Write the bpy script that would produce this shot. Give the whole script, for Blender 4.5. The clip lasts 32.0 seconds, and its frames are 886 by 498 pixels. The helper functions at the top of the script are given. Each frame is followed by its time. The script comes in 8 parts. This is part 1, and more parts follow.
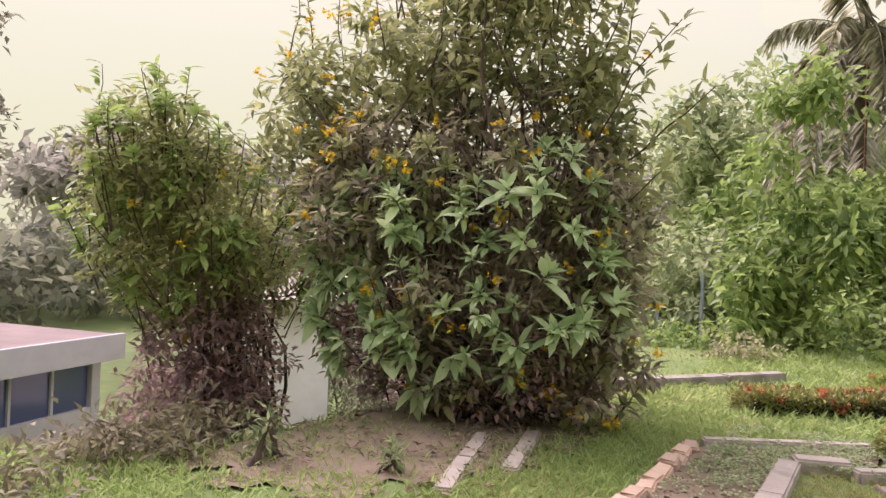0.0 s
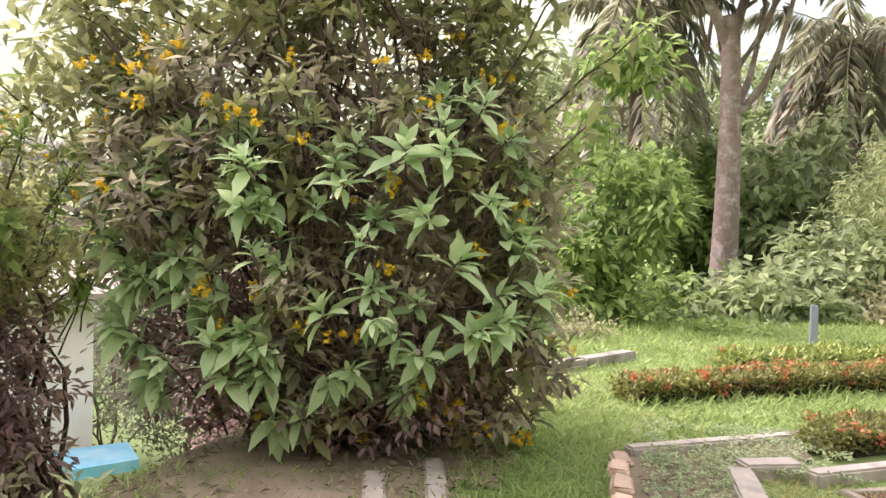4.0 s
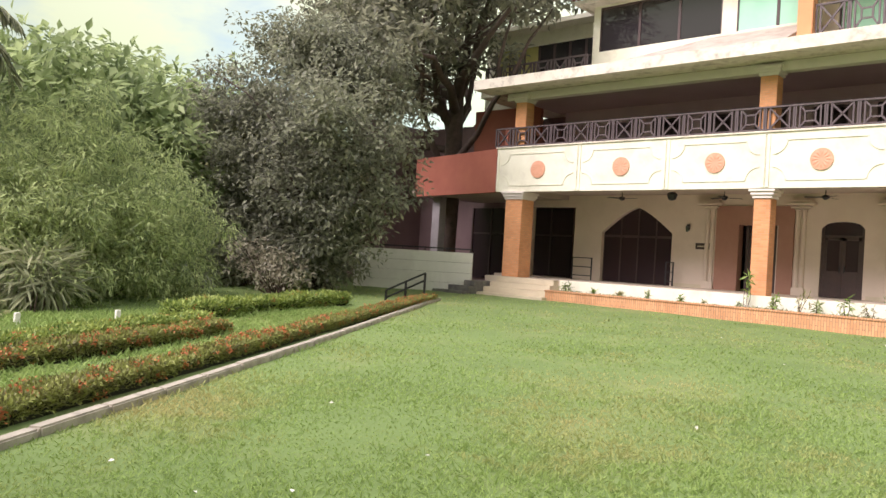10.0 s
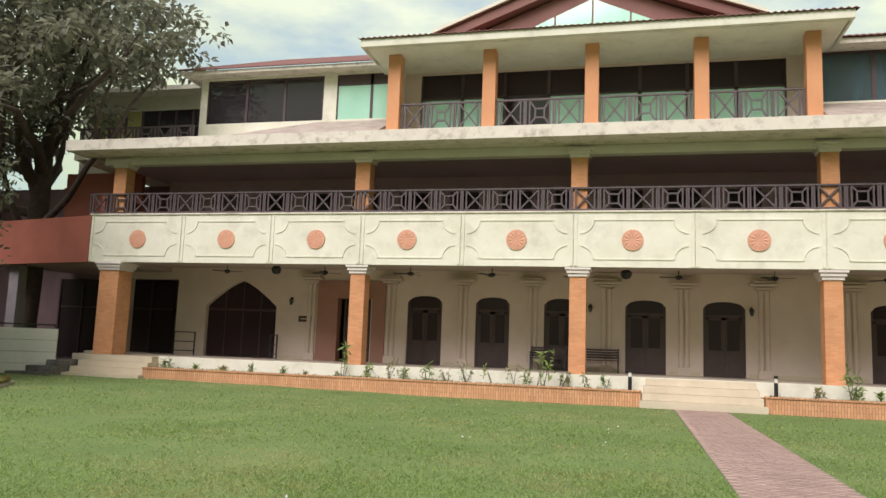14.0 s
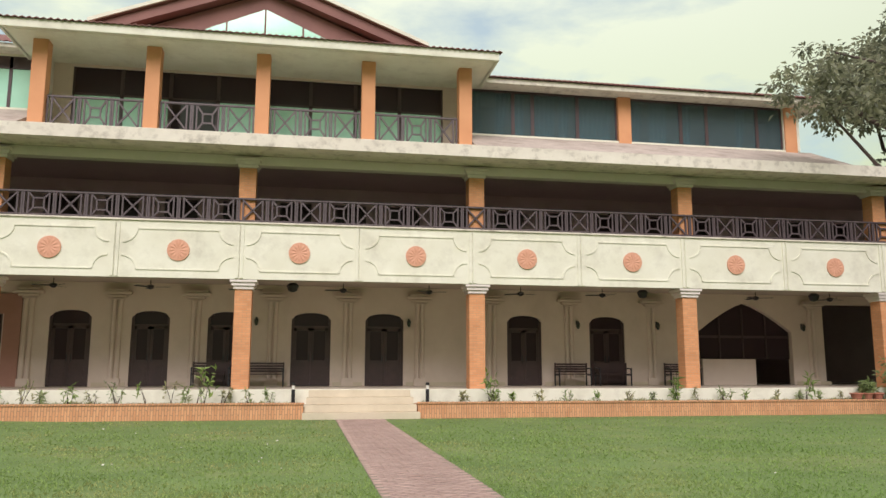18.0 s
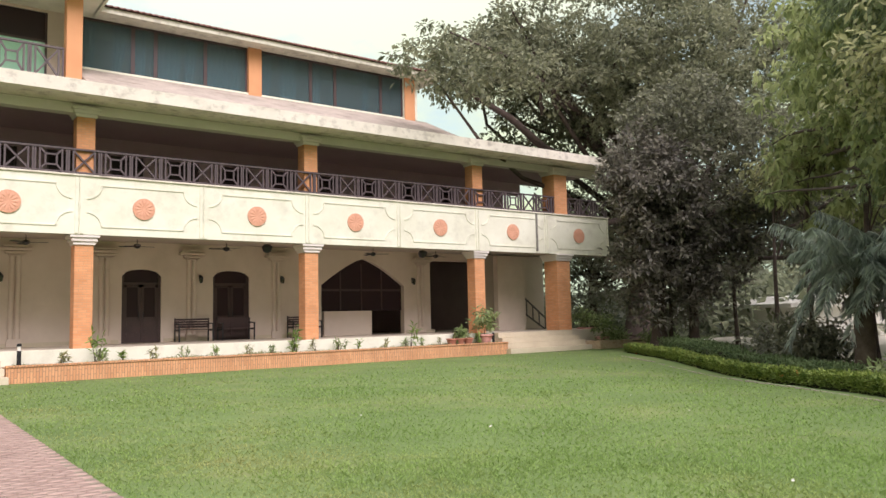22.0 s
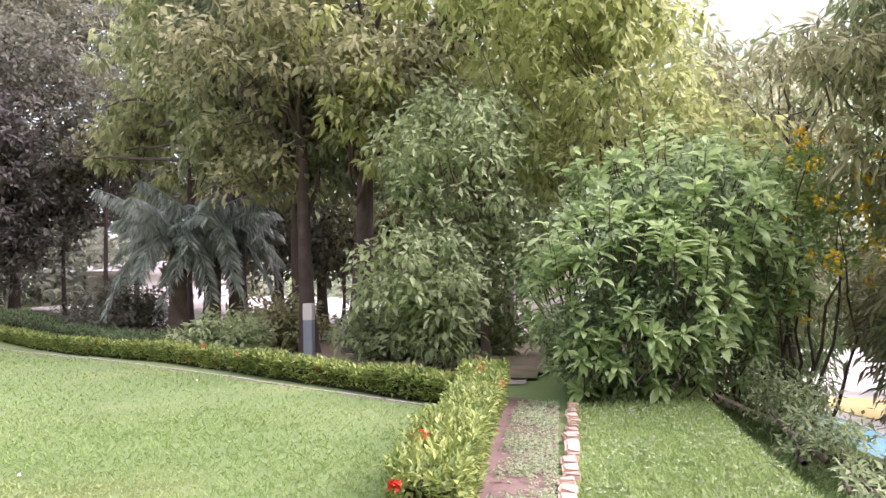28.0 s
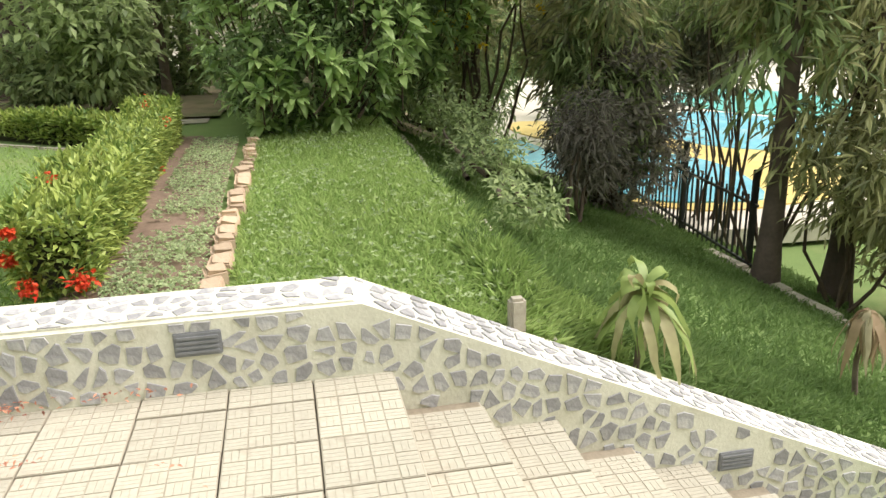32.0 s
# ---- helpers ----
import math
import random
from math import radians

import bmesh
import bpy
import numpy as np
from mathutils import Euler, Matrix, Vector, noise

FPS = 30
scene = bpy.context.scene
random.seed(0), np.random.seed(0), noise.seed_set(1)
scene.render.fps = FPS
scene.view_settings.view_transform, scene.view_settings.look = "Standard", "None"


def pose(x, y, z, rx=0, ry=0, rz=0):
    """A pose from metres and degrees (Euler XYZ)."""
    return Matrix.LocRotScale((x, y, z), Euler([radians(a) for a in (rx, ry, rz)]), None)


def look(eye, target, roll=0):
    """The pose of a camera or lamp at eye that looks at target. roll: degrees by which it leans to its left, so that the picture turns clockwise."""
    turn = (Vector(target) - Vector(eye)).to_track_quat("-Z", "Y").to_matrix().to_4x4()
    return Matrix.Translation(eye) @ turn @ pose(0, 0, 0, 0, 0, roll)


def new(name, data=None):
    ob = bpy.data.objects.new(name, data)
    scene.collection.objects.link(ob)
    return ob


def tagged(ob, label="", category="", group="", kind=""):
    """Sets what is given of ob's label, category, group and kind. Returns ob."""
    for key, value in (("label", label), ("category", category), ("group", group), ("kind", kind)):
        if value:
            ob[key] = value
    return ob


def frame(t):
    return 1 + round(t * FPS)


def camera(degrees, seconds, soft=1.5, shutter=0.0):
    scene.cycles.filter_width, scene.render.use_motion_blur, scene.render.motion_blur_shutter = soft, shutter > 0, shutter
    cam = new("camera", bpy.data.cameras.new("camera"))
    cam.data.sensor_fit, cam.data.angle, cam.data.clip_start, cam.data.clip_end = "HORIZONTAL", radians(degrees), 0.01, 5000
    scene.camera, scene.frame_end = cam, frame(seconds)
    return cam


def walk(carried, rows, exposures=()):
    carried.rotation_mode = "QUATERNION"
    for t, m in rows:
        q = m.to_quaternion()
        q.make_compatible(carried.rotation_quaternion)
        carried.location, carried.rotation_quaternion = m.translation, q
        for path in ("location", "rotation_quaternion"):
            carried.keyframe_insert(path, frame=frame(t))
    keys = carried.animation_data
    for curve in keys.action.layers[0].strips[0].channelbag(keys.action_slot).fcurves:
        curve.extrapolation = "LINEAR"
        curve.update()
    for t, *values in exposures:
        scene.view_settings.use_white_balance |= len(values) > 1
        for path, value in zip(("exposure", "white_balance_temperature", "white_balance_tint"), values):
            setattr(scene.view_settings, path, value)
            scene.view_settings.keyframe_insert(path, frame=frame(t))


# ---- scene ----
cam = camera(59.5, 32.0)
PATH = [
    (0, (0.977, 2.623, 1.507), (-0.718, 1.561, 1.491), 2.5),
    (0.5, (0.868, 2.44, 1.517), (-0.847, 1.412, 1.515), 2.5),
    (1, (0.846, 2.202, 1.511), (-1.0, 1.433, 1.518), 2.6),
    (1.5, (0.713, 1.98, 1.477), (-1.139, 1.229, 1.4), 2.2),
    (2, (0.524, 1.766, 1.472), (-1.323, 1.002, 1.399), 2.1),
    (2.5, (0.4, 1.564, 1.471), (-1.479, 0.881, 1.4), 2.2),
    (4.5, (-0.098, 1.201, 1.501), (-2.054, 0.788, 1.45), 0.9),
    (5, (-0.113, 1.222, 1.498), (-2.095, 0.956, 1.455), 0.7),
    (5.5, (-0.14, 1.214, 1.498), (-2.139, 1.176, 1.462), 1.1),
    (6, (-0.159, 1.229, 1.493), (-2.157, 1.316, 1.463), 1.2),
    (6.5, (-0.167, 1.231, 1.497), (-2.147, 1.507, 1.472), 1.6),
    (7, (-0.159, 1.25, 1.507), (-2.113, 1.679, 1.49), 1.9),
    (7.5, (-0.169, 1.309, 1.502), (-2.045, 2.002, 1.505), 2.5),
    (8, (-0.158, 1.377, 1.501), (-1.954, 2.258, 1.515), 2.8),
    (8.5, (-0.149, 1.417, 1.501), (-1.845, 2.476, 1.52), 3.0),
    (9, (-0.111, 1.426, 1.515), (-1.737, 2.591, 1.533), 3.3),
    (9.5, (-0.127, 1.464, 1.508), (-1.628, 2.785, 1.527), 3.4),
    (10, (-0.136, 1.522, 1.488), (-1.475, 3.007, 1.505), 3.4),
    (10.5, (-0.079, 1.549, 1.495), (-1.305, 3.129, 1.519), 3.5),
    (11, (-0.014, 1.558, 1.508), (-1.111, 3.231, 1.535), 3.5),
    (11.5, (0.042, 1.56, 1.531), (-0.975, 3.282, 1.56), 3.4),
    (12, (0.057, 1.469, 1.503), (-0.829, 3.261, 1.585), 2.3),
    (12.5, (0.073, 1.442, 1.513), (-0.651, 3.298, 1.691), 1.9),
    (13, (0.067, 1.488, 1.498), (-0.59, 3.366, 1.701), 2.0),
    (13.5, (0.067, 1.481, 1.487), (-0.499, 3.385, 1.718), 2.1),
    (15.5, (-0.002, 1.446, 1.489), (-0.249, 3.41, 1.771), 1.8),
    (16, (0.007, 1.492, 1.489), (-0.132, 3.466, 1.781), 1.5),
    (16.5, (0.064, 1.478, 1.495), (0.043, 3.456, 1.792), 1.2),
    (17, (0.116, 1.523, 1.5), (0.213, 3.498, 1.802), 0.8),
    (17.5, (0.156, 1.561, 1.497), (0.39, 3.524, 1.801), 0.4),
    (18, (0.248, 1.586, 1.499), (0.592, 3.533, 1.801), 0.1),
    (18.5, (0.305, 1.585, 1.501), (0.714, 3.52, 1.797), -0.1),
    (19, (0.396, 1.591, 1.503), (0.919, 3.501, 1.783), -0.5),
    (19.5, (0.474, 1.57, 1.504), (1.131, 3.441, 1.767), -0.8),
    (20, (0.512, 1.561, 1.506), (1.283, 3.391, 1.752), -0.9),
    (20.5, (0.573, 1.548, 1.502), (1.447, 3.332, 1.737), -1.0),
    (21, (0.619, 1.52, 1.502), (1.606, 3.245, 1.723), -1.3),
    (21.5, (0.692, 1.478, 1.501), (1.799, 3.131, 1.699), -1.4),
    (22, (0.794, 1.425, 1.503), (1.971, 3.033, 1.678), -1.3),
    (22.5, (0.91, 1.358, 1.51), (2.151, 2.919, 1.658), -0.9),
    (23, (1.003, 1.338, 1.505), (2.301, 2.854, 1.634), -0.8),
    (23.5, (1.098, 1.351, 1.494), (2.464, 2.807, 1.609), -0.7),
    (24, (1.203, 1.417, 1.499), (2.697, 2.744, 1.587), -1.0),
    (24.5, (1.244, 1.465, 1.486), (2.813, 2.704, 1.553), -1.4),
    (26.5, (1.775, 1.098, 1.576), (3.592, 1.932, 1.637), -0.5),
    (27, (1.714, 1.048, 1.574), (3.577, 1.771, 1.642), -0.3),
    (27.5, (1.69, 1.01, 1.573), (3.613, 1.559, 1.637), -0.4),
    (28, (1.723, 0.978, 1.572), (3.699, 1.281, 1.625), -1.0),
    (28.5, (1.776, 0.959, 1.534), (3.763, 1.114, 1.373), -0.9),
    (29, (1.789, 0.956, 1.489), (3.747, 1.084, 1.106), -1.4),
    (29.5, (1.794, 0.937, 1.468), (3.737, 0.969, 0.992), -1.4),
    (30, (1.803, 0.906, 1.452), (3.736, 0.887, 0.939), -2.5),
    (30.5, (1.821, 0.875, 1.434), (3.727, 0.653, 0.872), -1.7),
    (31, (1.864, 0.813, 1.424), (3.747, 0.508, 0.823), -1.7),
    (31.5, (1.917, 0.696, 1.426), (3.793, 0.368, 0.815), -1.8),
    (32, (1.978, 0.561, 1.418), (3.845, 0.185, 0.808), -1.3),
]
walk(cam, [(t, look(eye, target, roll)) for t, eye, target, roll in PATH], [(0, 1.05, 6250, 56), (2, 1.25, 6200, 54), (3, 1.4, 6200, 50), (5, 1.68, 6100, 45), (7, 1.45, 6100, 39), (9, 1.0, 6300, 34), (12, 0.55, 6150, 30), (14, 0.18, 6150, 26), (19, 0.12, 6150, 26), (22, 0.48, 6100, 30), (24.5, 1.0, 5900, 40), (27, 1.45, 5650, 53), (28.2, 1.45, 5750, 55), (29, 1.2, 6050, 36), (30, 0.92, 6300, 24), (32, 0.95, 6350, 20)])

# ---- light ----
world = bpy.data.worlds.new("sky")
scene.world = world
world.use_nodes = True
wn, wl = world.node_tree.nodes, world.node_tree.links
wn.clear()
w_out = wn.new("ShaderNodeOutputWorld")
w_bg = wn.new("ShaderNodeBackground")
w_sky = wn.new("ShaderNodeTexSky")
w_sky.sky_type = "NISHITA"
w_sky.sun_disc = False
SUN_EL, SUN_AZ = 44.0, 190.0
w_sky.sun_elevation, w_sky.sun_rotation = radians(SUN_EL), radians(SUN_AZ)
w_sky.dust_density = 2.0
w_co = wn.new("ShaderNodeTexCoord")
w_map = wn.new("ShaderNodeMapping")
w_map.inputs["Scale"].default_value = (1.6, 1.6, 4.2)
w_noise = wn.new("ShaderNodeTexNoise")
w_noise.inputs["Scale"].default_value = 2.1
w_noise.inputs["Detail"].default_value = 7.0
w_noise.inputs["Roughness"].default_value = 0.55
w_ramp = wn.new("ShaderNodeValToRGB")
w_ramp.color_ramp.elements[0].position = 0.40
w_ramp.color_ramp.elements[0].color = (0.42, 0.42, 0.42, 1)
w_ramp.color_ramp.elements[1].position = 0.56
w_ramp.color_ramp.elements[1].color = (1, 1, 1, 1)
w_mix = wn.new("ShaderNodeMixRGB")
# an overcast sky is three times as bright overhead as at the horizon
w_sep = wn.new("ShaderNodeSeparateXYZ")
w_up = wn.new("ShaderNodeMath")
w_up.operation, w_up.use_clamp = "POWER", True
w_up.inputs[1].default_value = 1.6
w_cloud = wn.new("ShaderNodeMixRGB")
w_cloud.inputs["Color1"].default_value = (5.7, 7.0, 3.7, 1)
w_cloud.inputs["Color2"].default_value = (15.5, 16.0, 14.6, 1)
wl.new(w_co.outputs["Generated"], w_sep.inputs[0])
wl.new(w_sep.outputs["Z"], w_up.inputs[0])
wl.new(w_up.outputs[0], w_cloud.inputs["Fac"])
wl.new(w_cloud.outputs["Color"], w_mix.inputs["Color2"])
wl.new(w_co.outputs["Generated"], w_map.inputs["Vector"])
wl.new(w_map.outputs["Vector"], w_noise.inputs["Vector"])
wl.new(w_noise.outputs["Fac"], w_ramp.inputs["Fac"])
# the south is closed with cloud, the holes are in the north
w_close = wn.new("ShaderNodeMapRange")
w_close.interpolation_type = "SMOOTHSTEP"
for key, val in (("From Min", -0.25), ("From Max", 0.45), ("To Min", 0.97), ("To Max", 0.0)):
    w_close.inputs[key].default_value = val
w_most = wn.new("ShaderNodeMath")
w_most.operation = "MAXIMUM"
wl.new(w_sep.outputs["Y"], w_close.inputs["Value"])
wl.new(w_ramp.outputs["Color"], w_most.inputs[0])
wl.new(w_close.outputs["Result"], w_most.inputs[1])
wl.new(w_most.outputs[0], w_mix.inputs["Fac"])
w_blue = wn.new("ShaderNodeVectorMath")
w_blue.operation = "MULTIPLY"
w_blue.inputs[1].default_value = (1.5, 1.75, 1.5)
wl.new(w_sky.outputs["Color"], w_blue.inputs[0])
wl.new(w_blue.outputs["Vector"], w_mix.inputs["Color1"])
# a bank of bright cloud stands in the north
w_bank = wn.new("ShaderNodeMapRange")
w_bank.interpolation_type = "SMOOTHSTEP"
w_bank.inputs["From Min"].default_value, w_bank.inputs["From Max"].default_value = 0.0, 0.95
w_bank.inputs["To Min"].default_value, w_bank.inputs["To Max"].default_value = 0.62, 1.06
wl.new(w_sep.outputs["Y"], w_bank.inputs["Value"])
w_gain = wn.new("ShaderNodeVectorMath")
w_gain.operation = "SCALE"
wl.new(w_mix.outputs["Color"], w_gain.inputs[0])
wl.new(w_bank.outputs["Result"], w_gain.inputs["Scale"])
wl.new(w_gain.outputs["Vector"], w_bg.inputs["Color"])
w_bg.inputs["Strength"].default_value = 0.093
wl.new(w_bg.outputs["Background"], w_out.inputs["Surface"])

sun_data = bpy.data.lights.new("sun", "SUN")
sun_data.energy, sun_data.angle, sun_data.color = 3.0, radians(40), (1.0, 0.95, 0.86)
sun = new("sun", sun_data)
sun.rotation_euler = (radians(90 - SUN_EL), 0, radians(180 - SUN_AZ))

# ---- materials ----
def nodes_of(name):
    m = bpy.data.materials.new(name)
    m.use_nodes = True
    nt = m.node_tree
    return m, nt.nodes, nt.links, nt.nodes["Principled BSDF"]


def surface(name, c1, c2, scale=3.0, rough=0.8, bump=0.15, fine=60.0, stain=None, stain_scale=0.7, stain_amount=0.5, metal=0.0, spread=0.0, spec=0.5):
    """Two colours mixed by a broad and a fine noise, with relief; stain: a third colour in patches; spread: random shift per object."""
    m, n, l, p = nodes_of(name)
    co = n.new("ShaderNodeTexCoord")
    a = n.new("ShaderNodeTexNoise")
    a.inputs["Scale"].default_value, a.inputs["Detail"].default_value, a.inputs["Roughness"].default_value = scale, 6, 0.62
    b = n.new("ShaderNodeTexNoise")
    b.inputs["Scale"].default_value, b.inputs["Detail"].default_value = fine, 4
    for t in (a, b):
        l.new(co.outputs["Object"], t.inputs["Vector"])
    mixf = n.new("ShaderNodeMath")
    mixf.operation = "MULTIPLY_ADD"
    l.new(b.outputs["Fac"], mixf.inputs[0])
    mixf.inputs[1].default_value = 0.45
    l.new(a.outputs["Fac"], mixf.inputs[2])
    ramp = n.new("ShaderNodeValToRGB")
    ramp.color_ramp.elements[0].position, ramp.color_ramp.elements[1].position = 0.45, 1.0
    ramp.color_ramp.elements[0].color, ramp.color_ramp.elements[1].color = (*c1, 1), (*c2, 1)
    l.new(mixf.outputs[0], ramp.inputs["Fac"])
    col = ramp.outputs["Color"]
    if stain:
        s = n.new("ShaderNodeTexNoise")
        s.inputs["Scale"].default_value, s.inputs["Detail"].default_value, s.inputs["Roughness"].default_value = stain_scale, 9, 0.7
        l.new(co.outputs["Object"], s.inputs["Vector"])
        sr = n.new("ShaderNodeValToRGB")
        sr.color_ramp.elements[0].position, sr.color_ramp.elements[1].position = 0.5, 0.72
        sr.color_ramp.elements[1].color = (stain_amount,) * 3 + (1,)
        sr.color_ramp.elements[0].color = (0, 0, 0, 1)
        l.new(s.outputs["Fac"], sr.inputs["Fac"])
        mx = n.new("ShaderNodeMixRGB")
        l.new(sr.outputs["Color"], mx.inputs["Fac"])
        l.new(col, mx.inputs["Color1"])
        mx.inputs["Color2"].default_value = (*stain, 1)
        col = mx.outputs["Color"]
    if spread:
        info = n.new("ShaderNodeObjectInfo")
        hs = n.new("ShaderNodeHueSaturation")
        mr = n.new("ShaderNodeMapRange")
        mr.inputs["To Min"].default_value, mr.inputs["To Max"].default_value = 1 - spread, 1 + spread
        l.new(info.outputs["Random"], mr.inputs["Value"])
        l.new(mr.outputs["Result"], hs.inputs["Value"])
        l.new(col, hs.inputs["Color"])
        col = hs.outputs["Color"]
    l.new(col, p.inputs["Base Color"])
    p.inputs["Roughness"].default_value, p.inputs["Metallic"].default_value = rough, metal
    p.inputs["Specular IOR Level"].default_value = spec
    if bump:
        bp = n.new("ShaderNodeBump")
        bp.inputs["Strength"].default_value, bp.inputs["Distance"].default_value = bump, 0.01
        l.new(mixf.outputs[0], bp.inputs["Height"])
        l.new(bp.outputs["Normal"], p.inputs["Normal"])
    return m


def bricky(name, c1, c2, mortar, w, h, turn=0.0, rough=0.85, gap=0.008, wall="xz"):
    """Small bricks as relief and colour for walls that stay far off."""
    m, n, l, p = nodes_of(name)
    co = n.new("ShaderNodeTexCoord")
    sep = n.new("ShaderNodeSeparateXYZ")
    l.new(co.outputs["Object"], sep.inputs[0])
    add = n.new("ShaderNodeMath")
    l.new(sep.outputs["X"], add.inputs[0])
    l.new(sep.outputs["Y"], add.inputs[1])
    com = n.new("ShaderNodeCombineXYZ")
    l.new(add.outputs[0], com.inputs["X" if not turn else "Y"])
    l.new(sep.outputs["Z"], com.inputs["Y" if not turn else "X"])
    br = n.new("ShaderNodeTexBrick")
    br.inputs["Scale"].default_value = 1.0
    br.inputs["Brick Width"].default_value, br.inputs["Row Height"].default_value = w, h
    br.inputs["Mortar Size"].default_value, br.inputs["Mortar Smooth"].default_value = gap, 0.3
    br.inputs["Color1"].default_value, br.inputs["Color2"].default_value, br.inputs["Mortar"].default_value = (*c1, 1), (*c2, 1), (*mortar, 1)
    l.new(com.outputs[0], br.inputs["Vector"])
    nz = n.new("ShaderNodeTexNoise")
    nz.inputs["Scale"].default_value, nz.inputs["Detail"].default_value = 1.3, 8
    l.new(co.outputs["Object"], nz.inputs["Vector"])
    mr = n.new("ShaderNodeMapRange")
    mr.inputs["To Min"].default_value, mr.inputs["To Max"].default_value = 0.72, 1.25
    l.new(nz.outputs["Fac"], mr.inputs["Value"])
    hs = n.new("ShaderNodeHueSaturation")
    l.new(br.outputs["Color"], hs.inputs["Color"])
    l.new(mr.outputs["Result"], hs.inputs["Value"])
    l.new(hs.outputs["Color"], p.inputs["Base Color"])
    p.inputs["Roughness"].default_value = rough
    bp = n.new("ShaderNodeBump")
    bp.inputs["Strength"].default_value, bp.inputs["Distance"].default_value = 0.5, 0.006
    bp.invert = True
    l.new(br.outputs["Fac"], bp.inputs["Height"])
    l.new(bp.outputs["Normal"], p.inputs["Normal"])
    return m


def leafy(name, dark, light, rough=0.55, glow=0.48, broad=0.4, vivid=False, vary=0.75, straw=None):
    """Leaves: each leaf its own shade between two greens, broad patches of tone, some light through them."""
    def pale(c):
        g = 0.3 * c[0] + 0.6 * c[1] + 0.1 * c[2]
        return [min(0.85, 3.3 * (0.72 * v + 0.28 * g) * k) for v, k in zip(c, (1.08, 0.98, 1.06))]
    if not vivid:
        glow = max(glow, 0.52)
        dark, light = pale(dark), pale(light)
    m, n, l, p = nodes_of(name)
    geo = n.new("ShaderNodeNewGeometry")
    co = n.new("ShaderNodeTexCoord")
    nz = n.new("ShaderNodeTexNoise")
    nz.inputs["Scale"].default_value, nz.inputs["Detail"].default_value = broad, 3
    l.new(co.outputs["Object"], nz.inputs["Vector"])
    ad = n.new("ShaderNodeMath")
    ad.operation = "MULTIPLY_ADD"
    l.new(nz.outputs["Fac"], ad.inputs[0])
    ad.inputs[1].default_value = 0.9
    sb = n.new("ShaderNodeMath")
    sb.operation = "MULTIPLY_ADD"
    l.new(geo.outputs["Random Per Island"], sb.inputs[0])
    sb.inputs[1].default_value, sb.inputs[2].default_value = vary, 0.02 - 0.5 * vary
    l.new(sb.outputs[0], ad.inputs[2])
    ramp = n.new("ShaderNodeValToRGB")
    ramp.color_ramp.elements[0].color, ramp.color_ramp.elements[1].color = (*dark, 1), (*light, 1)
    ramp.color_ramp.elements[0].position, ramp.color_ramp.elements[1].position = 0.05, 0.75
    l.new(ad.outputs[0], ramp.inputs["Fac"])
    col = ramp.outputs["Color"]
    if straw:
        sn = n.new("ShaderNodeTexNoise")
        sn.inputs["Scale"].default_value, sn.inputs["Detail"].default_value, sn.inputs["Roughness"].default_value = 0.33, 6, 0.7
        l.new(co.outputs["Object"], sn.inputs["Vector"])
        sr = n.new("ShaderNodeValToRGB")
        sr.color_ramp.elements[0].position, sr.color_ramp.elements[1].position = 0.5, 0.64
        sr.color_ramp.elements[0].color, sr.color_ramp.elements[1].color = (0.08, 0.08, 0.08, 1), (0.68, 0.68, 0.68, 1)
        l.new(sn.outputs["Fac"], sr.inputs["Fac"])
        sx = n.new("ShaderNodeMixRGB")
        sep, dry, mul = n.new("ShaderNodeSeparateXYZ"), n.new("ShaderNodeMapRange"), n.new("ShaderNodeMath")
        l.new(co.outputs["Object"], sep.inputs[0])
        l.new(sep.outputs["X"], dry.inputs["Value"])
        for key, val in (("From Min", 1.0), ("From Max", 9.0), ("To Min", 1.5), ("To Max", 0.25)):
            dry.inputs[key].default_value = val
        mul.operation = "MULTIPLY"
        l.new(sr.outputs["Color"], mul.inputs[0])
        l.new(dry.outputs["Result"], mul.inputs[1])
        l.new(mul.outputs[0], sx.inputs["Fac"])
        l.new(col, sx.inputs["Color1"])
        sx.inputs["Color2"].default_value = (*straw, 1)
        col = sx.outputs["Color"]
    l.new(col, p.inputs["Base Color"])
    p.inputs["Roughness"].default_value = rough
    p.inputs["Specular IOR Level"].default_value = 0.35
    tr = n.new("ShaderNodeBsdfTranslucent")
    l.new(col, tr.inputs["Color"])
    mx = n.new("ShaderNodeMixShader")
    mx.inputs["Fac"].default_value = glow
    out = n["Material Output"]
    l.new(p.outputs[0], mx.inputs[1])
    l.new(tr.outputs[0], mx.inputs[2])
    l.new(mx.outputs[0], out.inputs["Surface"])
    return m


def glassy(name, color, rough=0.05, metal=0.0, spec=0.8):
    m, n, l, p = nodes_of(name)
    p.inputs["Base Color"].default_value = (*color, 1)
    p.inputs["Roughness"].default_value, p.inputs["Metallic"].default_value = rough, metal
    p.inputs["Specular IOR Level"].default_value = spec
    nz = n.new("ShaderNodeTexNoise")
    nz.inputs["Scale"].default_value = 0.9
    co = n.new("ShaderNodeTexCoord")
    l.new(co.outputs["Object"], nz.inputs["Vector"])
    bp = n.new("ShaderNodeBump")
    bp.inputs["Strength"].default_value, bp.inputs["Distance"].default_value = 0.05, 0.02
    l.new(nz.outputs["Fac"], bp.inputs["Height"])
    l.new(bp.outputs["Normal"], p.inputs["Normal"])
    return m


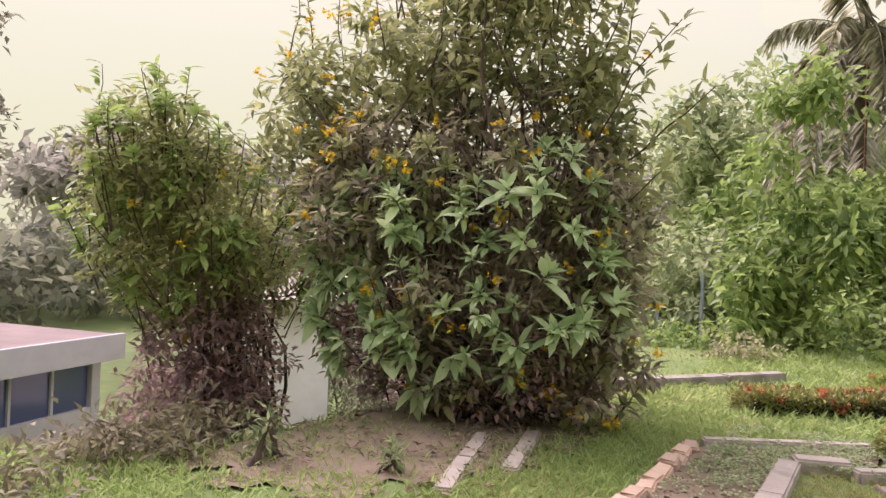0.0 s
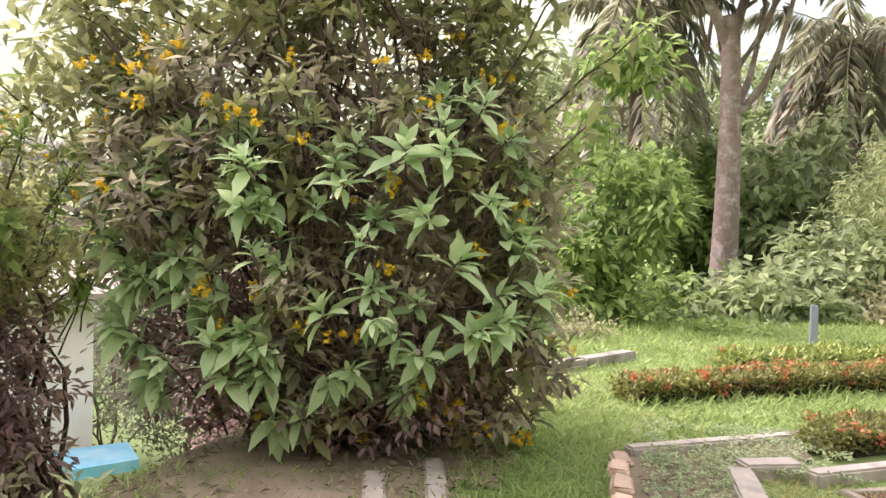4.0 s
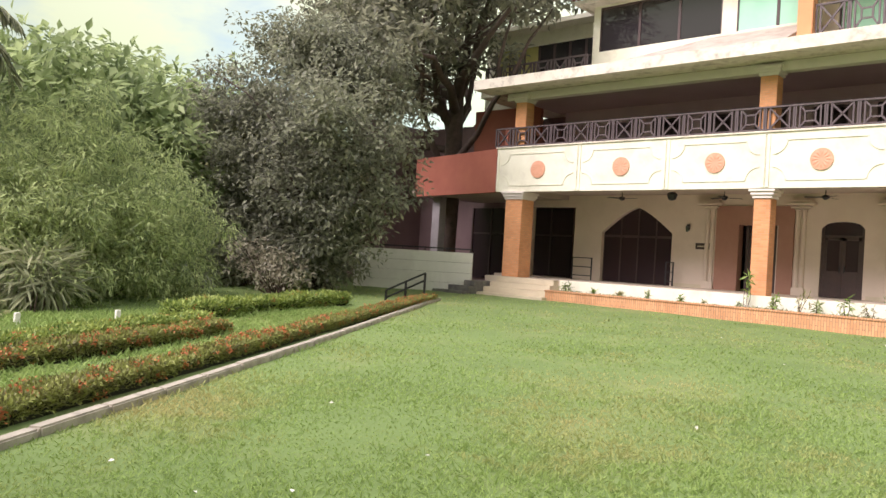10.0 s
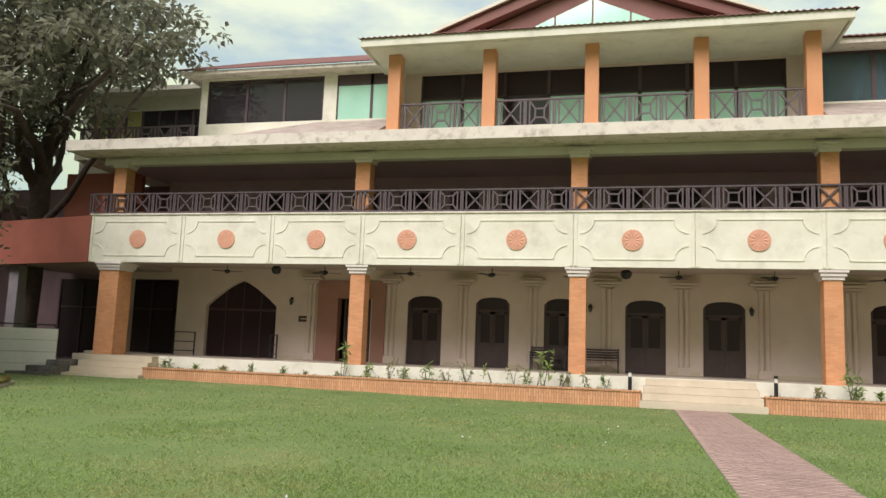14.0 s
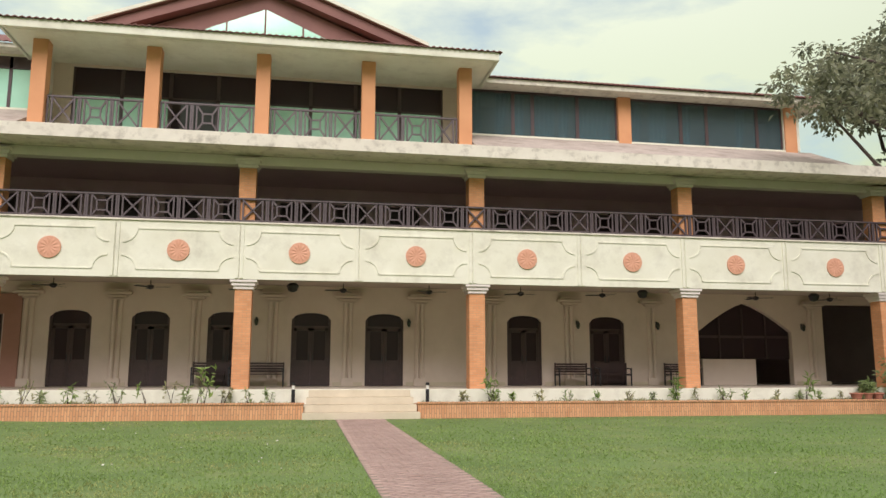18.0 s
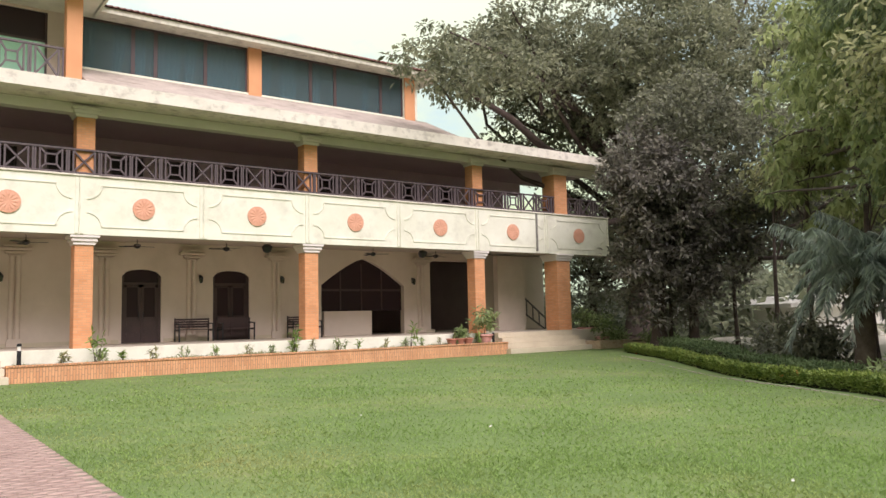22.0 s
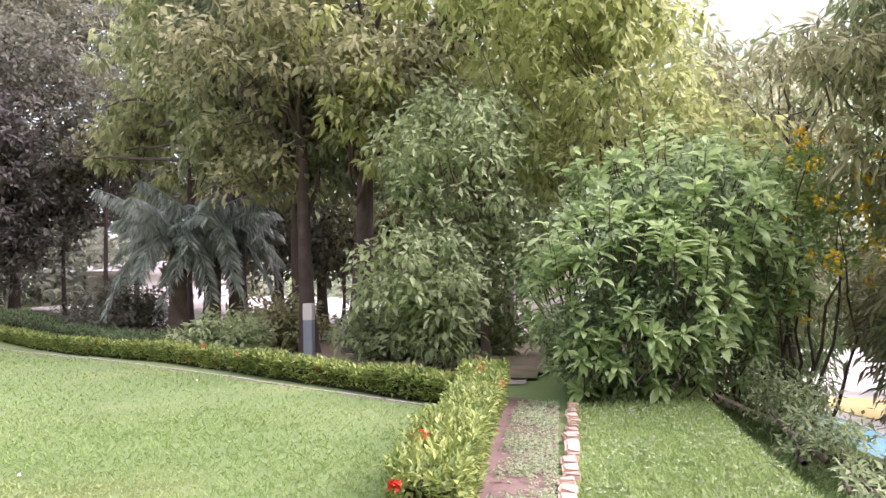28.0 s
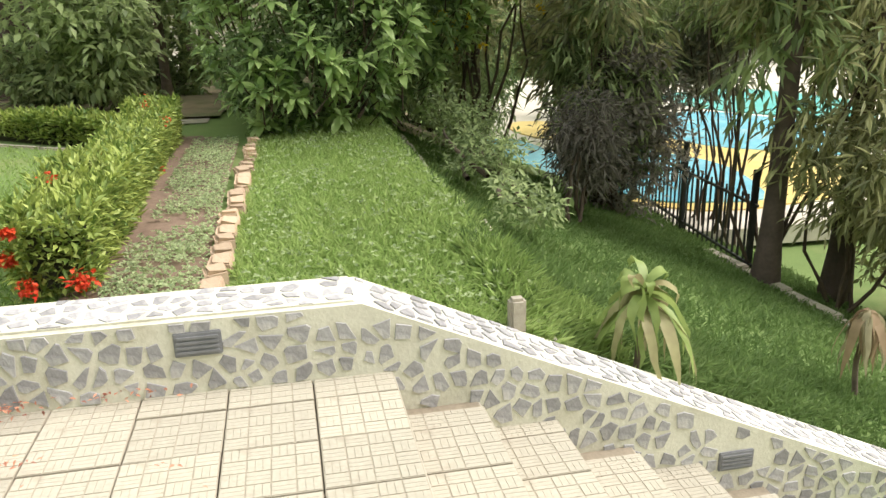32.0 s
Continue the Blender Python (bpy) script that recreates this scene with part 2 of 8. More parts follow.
M_CREAM = surface("cream_paint", (0.70, 0.685, 0.54), (0.82, 0.815, 0.68), 1.2, 0.75, 0.08, stain=(0.30, 0.26, 0.19), stain_scale=1.4, stain_amount=0.30)
M_FASCIA = surface("weathered_cream_slab", (0.65, 0.60, 0.50), (0.80, 0.755, 0.645), 1.5, 0.8, 0.15, stain=(0.16, 0.12, 0.09), stain_scale=2.6, stain_amount=0.65)
M_WALL = surface("beige_wall_paint", (0.64, 0.53, 0.44), (0.74, 0.635, 0.54), 0.8, 0.7, 0.06, stain=(0.45, 0.38, 0.30), stain_scale=0.6, stain_amount=0.3)
M_PLASTER = surface("pale_moulding_paint", (0.72, 0.65, 0.61), (0.82, 0.755, 0.715), 1.4, 0.75, 0.1, stain=(0.35, 0.30, 0.26), stain_amount=0.35)
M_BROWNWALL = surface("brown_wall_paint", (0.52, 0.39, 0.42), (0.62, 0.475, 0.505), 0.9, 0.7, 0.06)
M_BRICK = bricky("orange_brick_cladding", (0.62, 0.27, 0.11), (0.70, 0.33, 0.15), (0.52, 0.30, 0.17), 0.23, 0.075)
M_SOLDIER = bricky("orange_soldier_bricks", (0.58, 0.28, 0.13), (0.68, 0.36, 0.18), (0.34, 0.20, 0.12), 0.30, 0.075, turn=1.0, gap=0.01)
M_ORANGE = surface("orange_paint", (0.60, 0.27, 0.12), (0.70, 0.34, 0.16), 1.0, 0.75, 0.06)
# wall colour darkened to hold the shade of the rooms and end bay
M_ENDWALL = surface("end_wall_room_shade", (0.17, 0.11, 0.11), (0.23, 0.155, 0.155), 0.9, 0.7, 0.06)
M_PORTAL = surface("brown_portal_paint", (0.33, 0.17, 0.12), (0.42, 0.23, 0.17), 1.0, 0.75, 0.06)
M_TERRA = surface("terracotta_band", (0.32, 0.095, 0.065), (0.42, 0.14, 0.09), 0.9, 0.7, 0.08)
M_MEDAL = surface("terracotta_medallion", (0.60, 0.29, 0.18), (0.72, 0.38, 0.25), 6, 0.7, 0.2)
M_RAIL = surface("dark_rail_paint", (0.075, 0.055, 0.06), (0.12, 0.09, 0.095), 3, 0.45, 0.05)
M_WOOD = surface("dark_door_wood", (0.050, 0.030, 0.030), (0.085, 0.050, 0.048), 2.5, 0.45, 0.1)
M_CEIL = surface("veranda_ceiling", (0.36, 0.30, 0.25), (0.45, 0.38, 0.31), 0.7, 0.8, 0.05)
M_DARKCEIL = surface("dark_ceiling", (0.36, 0.27, 0.28), (0.44, 0.34, 0.345), 0.7, 0.8, 0.05)
M_STEP = surface("cream_step_stone", (0.55, 0.47, 0.34), (0.68, 0.60, 0.45), 1.6, 0.6, 0.1, stain=(0.3, 0.25, 0.18), stain_amount=0.3)
M_PORCH = surface("porch_floor_stone", (0.50, 0.43, 0.34), (0.60, 0.53, 0.42), 1.2, 0.4, 0.05)
M_SOIL = surface("planter_soil", (0.09, 0.06, 0.035), (0.16, 0.11, 0.07), 6, 0.95, 0.6)
M_ROOFTILE = surface("red_roof_sheet", (0.17, 0.075, 0.06), (0.27, 0.125, 0.10), 1.2, 0.6, 0.2, stain=(0.10, 0.06, 0.05), stain_scale=1.2, stain_amount=0.5)
def tinted(name, tint, clear):
    """Coloured window glass: partly seen through, partly a mirror."""
    m, n, l, p = nodes_of(name)
    p.inputs["Base Color"].default_value = (*[0.35 * c for c in tint], 1)
    p.inputs["Roughness"].default_value, p.inputs["Specular IOR Level"].default_value = 0.03, 0.9
    tr, mx = n.new("ShaderNodeBsdfTransparent"), n.new("ShaderNodeMixShader")
    tr.inputs["Color"].default_value = (*tint, 1)
    mx.inputs["Fac"].default_value = clear
    l.new(p.outputs[0], mx.inputs[1])
    l.new(tr.outputs[0], mx.inputs[2])
    l.new(mx.outputs[0], n["Material Output"].inputs["Surface"])
    return m


M_GLASS_DK = glassy("dark_window_glass", (0.030, 0.026, 0.030), 0.03)
M_DOORGLASS = glassy("dim_door_glass", (0.042, 0.026, 0.030), 0.25, spec=0.25)
M_GLASS_GR = surface("mint_green_glass", (0.38, 0.72, 0.55), (0.50, 0.84, 0.66), 0.9, 0.12, 0.0, metal=0.2, spec=0.6)
M_GLASS_TEAL = tinted("teal_window_glass", (0.44, 0.60, 0.64), 0.66)
M_CONC = surface("weathered_concrete", (0.30, 0.27, 0.21), (0.46, 0.42, 0.34), 2.0, 0.9, 0.4, stain=(0.10, 0.09, 0.07), stain_scale=1.6, stain_amount=0.65)
M_METAL = surface("dark_metal", (0.03, 0.03, 0.035), (0.06, 0.06, 0.065), 5, 0.4, 0.05, metal=0.6)
M_WHITE = surface("white_paint", (0.70, 0.68, 0.62), (0.82, 0.80, 0.74), 1.5, 0.7, 0.05, stain=(0.4, 0.37, 0.3), stain_amount=0.3)
M_BARK = surface("grey_bark", (0.09, 0.065, 0.05), (0.22, 0.17, 0.135), 4, 0.95, 0.8, fine=25)
M_PALEBARK = surface("pale_patchy_bark", (0.16, 0.115, 0.09), (0.34, 0.275, 0.225), 5, 0.95, 0.9, fine=18, stain=(0.60, 0.56, 0.50), stain_scale=3.2, stain_amount=0.9)
M_DARKBARK = surface("dark_bark", (0.06, 0.045, 0.04), (0.14, 0.10, 0.085), 4, 0.95, 0.8, fine=25)


# ---- building blocks ----
def raw_mesh(name, verts, faces):
    """A mesh from arrays: verts (n, 3), faces (m, k) all of one size."""
    me = bpy.data.meshes.new(name)
    v, f = np.asarray(verts, np.float32), np.asarray(faces, np.int32)
    k = f.shape[1]
    me.vertices.add(len(v))
    me.vertices.foreach_set("co", v.ravel())
    me.loops.add(f.size)
    me.loops.foreach_set("vertex_index", f.ravel())
    me.polygons.add(len(f))
    me.polygons.foreach_set("loop_start", np.arange(0, f.size, k, dtype=np.int32))
    me.update(calc_edges=True)
    me.validate()
    return me


def thing(name, label, category, group="", at=(0, 0, 0), kind=""):
    ob = new(name)
    ob.location = at
    return tagged(ob, label, category, group, kind)


def part(name, bm, material, parent=None, label="", smooth=False):
    """Links a bmesh or a mesh as one object under a thing or a part."""
    if isinstance(bm, bmesh.types.BMesh):
        me = bpy.data.meshes.new(name)
        bm.to_mesh(me)
        bm.free()
    else:
        me = bm
    if smooth:
        me.shade_smooth()
    if not me.materials:
        me.materials.append(material)
    ob = new(name, me)
    if parent:
        ob.parent = parent
    if label:
        ob["label"] = label
    return ob


def box(bm, x0, x1, y0, y1, z0, z1, bevel=0.0):
    g = bmesh.ops.create_cube(bm, size=1, matrix=Matrix.Translation(((x0 + x1) / 2, (y0 + y1) / 2, (z0 + z1) / 2)) @ Matrix.Diagonal((abs(x1 - x0), abs(y1 - y0), abs(z1 - z0), 1)))
    if bevel:
        edges = {e for v in g["verts"] for e in v.link_edges}
        bmesh.ops.bevel(bm, geom=list(edges), offset=bevel, segments=2, affect="EDGES")
    return bm


def boxes(*rows, bevel=0.0):
    bm = bmesh.new()
    for r in rows:
        box(bm, *r, bevel=bevel)
    return bm


def prism(bm, pts, y0, y1, axis="y"):
    """A closed prism from an outline in x, z (axis y), in x, y (axis z) or in y, z (axis x)."""
    def put(p, d):
        return (p[0], d, p[1]) if axis == "y" else (p[0], p[1], d) if axis == "z" else (d, p[0], p[1])
    a = [bm.verts.new(put(p, y0)) for p in pts]
    b = [bm.verts.new(put(p, y1)) for p in pts]
    bm.faces.new(a)
    bm.faces.new(b[::-1])
    for i in range(len(pts)):
        j = (i + 1) % len(pts)
        bm.faces.new((a[j], a[i], b[i], b[j]))
    return bm


def tidy(bm):
    bmesh.ops.recalc_face_normals(bm, faces=bm.faces[:])
    return bm


def bar(bm, a, b, w, d=None):
    """A square bar from a to b."""
    a, b = Vector(a), Vector(b)
    m = Matrix.Translation((a + b) / 2) @ (b - a).to_track_quat("Z", "Y").to_matrix().to_4x4() @ Matrix.Diagonal((w, d or w, (b - a).length, 1))
    bmesh.ops.create_cube(bm, size=1, matrix=m)
    return bm


def lathe(bm, profile, seg=16, at=(0, 0, 0)):
    """A turned body from (radius, height) pairs."""
    rings = []
    for r, z in profile:
        rings.append([bm.verts.new((at[0] + r * math.cos(2 * math.pi * i / seg), at[1] + r * math.sin(2 * math.pi * i / seg), at[2] + z)) for i in range(seg)])
    for lo, hi in zip(rings, rings[1:]):
        for i in range(seg):
            bm.faces.new((lo[i], lo[(i + 1) % seg], hi[(i + 1) % seg], hi[i]))
    bm.faces.new(rings[0][::-1])
    bm.faces.new(rings[-1])
    return bm


def tube(points, radii, seg=8):
    """Vertices and quads of a tapered tube along points."""
    pts = np.asarray(points, float)
    rad = np.asarray(radii, float)
    tan = np.gradient(pts, axis=0)
    tan /= np.linalg.norm(tan, axis=1, keepdims=True) + 1e-9
    ref = np.where(np.abs(tan[:, 2:3]) > 0.9, [[1.0, 0, 0]], [[0, 0, 1.0]])
    u = np.cross(tan, ref)
    u /= np.linalg.norm(u, axis=1, keepdims=True) + 1e-9
    w = np.cross(tan, u)
    ang = np.linspace(0, 2 * np.pi, seg, endpoint=False)
    ring = np.cos(ang)[None, :, None] * u[:, None] + np.sin(ang)[None, :, None] * w[:, None]
    v = (pts[:, None] + ring * rad[:, None, None]).reshape(-1, 3)
    i, j = np.meshgrid(np.arange(len(pts) - 1), np.arange(seg), indexing="ij")
    k = (j + 1) % seg
    f = np.stack([i * seg + j, i * seg + k, (i + 1) * seg + k, (i + 1) * seg + j], -1).reshape(-1, 4)
    return v, f


def join_arrays(pieces):
    vs, fs, n = [], [], 0
    for v, f in pieces:
        vs.append(v)
        fs.append(np.asarray(f) + n)
        n += len(v)
    return np.concatenate(vs), np.concatenate(fs)


def unit(v):
    return v / (np.linalg.norm(v, axis=-1, keepdims=True) + 1e-9)


def leaf_arrays(rng, at, way, length, width, fine=False, fold=0.25, droop=0.15):
    """Leaves that start at the given places and point the given way: two folded triangles each, or six for near ones."""
    n = len(at)
    way = unit(way)
    side = unit(np.cross(way, unit(rng.normal(size=(n, 3)) * 0.35 + [0, 0, 1])))
    up = np.cross(side, way)
    L, W = np.broadcast_to(length, n)[:, None], np.broadcast_to(width, n)[:, None]
    if not fine:
        mid = at + way * L * 0.45 + up * W * fold * 0.5
        v = np.stack([at, mid + side * W * 0.5, at + way * L - up * L * droop, mid - side * W * 0.5], 1)
        f = np.array([[0, 1, 2], [0, 2, 3]])
    else:
        def q(s, x, h):
            return at + way * L * s + side * W * x + up * (W * h - L * droop * s * s)
        v = np.stack([q(0, 0, 0), q(0.3, 0.42, fold), q(0.3, 0, 0), q(0.3, -0.42, fold), q(0.65, 0.40, fold), q(0.65, 0, 0), q(0.65, -0.40, fold), q(1, 0, 0)], 1)
        f = np.array([[0, 1, 2], [0, 2, 3], [1, 4, 2], [4, 5, 2], [2, 5, 6], [2, 6, 3], [4, 7, 5], [5, 7, 6]])
    k = v.shape[1]
    faces = (f[None] + (np.arange(n) * k)[:, None, None]).reshape(-1, 3)
    return v.reshape(-1, 3), faces


def in_ball(rng, n, shell=0.5):
    d = unit(rng.normal(size=(n, 3)))
    return d * (rng.random((n, 1)) ** shell)


def crown_arrays(rng, blobs, clumps, leaves, spread, length, width, hang=0.2, shell=0.33, fine=False):
    """A crown of leaf clumps, spread over ellipsoids (centre, radii); uneven, with gaps."""
    far = math.hypot(blobs[0][0][0] - 1, blobs[0][0][1] - 1.5)
    k = 0.5 if far > 20.5 else 0.7 if far > 11 else 1.0
    leaves, length, width = max(8, int(leaves * k)), length / k ** 0.42, width / k ** 0.5
    vol = np.array([b[1][0] * b[1][1] * b[1][2] for b in blobs]) ** 0.67
    pick = rng.choice(len(blobs), clumps, p=vol / vol.sum())
    c = np.array([b[0] for b in blobs], float)[pick]
    r = np.array([b[1] for b in blobs], float)[pick]
    core = c + in_ball(rng, clumps, shell) * r * (0.82 + 0.3 * rng.random((clumps, 1)))
    size = spread * (0.6 + 0.8 * rng.random(clumps))
    at = np.repeat(core, leaves, 0) + in_ball(rng, clumps * leaves, 0.45) * np.repeat(size, leaves)[:, None] * [1, 1, 0.7]
    out = unit(at - np.repeat(core, leaves, 0))
    way = out + rng.normal(size=out.shape) * 0.6 + [0, 0, -hang]
    n = len(at)
    return leaf_arrays(rng, at, way, length * (0.7 + 0.6 * rng.random(n)), width * (0.7 + 0.6 * rng.random(n)), fine=fine), core


def limb(rng, a, b, r0, r1, bend=0.12, steps=7, seg=7):
    a, b = np.asarray(a, float), np.asarray(b, float)
    s = np.linspace(0, 1, steps)[:, None]
    span = np.linalg.norm(b - a)
    off = rng.normal(size=3) * bend * span
    p = a + (b - a) * s + off * (s * (1 - s)) * 2 + rng.normal(size=(steps, 3)) * 0.012 * span * (s > 0) * (s < 1)
    return tube(p, r0 + (r1 - r0) * s[:, 0], seg)


def tree(name, label, base, trunk_top, r0, blobs, bark, leaf, clumps, leaves, spread, length, width, seed, hang=0.2, limbs=14, group="", category="tree", lean=0.06, shell=0.33, fork=None):
    rng = np.random.default_rng(seed)
    t = thing(name, label, category, group)
    base, top = np.array(base, float), np.array(trunk_top, float)
    crown, core = crown_arrays(rng, blobs, clumps, leaves, spread, length, width, hang, shell)
    s = np.linspace(0, 1, 10)
    tp = base + (top - base) * s[:, None] + rng.normal(size=3) * lean * np.linalg.norm(top - base) * (s * (1 - s))[:, None] * [1, 1, 0]
    rr = r0 * (1 - 0.45 * s)
    rr[0] *= 1.45
    rr[1] *= 1.12
    part("trunk", raw_mesh("trunk", *tube(tp, rr, 12)), bark, t, smooth=True)
    picks = core[rng.choice(len(core), min(limbs, len(core)), replace=False)]
    pieces = []
    for q in picks:
        k = rng.uniform(0.55, 1.0)
        a = base + (top - base) * k
        pieces.append(limb(rng, a, q, r0 * (0.42 if k > 0.8 else 0.3), r0 * 0.06, 0.15))
        for _ in range(2):
            z = core[rng.integers(len(core))]
            if np.linalg.norm(z - q) < 0.45 * np.linalg.norm(q - a) + 1:
                pieces.append(limb(rng, a + (q - a) * 0.55, z, r0 * 0.16, r0 * 0.04, 0.12, 5, 5))
    part("branchwork", raw_mesh("limbs", *join_arrays(pieces)), bark, t, smooth=True)
    part("crown", raw_mesh("crown", *crown), leaf, t)
    return t

# ---- the building ----
FY = 26.0            # front of the balcony parapet
BY = 30.5            # back wall of the verandas
FLOOR = 0.82         # porch floor
JOINTS = [-19.55, -15.75, -12.25, -8.93, -5.46, -1.81, 1.86, 5.53, 9.22, 12.95, 16.76, 20.57, 24.44, 28.4]
MEDALS = [-17.53, -13.96, -10.55, -7.3, -3.63, 0.0, 3.68, 7.37, 11.05, 14.84, 18.67, 22.46, 26.42]
COLS = [-18.62, -9.03, -1.67, 5.72, 13.15, 20.75, 25.4]
building = thing("main_building", "three-storey cream building with orange brick columns and long balconies", "building")


def wall_strip(bm, x0, x1, z0, z1, y0, y1, openings):
    """A wall with arched openings (xa, xb, sill, spring, rise, pointed) cut through it."""
    x = x0
    for xa, xb, sill, spring, rise, pointed in sorted(openings):
        if xa > x:
            prism(bm, [(x, z0), (xa, z0), (xa, z1), (x, z1)], y0, y1)
        if sill > z0:
            prism(bm, [(xa, z0), (xb, z0), (xb, sill), (xa, sill)], y0, y1)
        n = 10
        def curve(s):
            u = abs(2 * s - 1)
            return spring + rise * ((1 - u ** 1.35) if pointed else math.sqrt(max(0, 1 - u * u)))
        for i in range(n):
            a, b = i / n, (i + 1) / n
            pa, pb = xa + (xb - xa) * a, xa + (xb - xa) * b
            prism(bm, [(pa, curve(a)), (pb, curve(b)), (pb, z1), (pa, z1)], y0, y1)
        x = xb
    if x < x1:
        prism(bm, [(x, z0), (x1, z0), (x1, z1), (x, z1)], y0, y1)
    bmesh.ops.remove_doubles(bm, verts=bm.verts[:], dist=0.0005)
    return tidy(bm)


# porch slab and steps
part("porch_floor", boxes((-19.6, 28.2, 25.7, BY + 0.1, 0.0, FLOOR)), M_PORCH, building)
part("porch_edge", boxes((-16.0, 20.9, 25.62, 25.7, 0.3, FLOOR + 0.02), bevel=0.01), M_CREAM, building, "cream painted porch edge")


def flight(x0, x1, y_front, n=4, deep=0.32):
    for i in range(n):
        h = FLOOR / n
        part("step", boxes((x0 - 0.06 * (n - 1 - i), x1 + 0.06 * (n - 1 - i), y_front + deep * i, 25.72, h * i + (0.004 if i == 0 else 0), h * (i + 1)), bevel=0.012), M_STEP, building)


flight(0.4, 3.45, 24.45)
flight(-18.75, -16.1, 24.4)
flight(21.0, 25.2, 24.45)


# ground floor wall
DOORS = [(-8.5, -7.12), (-5.8, -4.5), (-3.2, -1.9), (-0.25, 1.17), (2.44, 3.86), (7.85, 9.22), (11.16, 12.6)]
ops = [(a, b, FLOOR, 3.22, 0.25, False) for a, b in DOORS]
ops += [(15.75, 19.85, FLOOR, 2.95, 1.15, True), (-17.23, -14.05, FLOOR, 2.9, 1.05, True), (-20.9, -18.6, FLOOR, 3.95, 0.0, False), (-12.0, -10.0, FLOOR, 3.8, 0.0, False), (21.3, 23.9, FLOOR, 4.1, 0.0, False)]
part("ground_wall", wall_strip(bmesh.new(), -21.0, 28.4, FLOOR, 4.6, BY, BY + 0.3, ops), M_WALL, building)
for a, b in ((-13.95, -12.3), (-7.0, -5.9), (-4.4, -3.3), (-1.8, -0.35), (1.27, 2.34), (3.96, 7.75), (9.32, 11.06), (12.7, 15.6), (19.95, 21.5)):
    part("skirting", boxes((a, b, BY - 0.03, BY, FLOOR, FLOOR + 0.14)), M_STEP, building)

# doors with leaves and panes
def door(x0, x1, y=BY + 0.12):
    d = part("door", boxes((x0, x0 + 0.09, y - 0.06, y + 0.06, FLOOR, 3.3), (x1 - 0.09, x1, y - 0.06, y + 0.06, FLOOR, 3.3), (x0, x1, y - 0.05, y + 0.05, 2.92, 3.0), (x0, x1, y + 0.03, y + 0.06, 3.0, 3.5)), M_WOOD, building)
    mid = (x0 + x1) / 2
    for a, b in ((x0 + 0.09, mid - 0.004), (mid + 0.004, x1 - 0.09)):
        bm = boxes((a, b, y - 0.03, y + 0.03, FLOOR + 0.01, 1.75), (a, a + 0.1, y - 0.03, y + 0.03, 1.75, 2.92), (b - 0.1, b, y - 0.03, y + 0.03, 1.75, 2.92), (a, b, y - 0.03, y + 0.03, 2.82, 2.92),
                   (a + 0.1, b - 0.1, y - 0.045, y - 0.02, FLOOR + 0.15, 1.2), (a + 0.1, b - 0.1, y - 0.045, y - 0.02, 1.3, 1.65))
        part("door_leaf", bm, M_WOOD, d)
        part("pane", boxes((a + 0.1, b - 0.1, y - 0.005, y + 0.005, 1.75, 2.82)), M_DOORGLASS, d)
        part("handle", boxes((mid - 0.09 if a < mid - 0.3 else mid + 0.06, mid - 0.06 if a < mid - 0.3 else mid + 0.09, y - 0.08, y - 0.03, 1.7, 1.95), bevel=0.008), M_METAL, d)
    part("fanlight", boxes((x0 + 0.09, x1 - 0.09, y - 0.01, y + 0.01, 3.0, 3.46)), M_DOORGLASS, d)


for a, b in DOORS:
    door(a, b)

# rooms behind the wide openings, their shade put into the wall colour
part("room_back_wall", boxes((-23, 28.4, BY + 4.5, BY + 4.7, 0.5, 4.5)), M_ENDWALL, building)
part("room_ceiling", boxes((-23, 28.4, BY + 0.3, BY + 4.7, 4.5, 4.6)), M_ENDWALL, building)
part("room_floor", boxes((-23, 28.4, BY + 0.1, BY + 4.5, 0.6, FLOOR)), M_PORCH, building)
part("half_wall", boxes((15.9, 18.2, BY + 0.05, BY + 0.2, FLOOR, 1.85)), M_WALL, building)
for xa, xb in ((-17.23, -14.05), (15.75, 19.85)):
    w = xb - xa
    screen = part("arch_screen", boxes((xa, xb, BY + 0.225, BY + 0.275, 2.7, 2.8)), M_WOOD, building)
    for k in range(5):
        part("mullion", boxes((xa + w * k / 4 - 0.03, xa + w * k / 4 + 0.03, BY + 0.22, BY + 0.28, FLOOR if xa < 0 else 1.85, 3.9)), M_WOOD, screen)
    part("arch_glass", boxes((xa, xb, BY + 0.25, BY + 0.26, FLOOR if xa < 0 else 1.85, 4.1)), M_DOORGLASS, building)
# brick bay beside the first doors
part("brick_bay", boxes((-12.25, -11.38, BY - 0.06, BY + 0.4, FLOOR, 4.0), (-9.95, -9.4, BY - 0.06, BY + 0.4, FLOOR, 4.0), (-11.38, -9.95, BY - 0.06, BY + 0.4, 3.3, 4.0)), M_PORTAL, building, "brown painted portal round an inner door")
door(-11.2, -10.05, BY + 0.3)

# half columns on the wall
def pilaster(x):
    bm = boxes((x - 0.22, x + 0.22, BY - 0.12, BY, FLOOR, FLOOR + 0.28), bevel=0.015)
    p = part("pilaster", bm, M_WALL, building)
    sh = bmesh.new()
    for dx in (-0.1, 0.1):
        lathe(sh, [(0.085, FLOOR + 0.28), (0.085, 3.84)], 10, (x + dx, BY - 0.02, 0))
    part("shaft", sh, M_WALL, p, smooth=False)
    cap = boxes((x - 0.24, x + 0.24, BY - 0.16, BY, 3.84, 3.90), (x - 0.34, x + 0.34, BY - 0.24, BY, 3.915, 4.0), (x - 0.50, x + 0.50, BY - 0.30, BY, 4.015, 4.12), (x - 0.42, x + 0.42, BY - 0.26, BY, 4.135, 4.22), bevel=0.03)
    part("capital", cap, M_WALL, p)


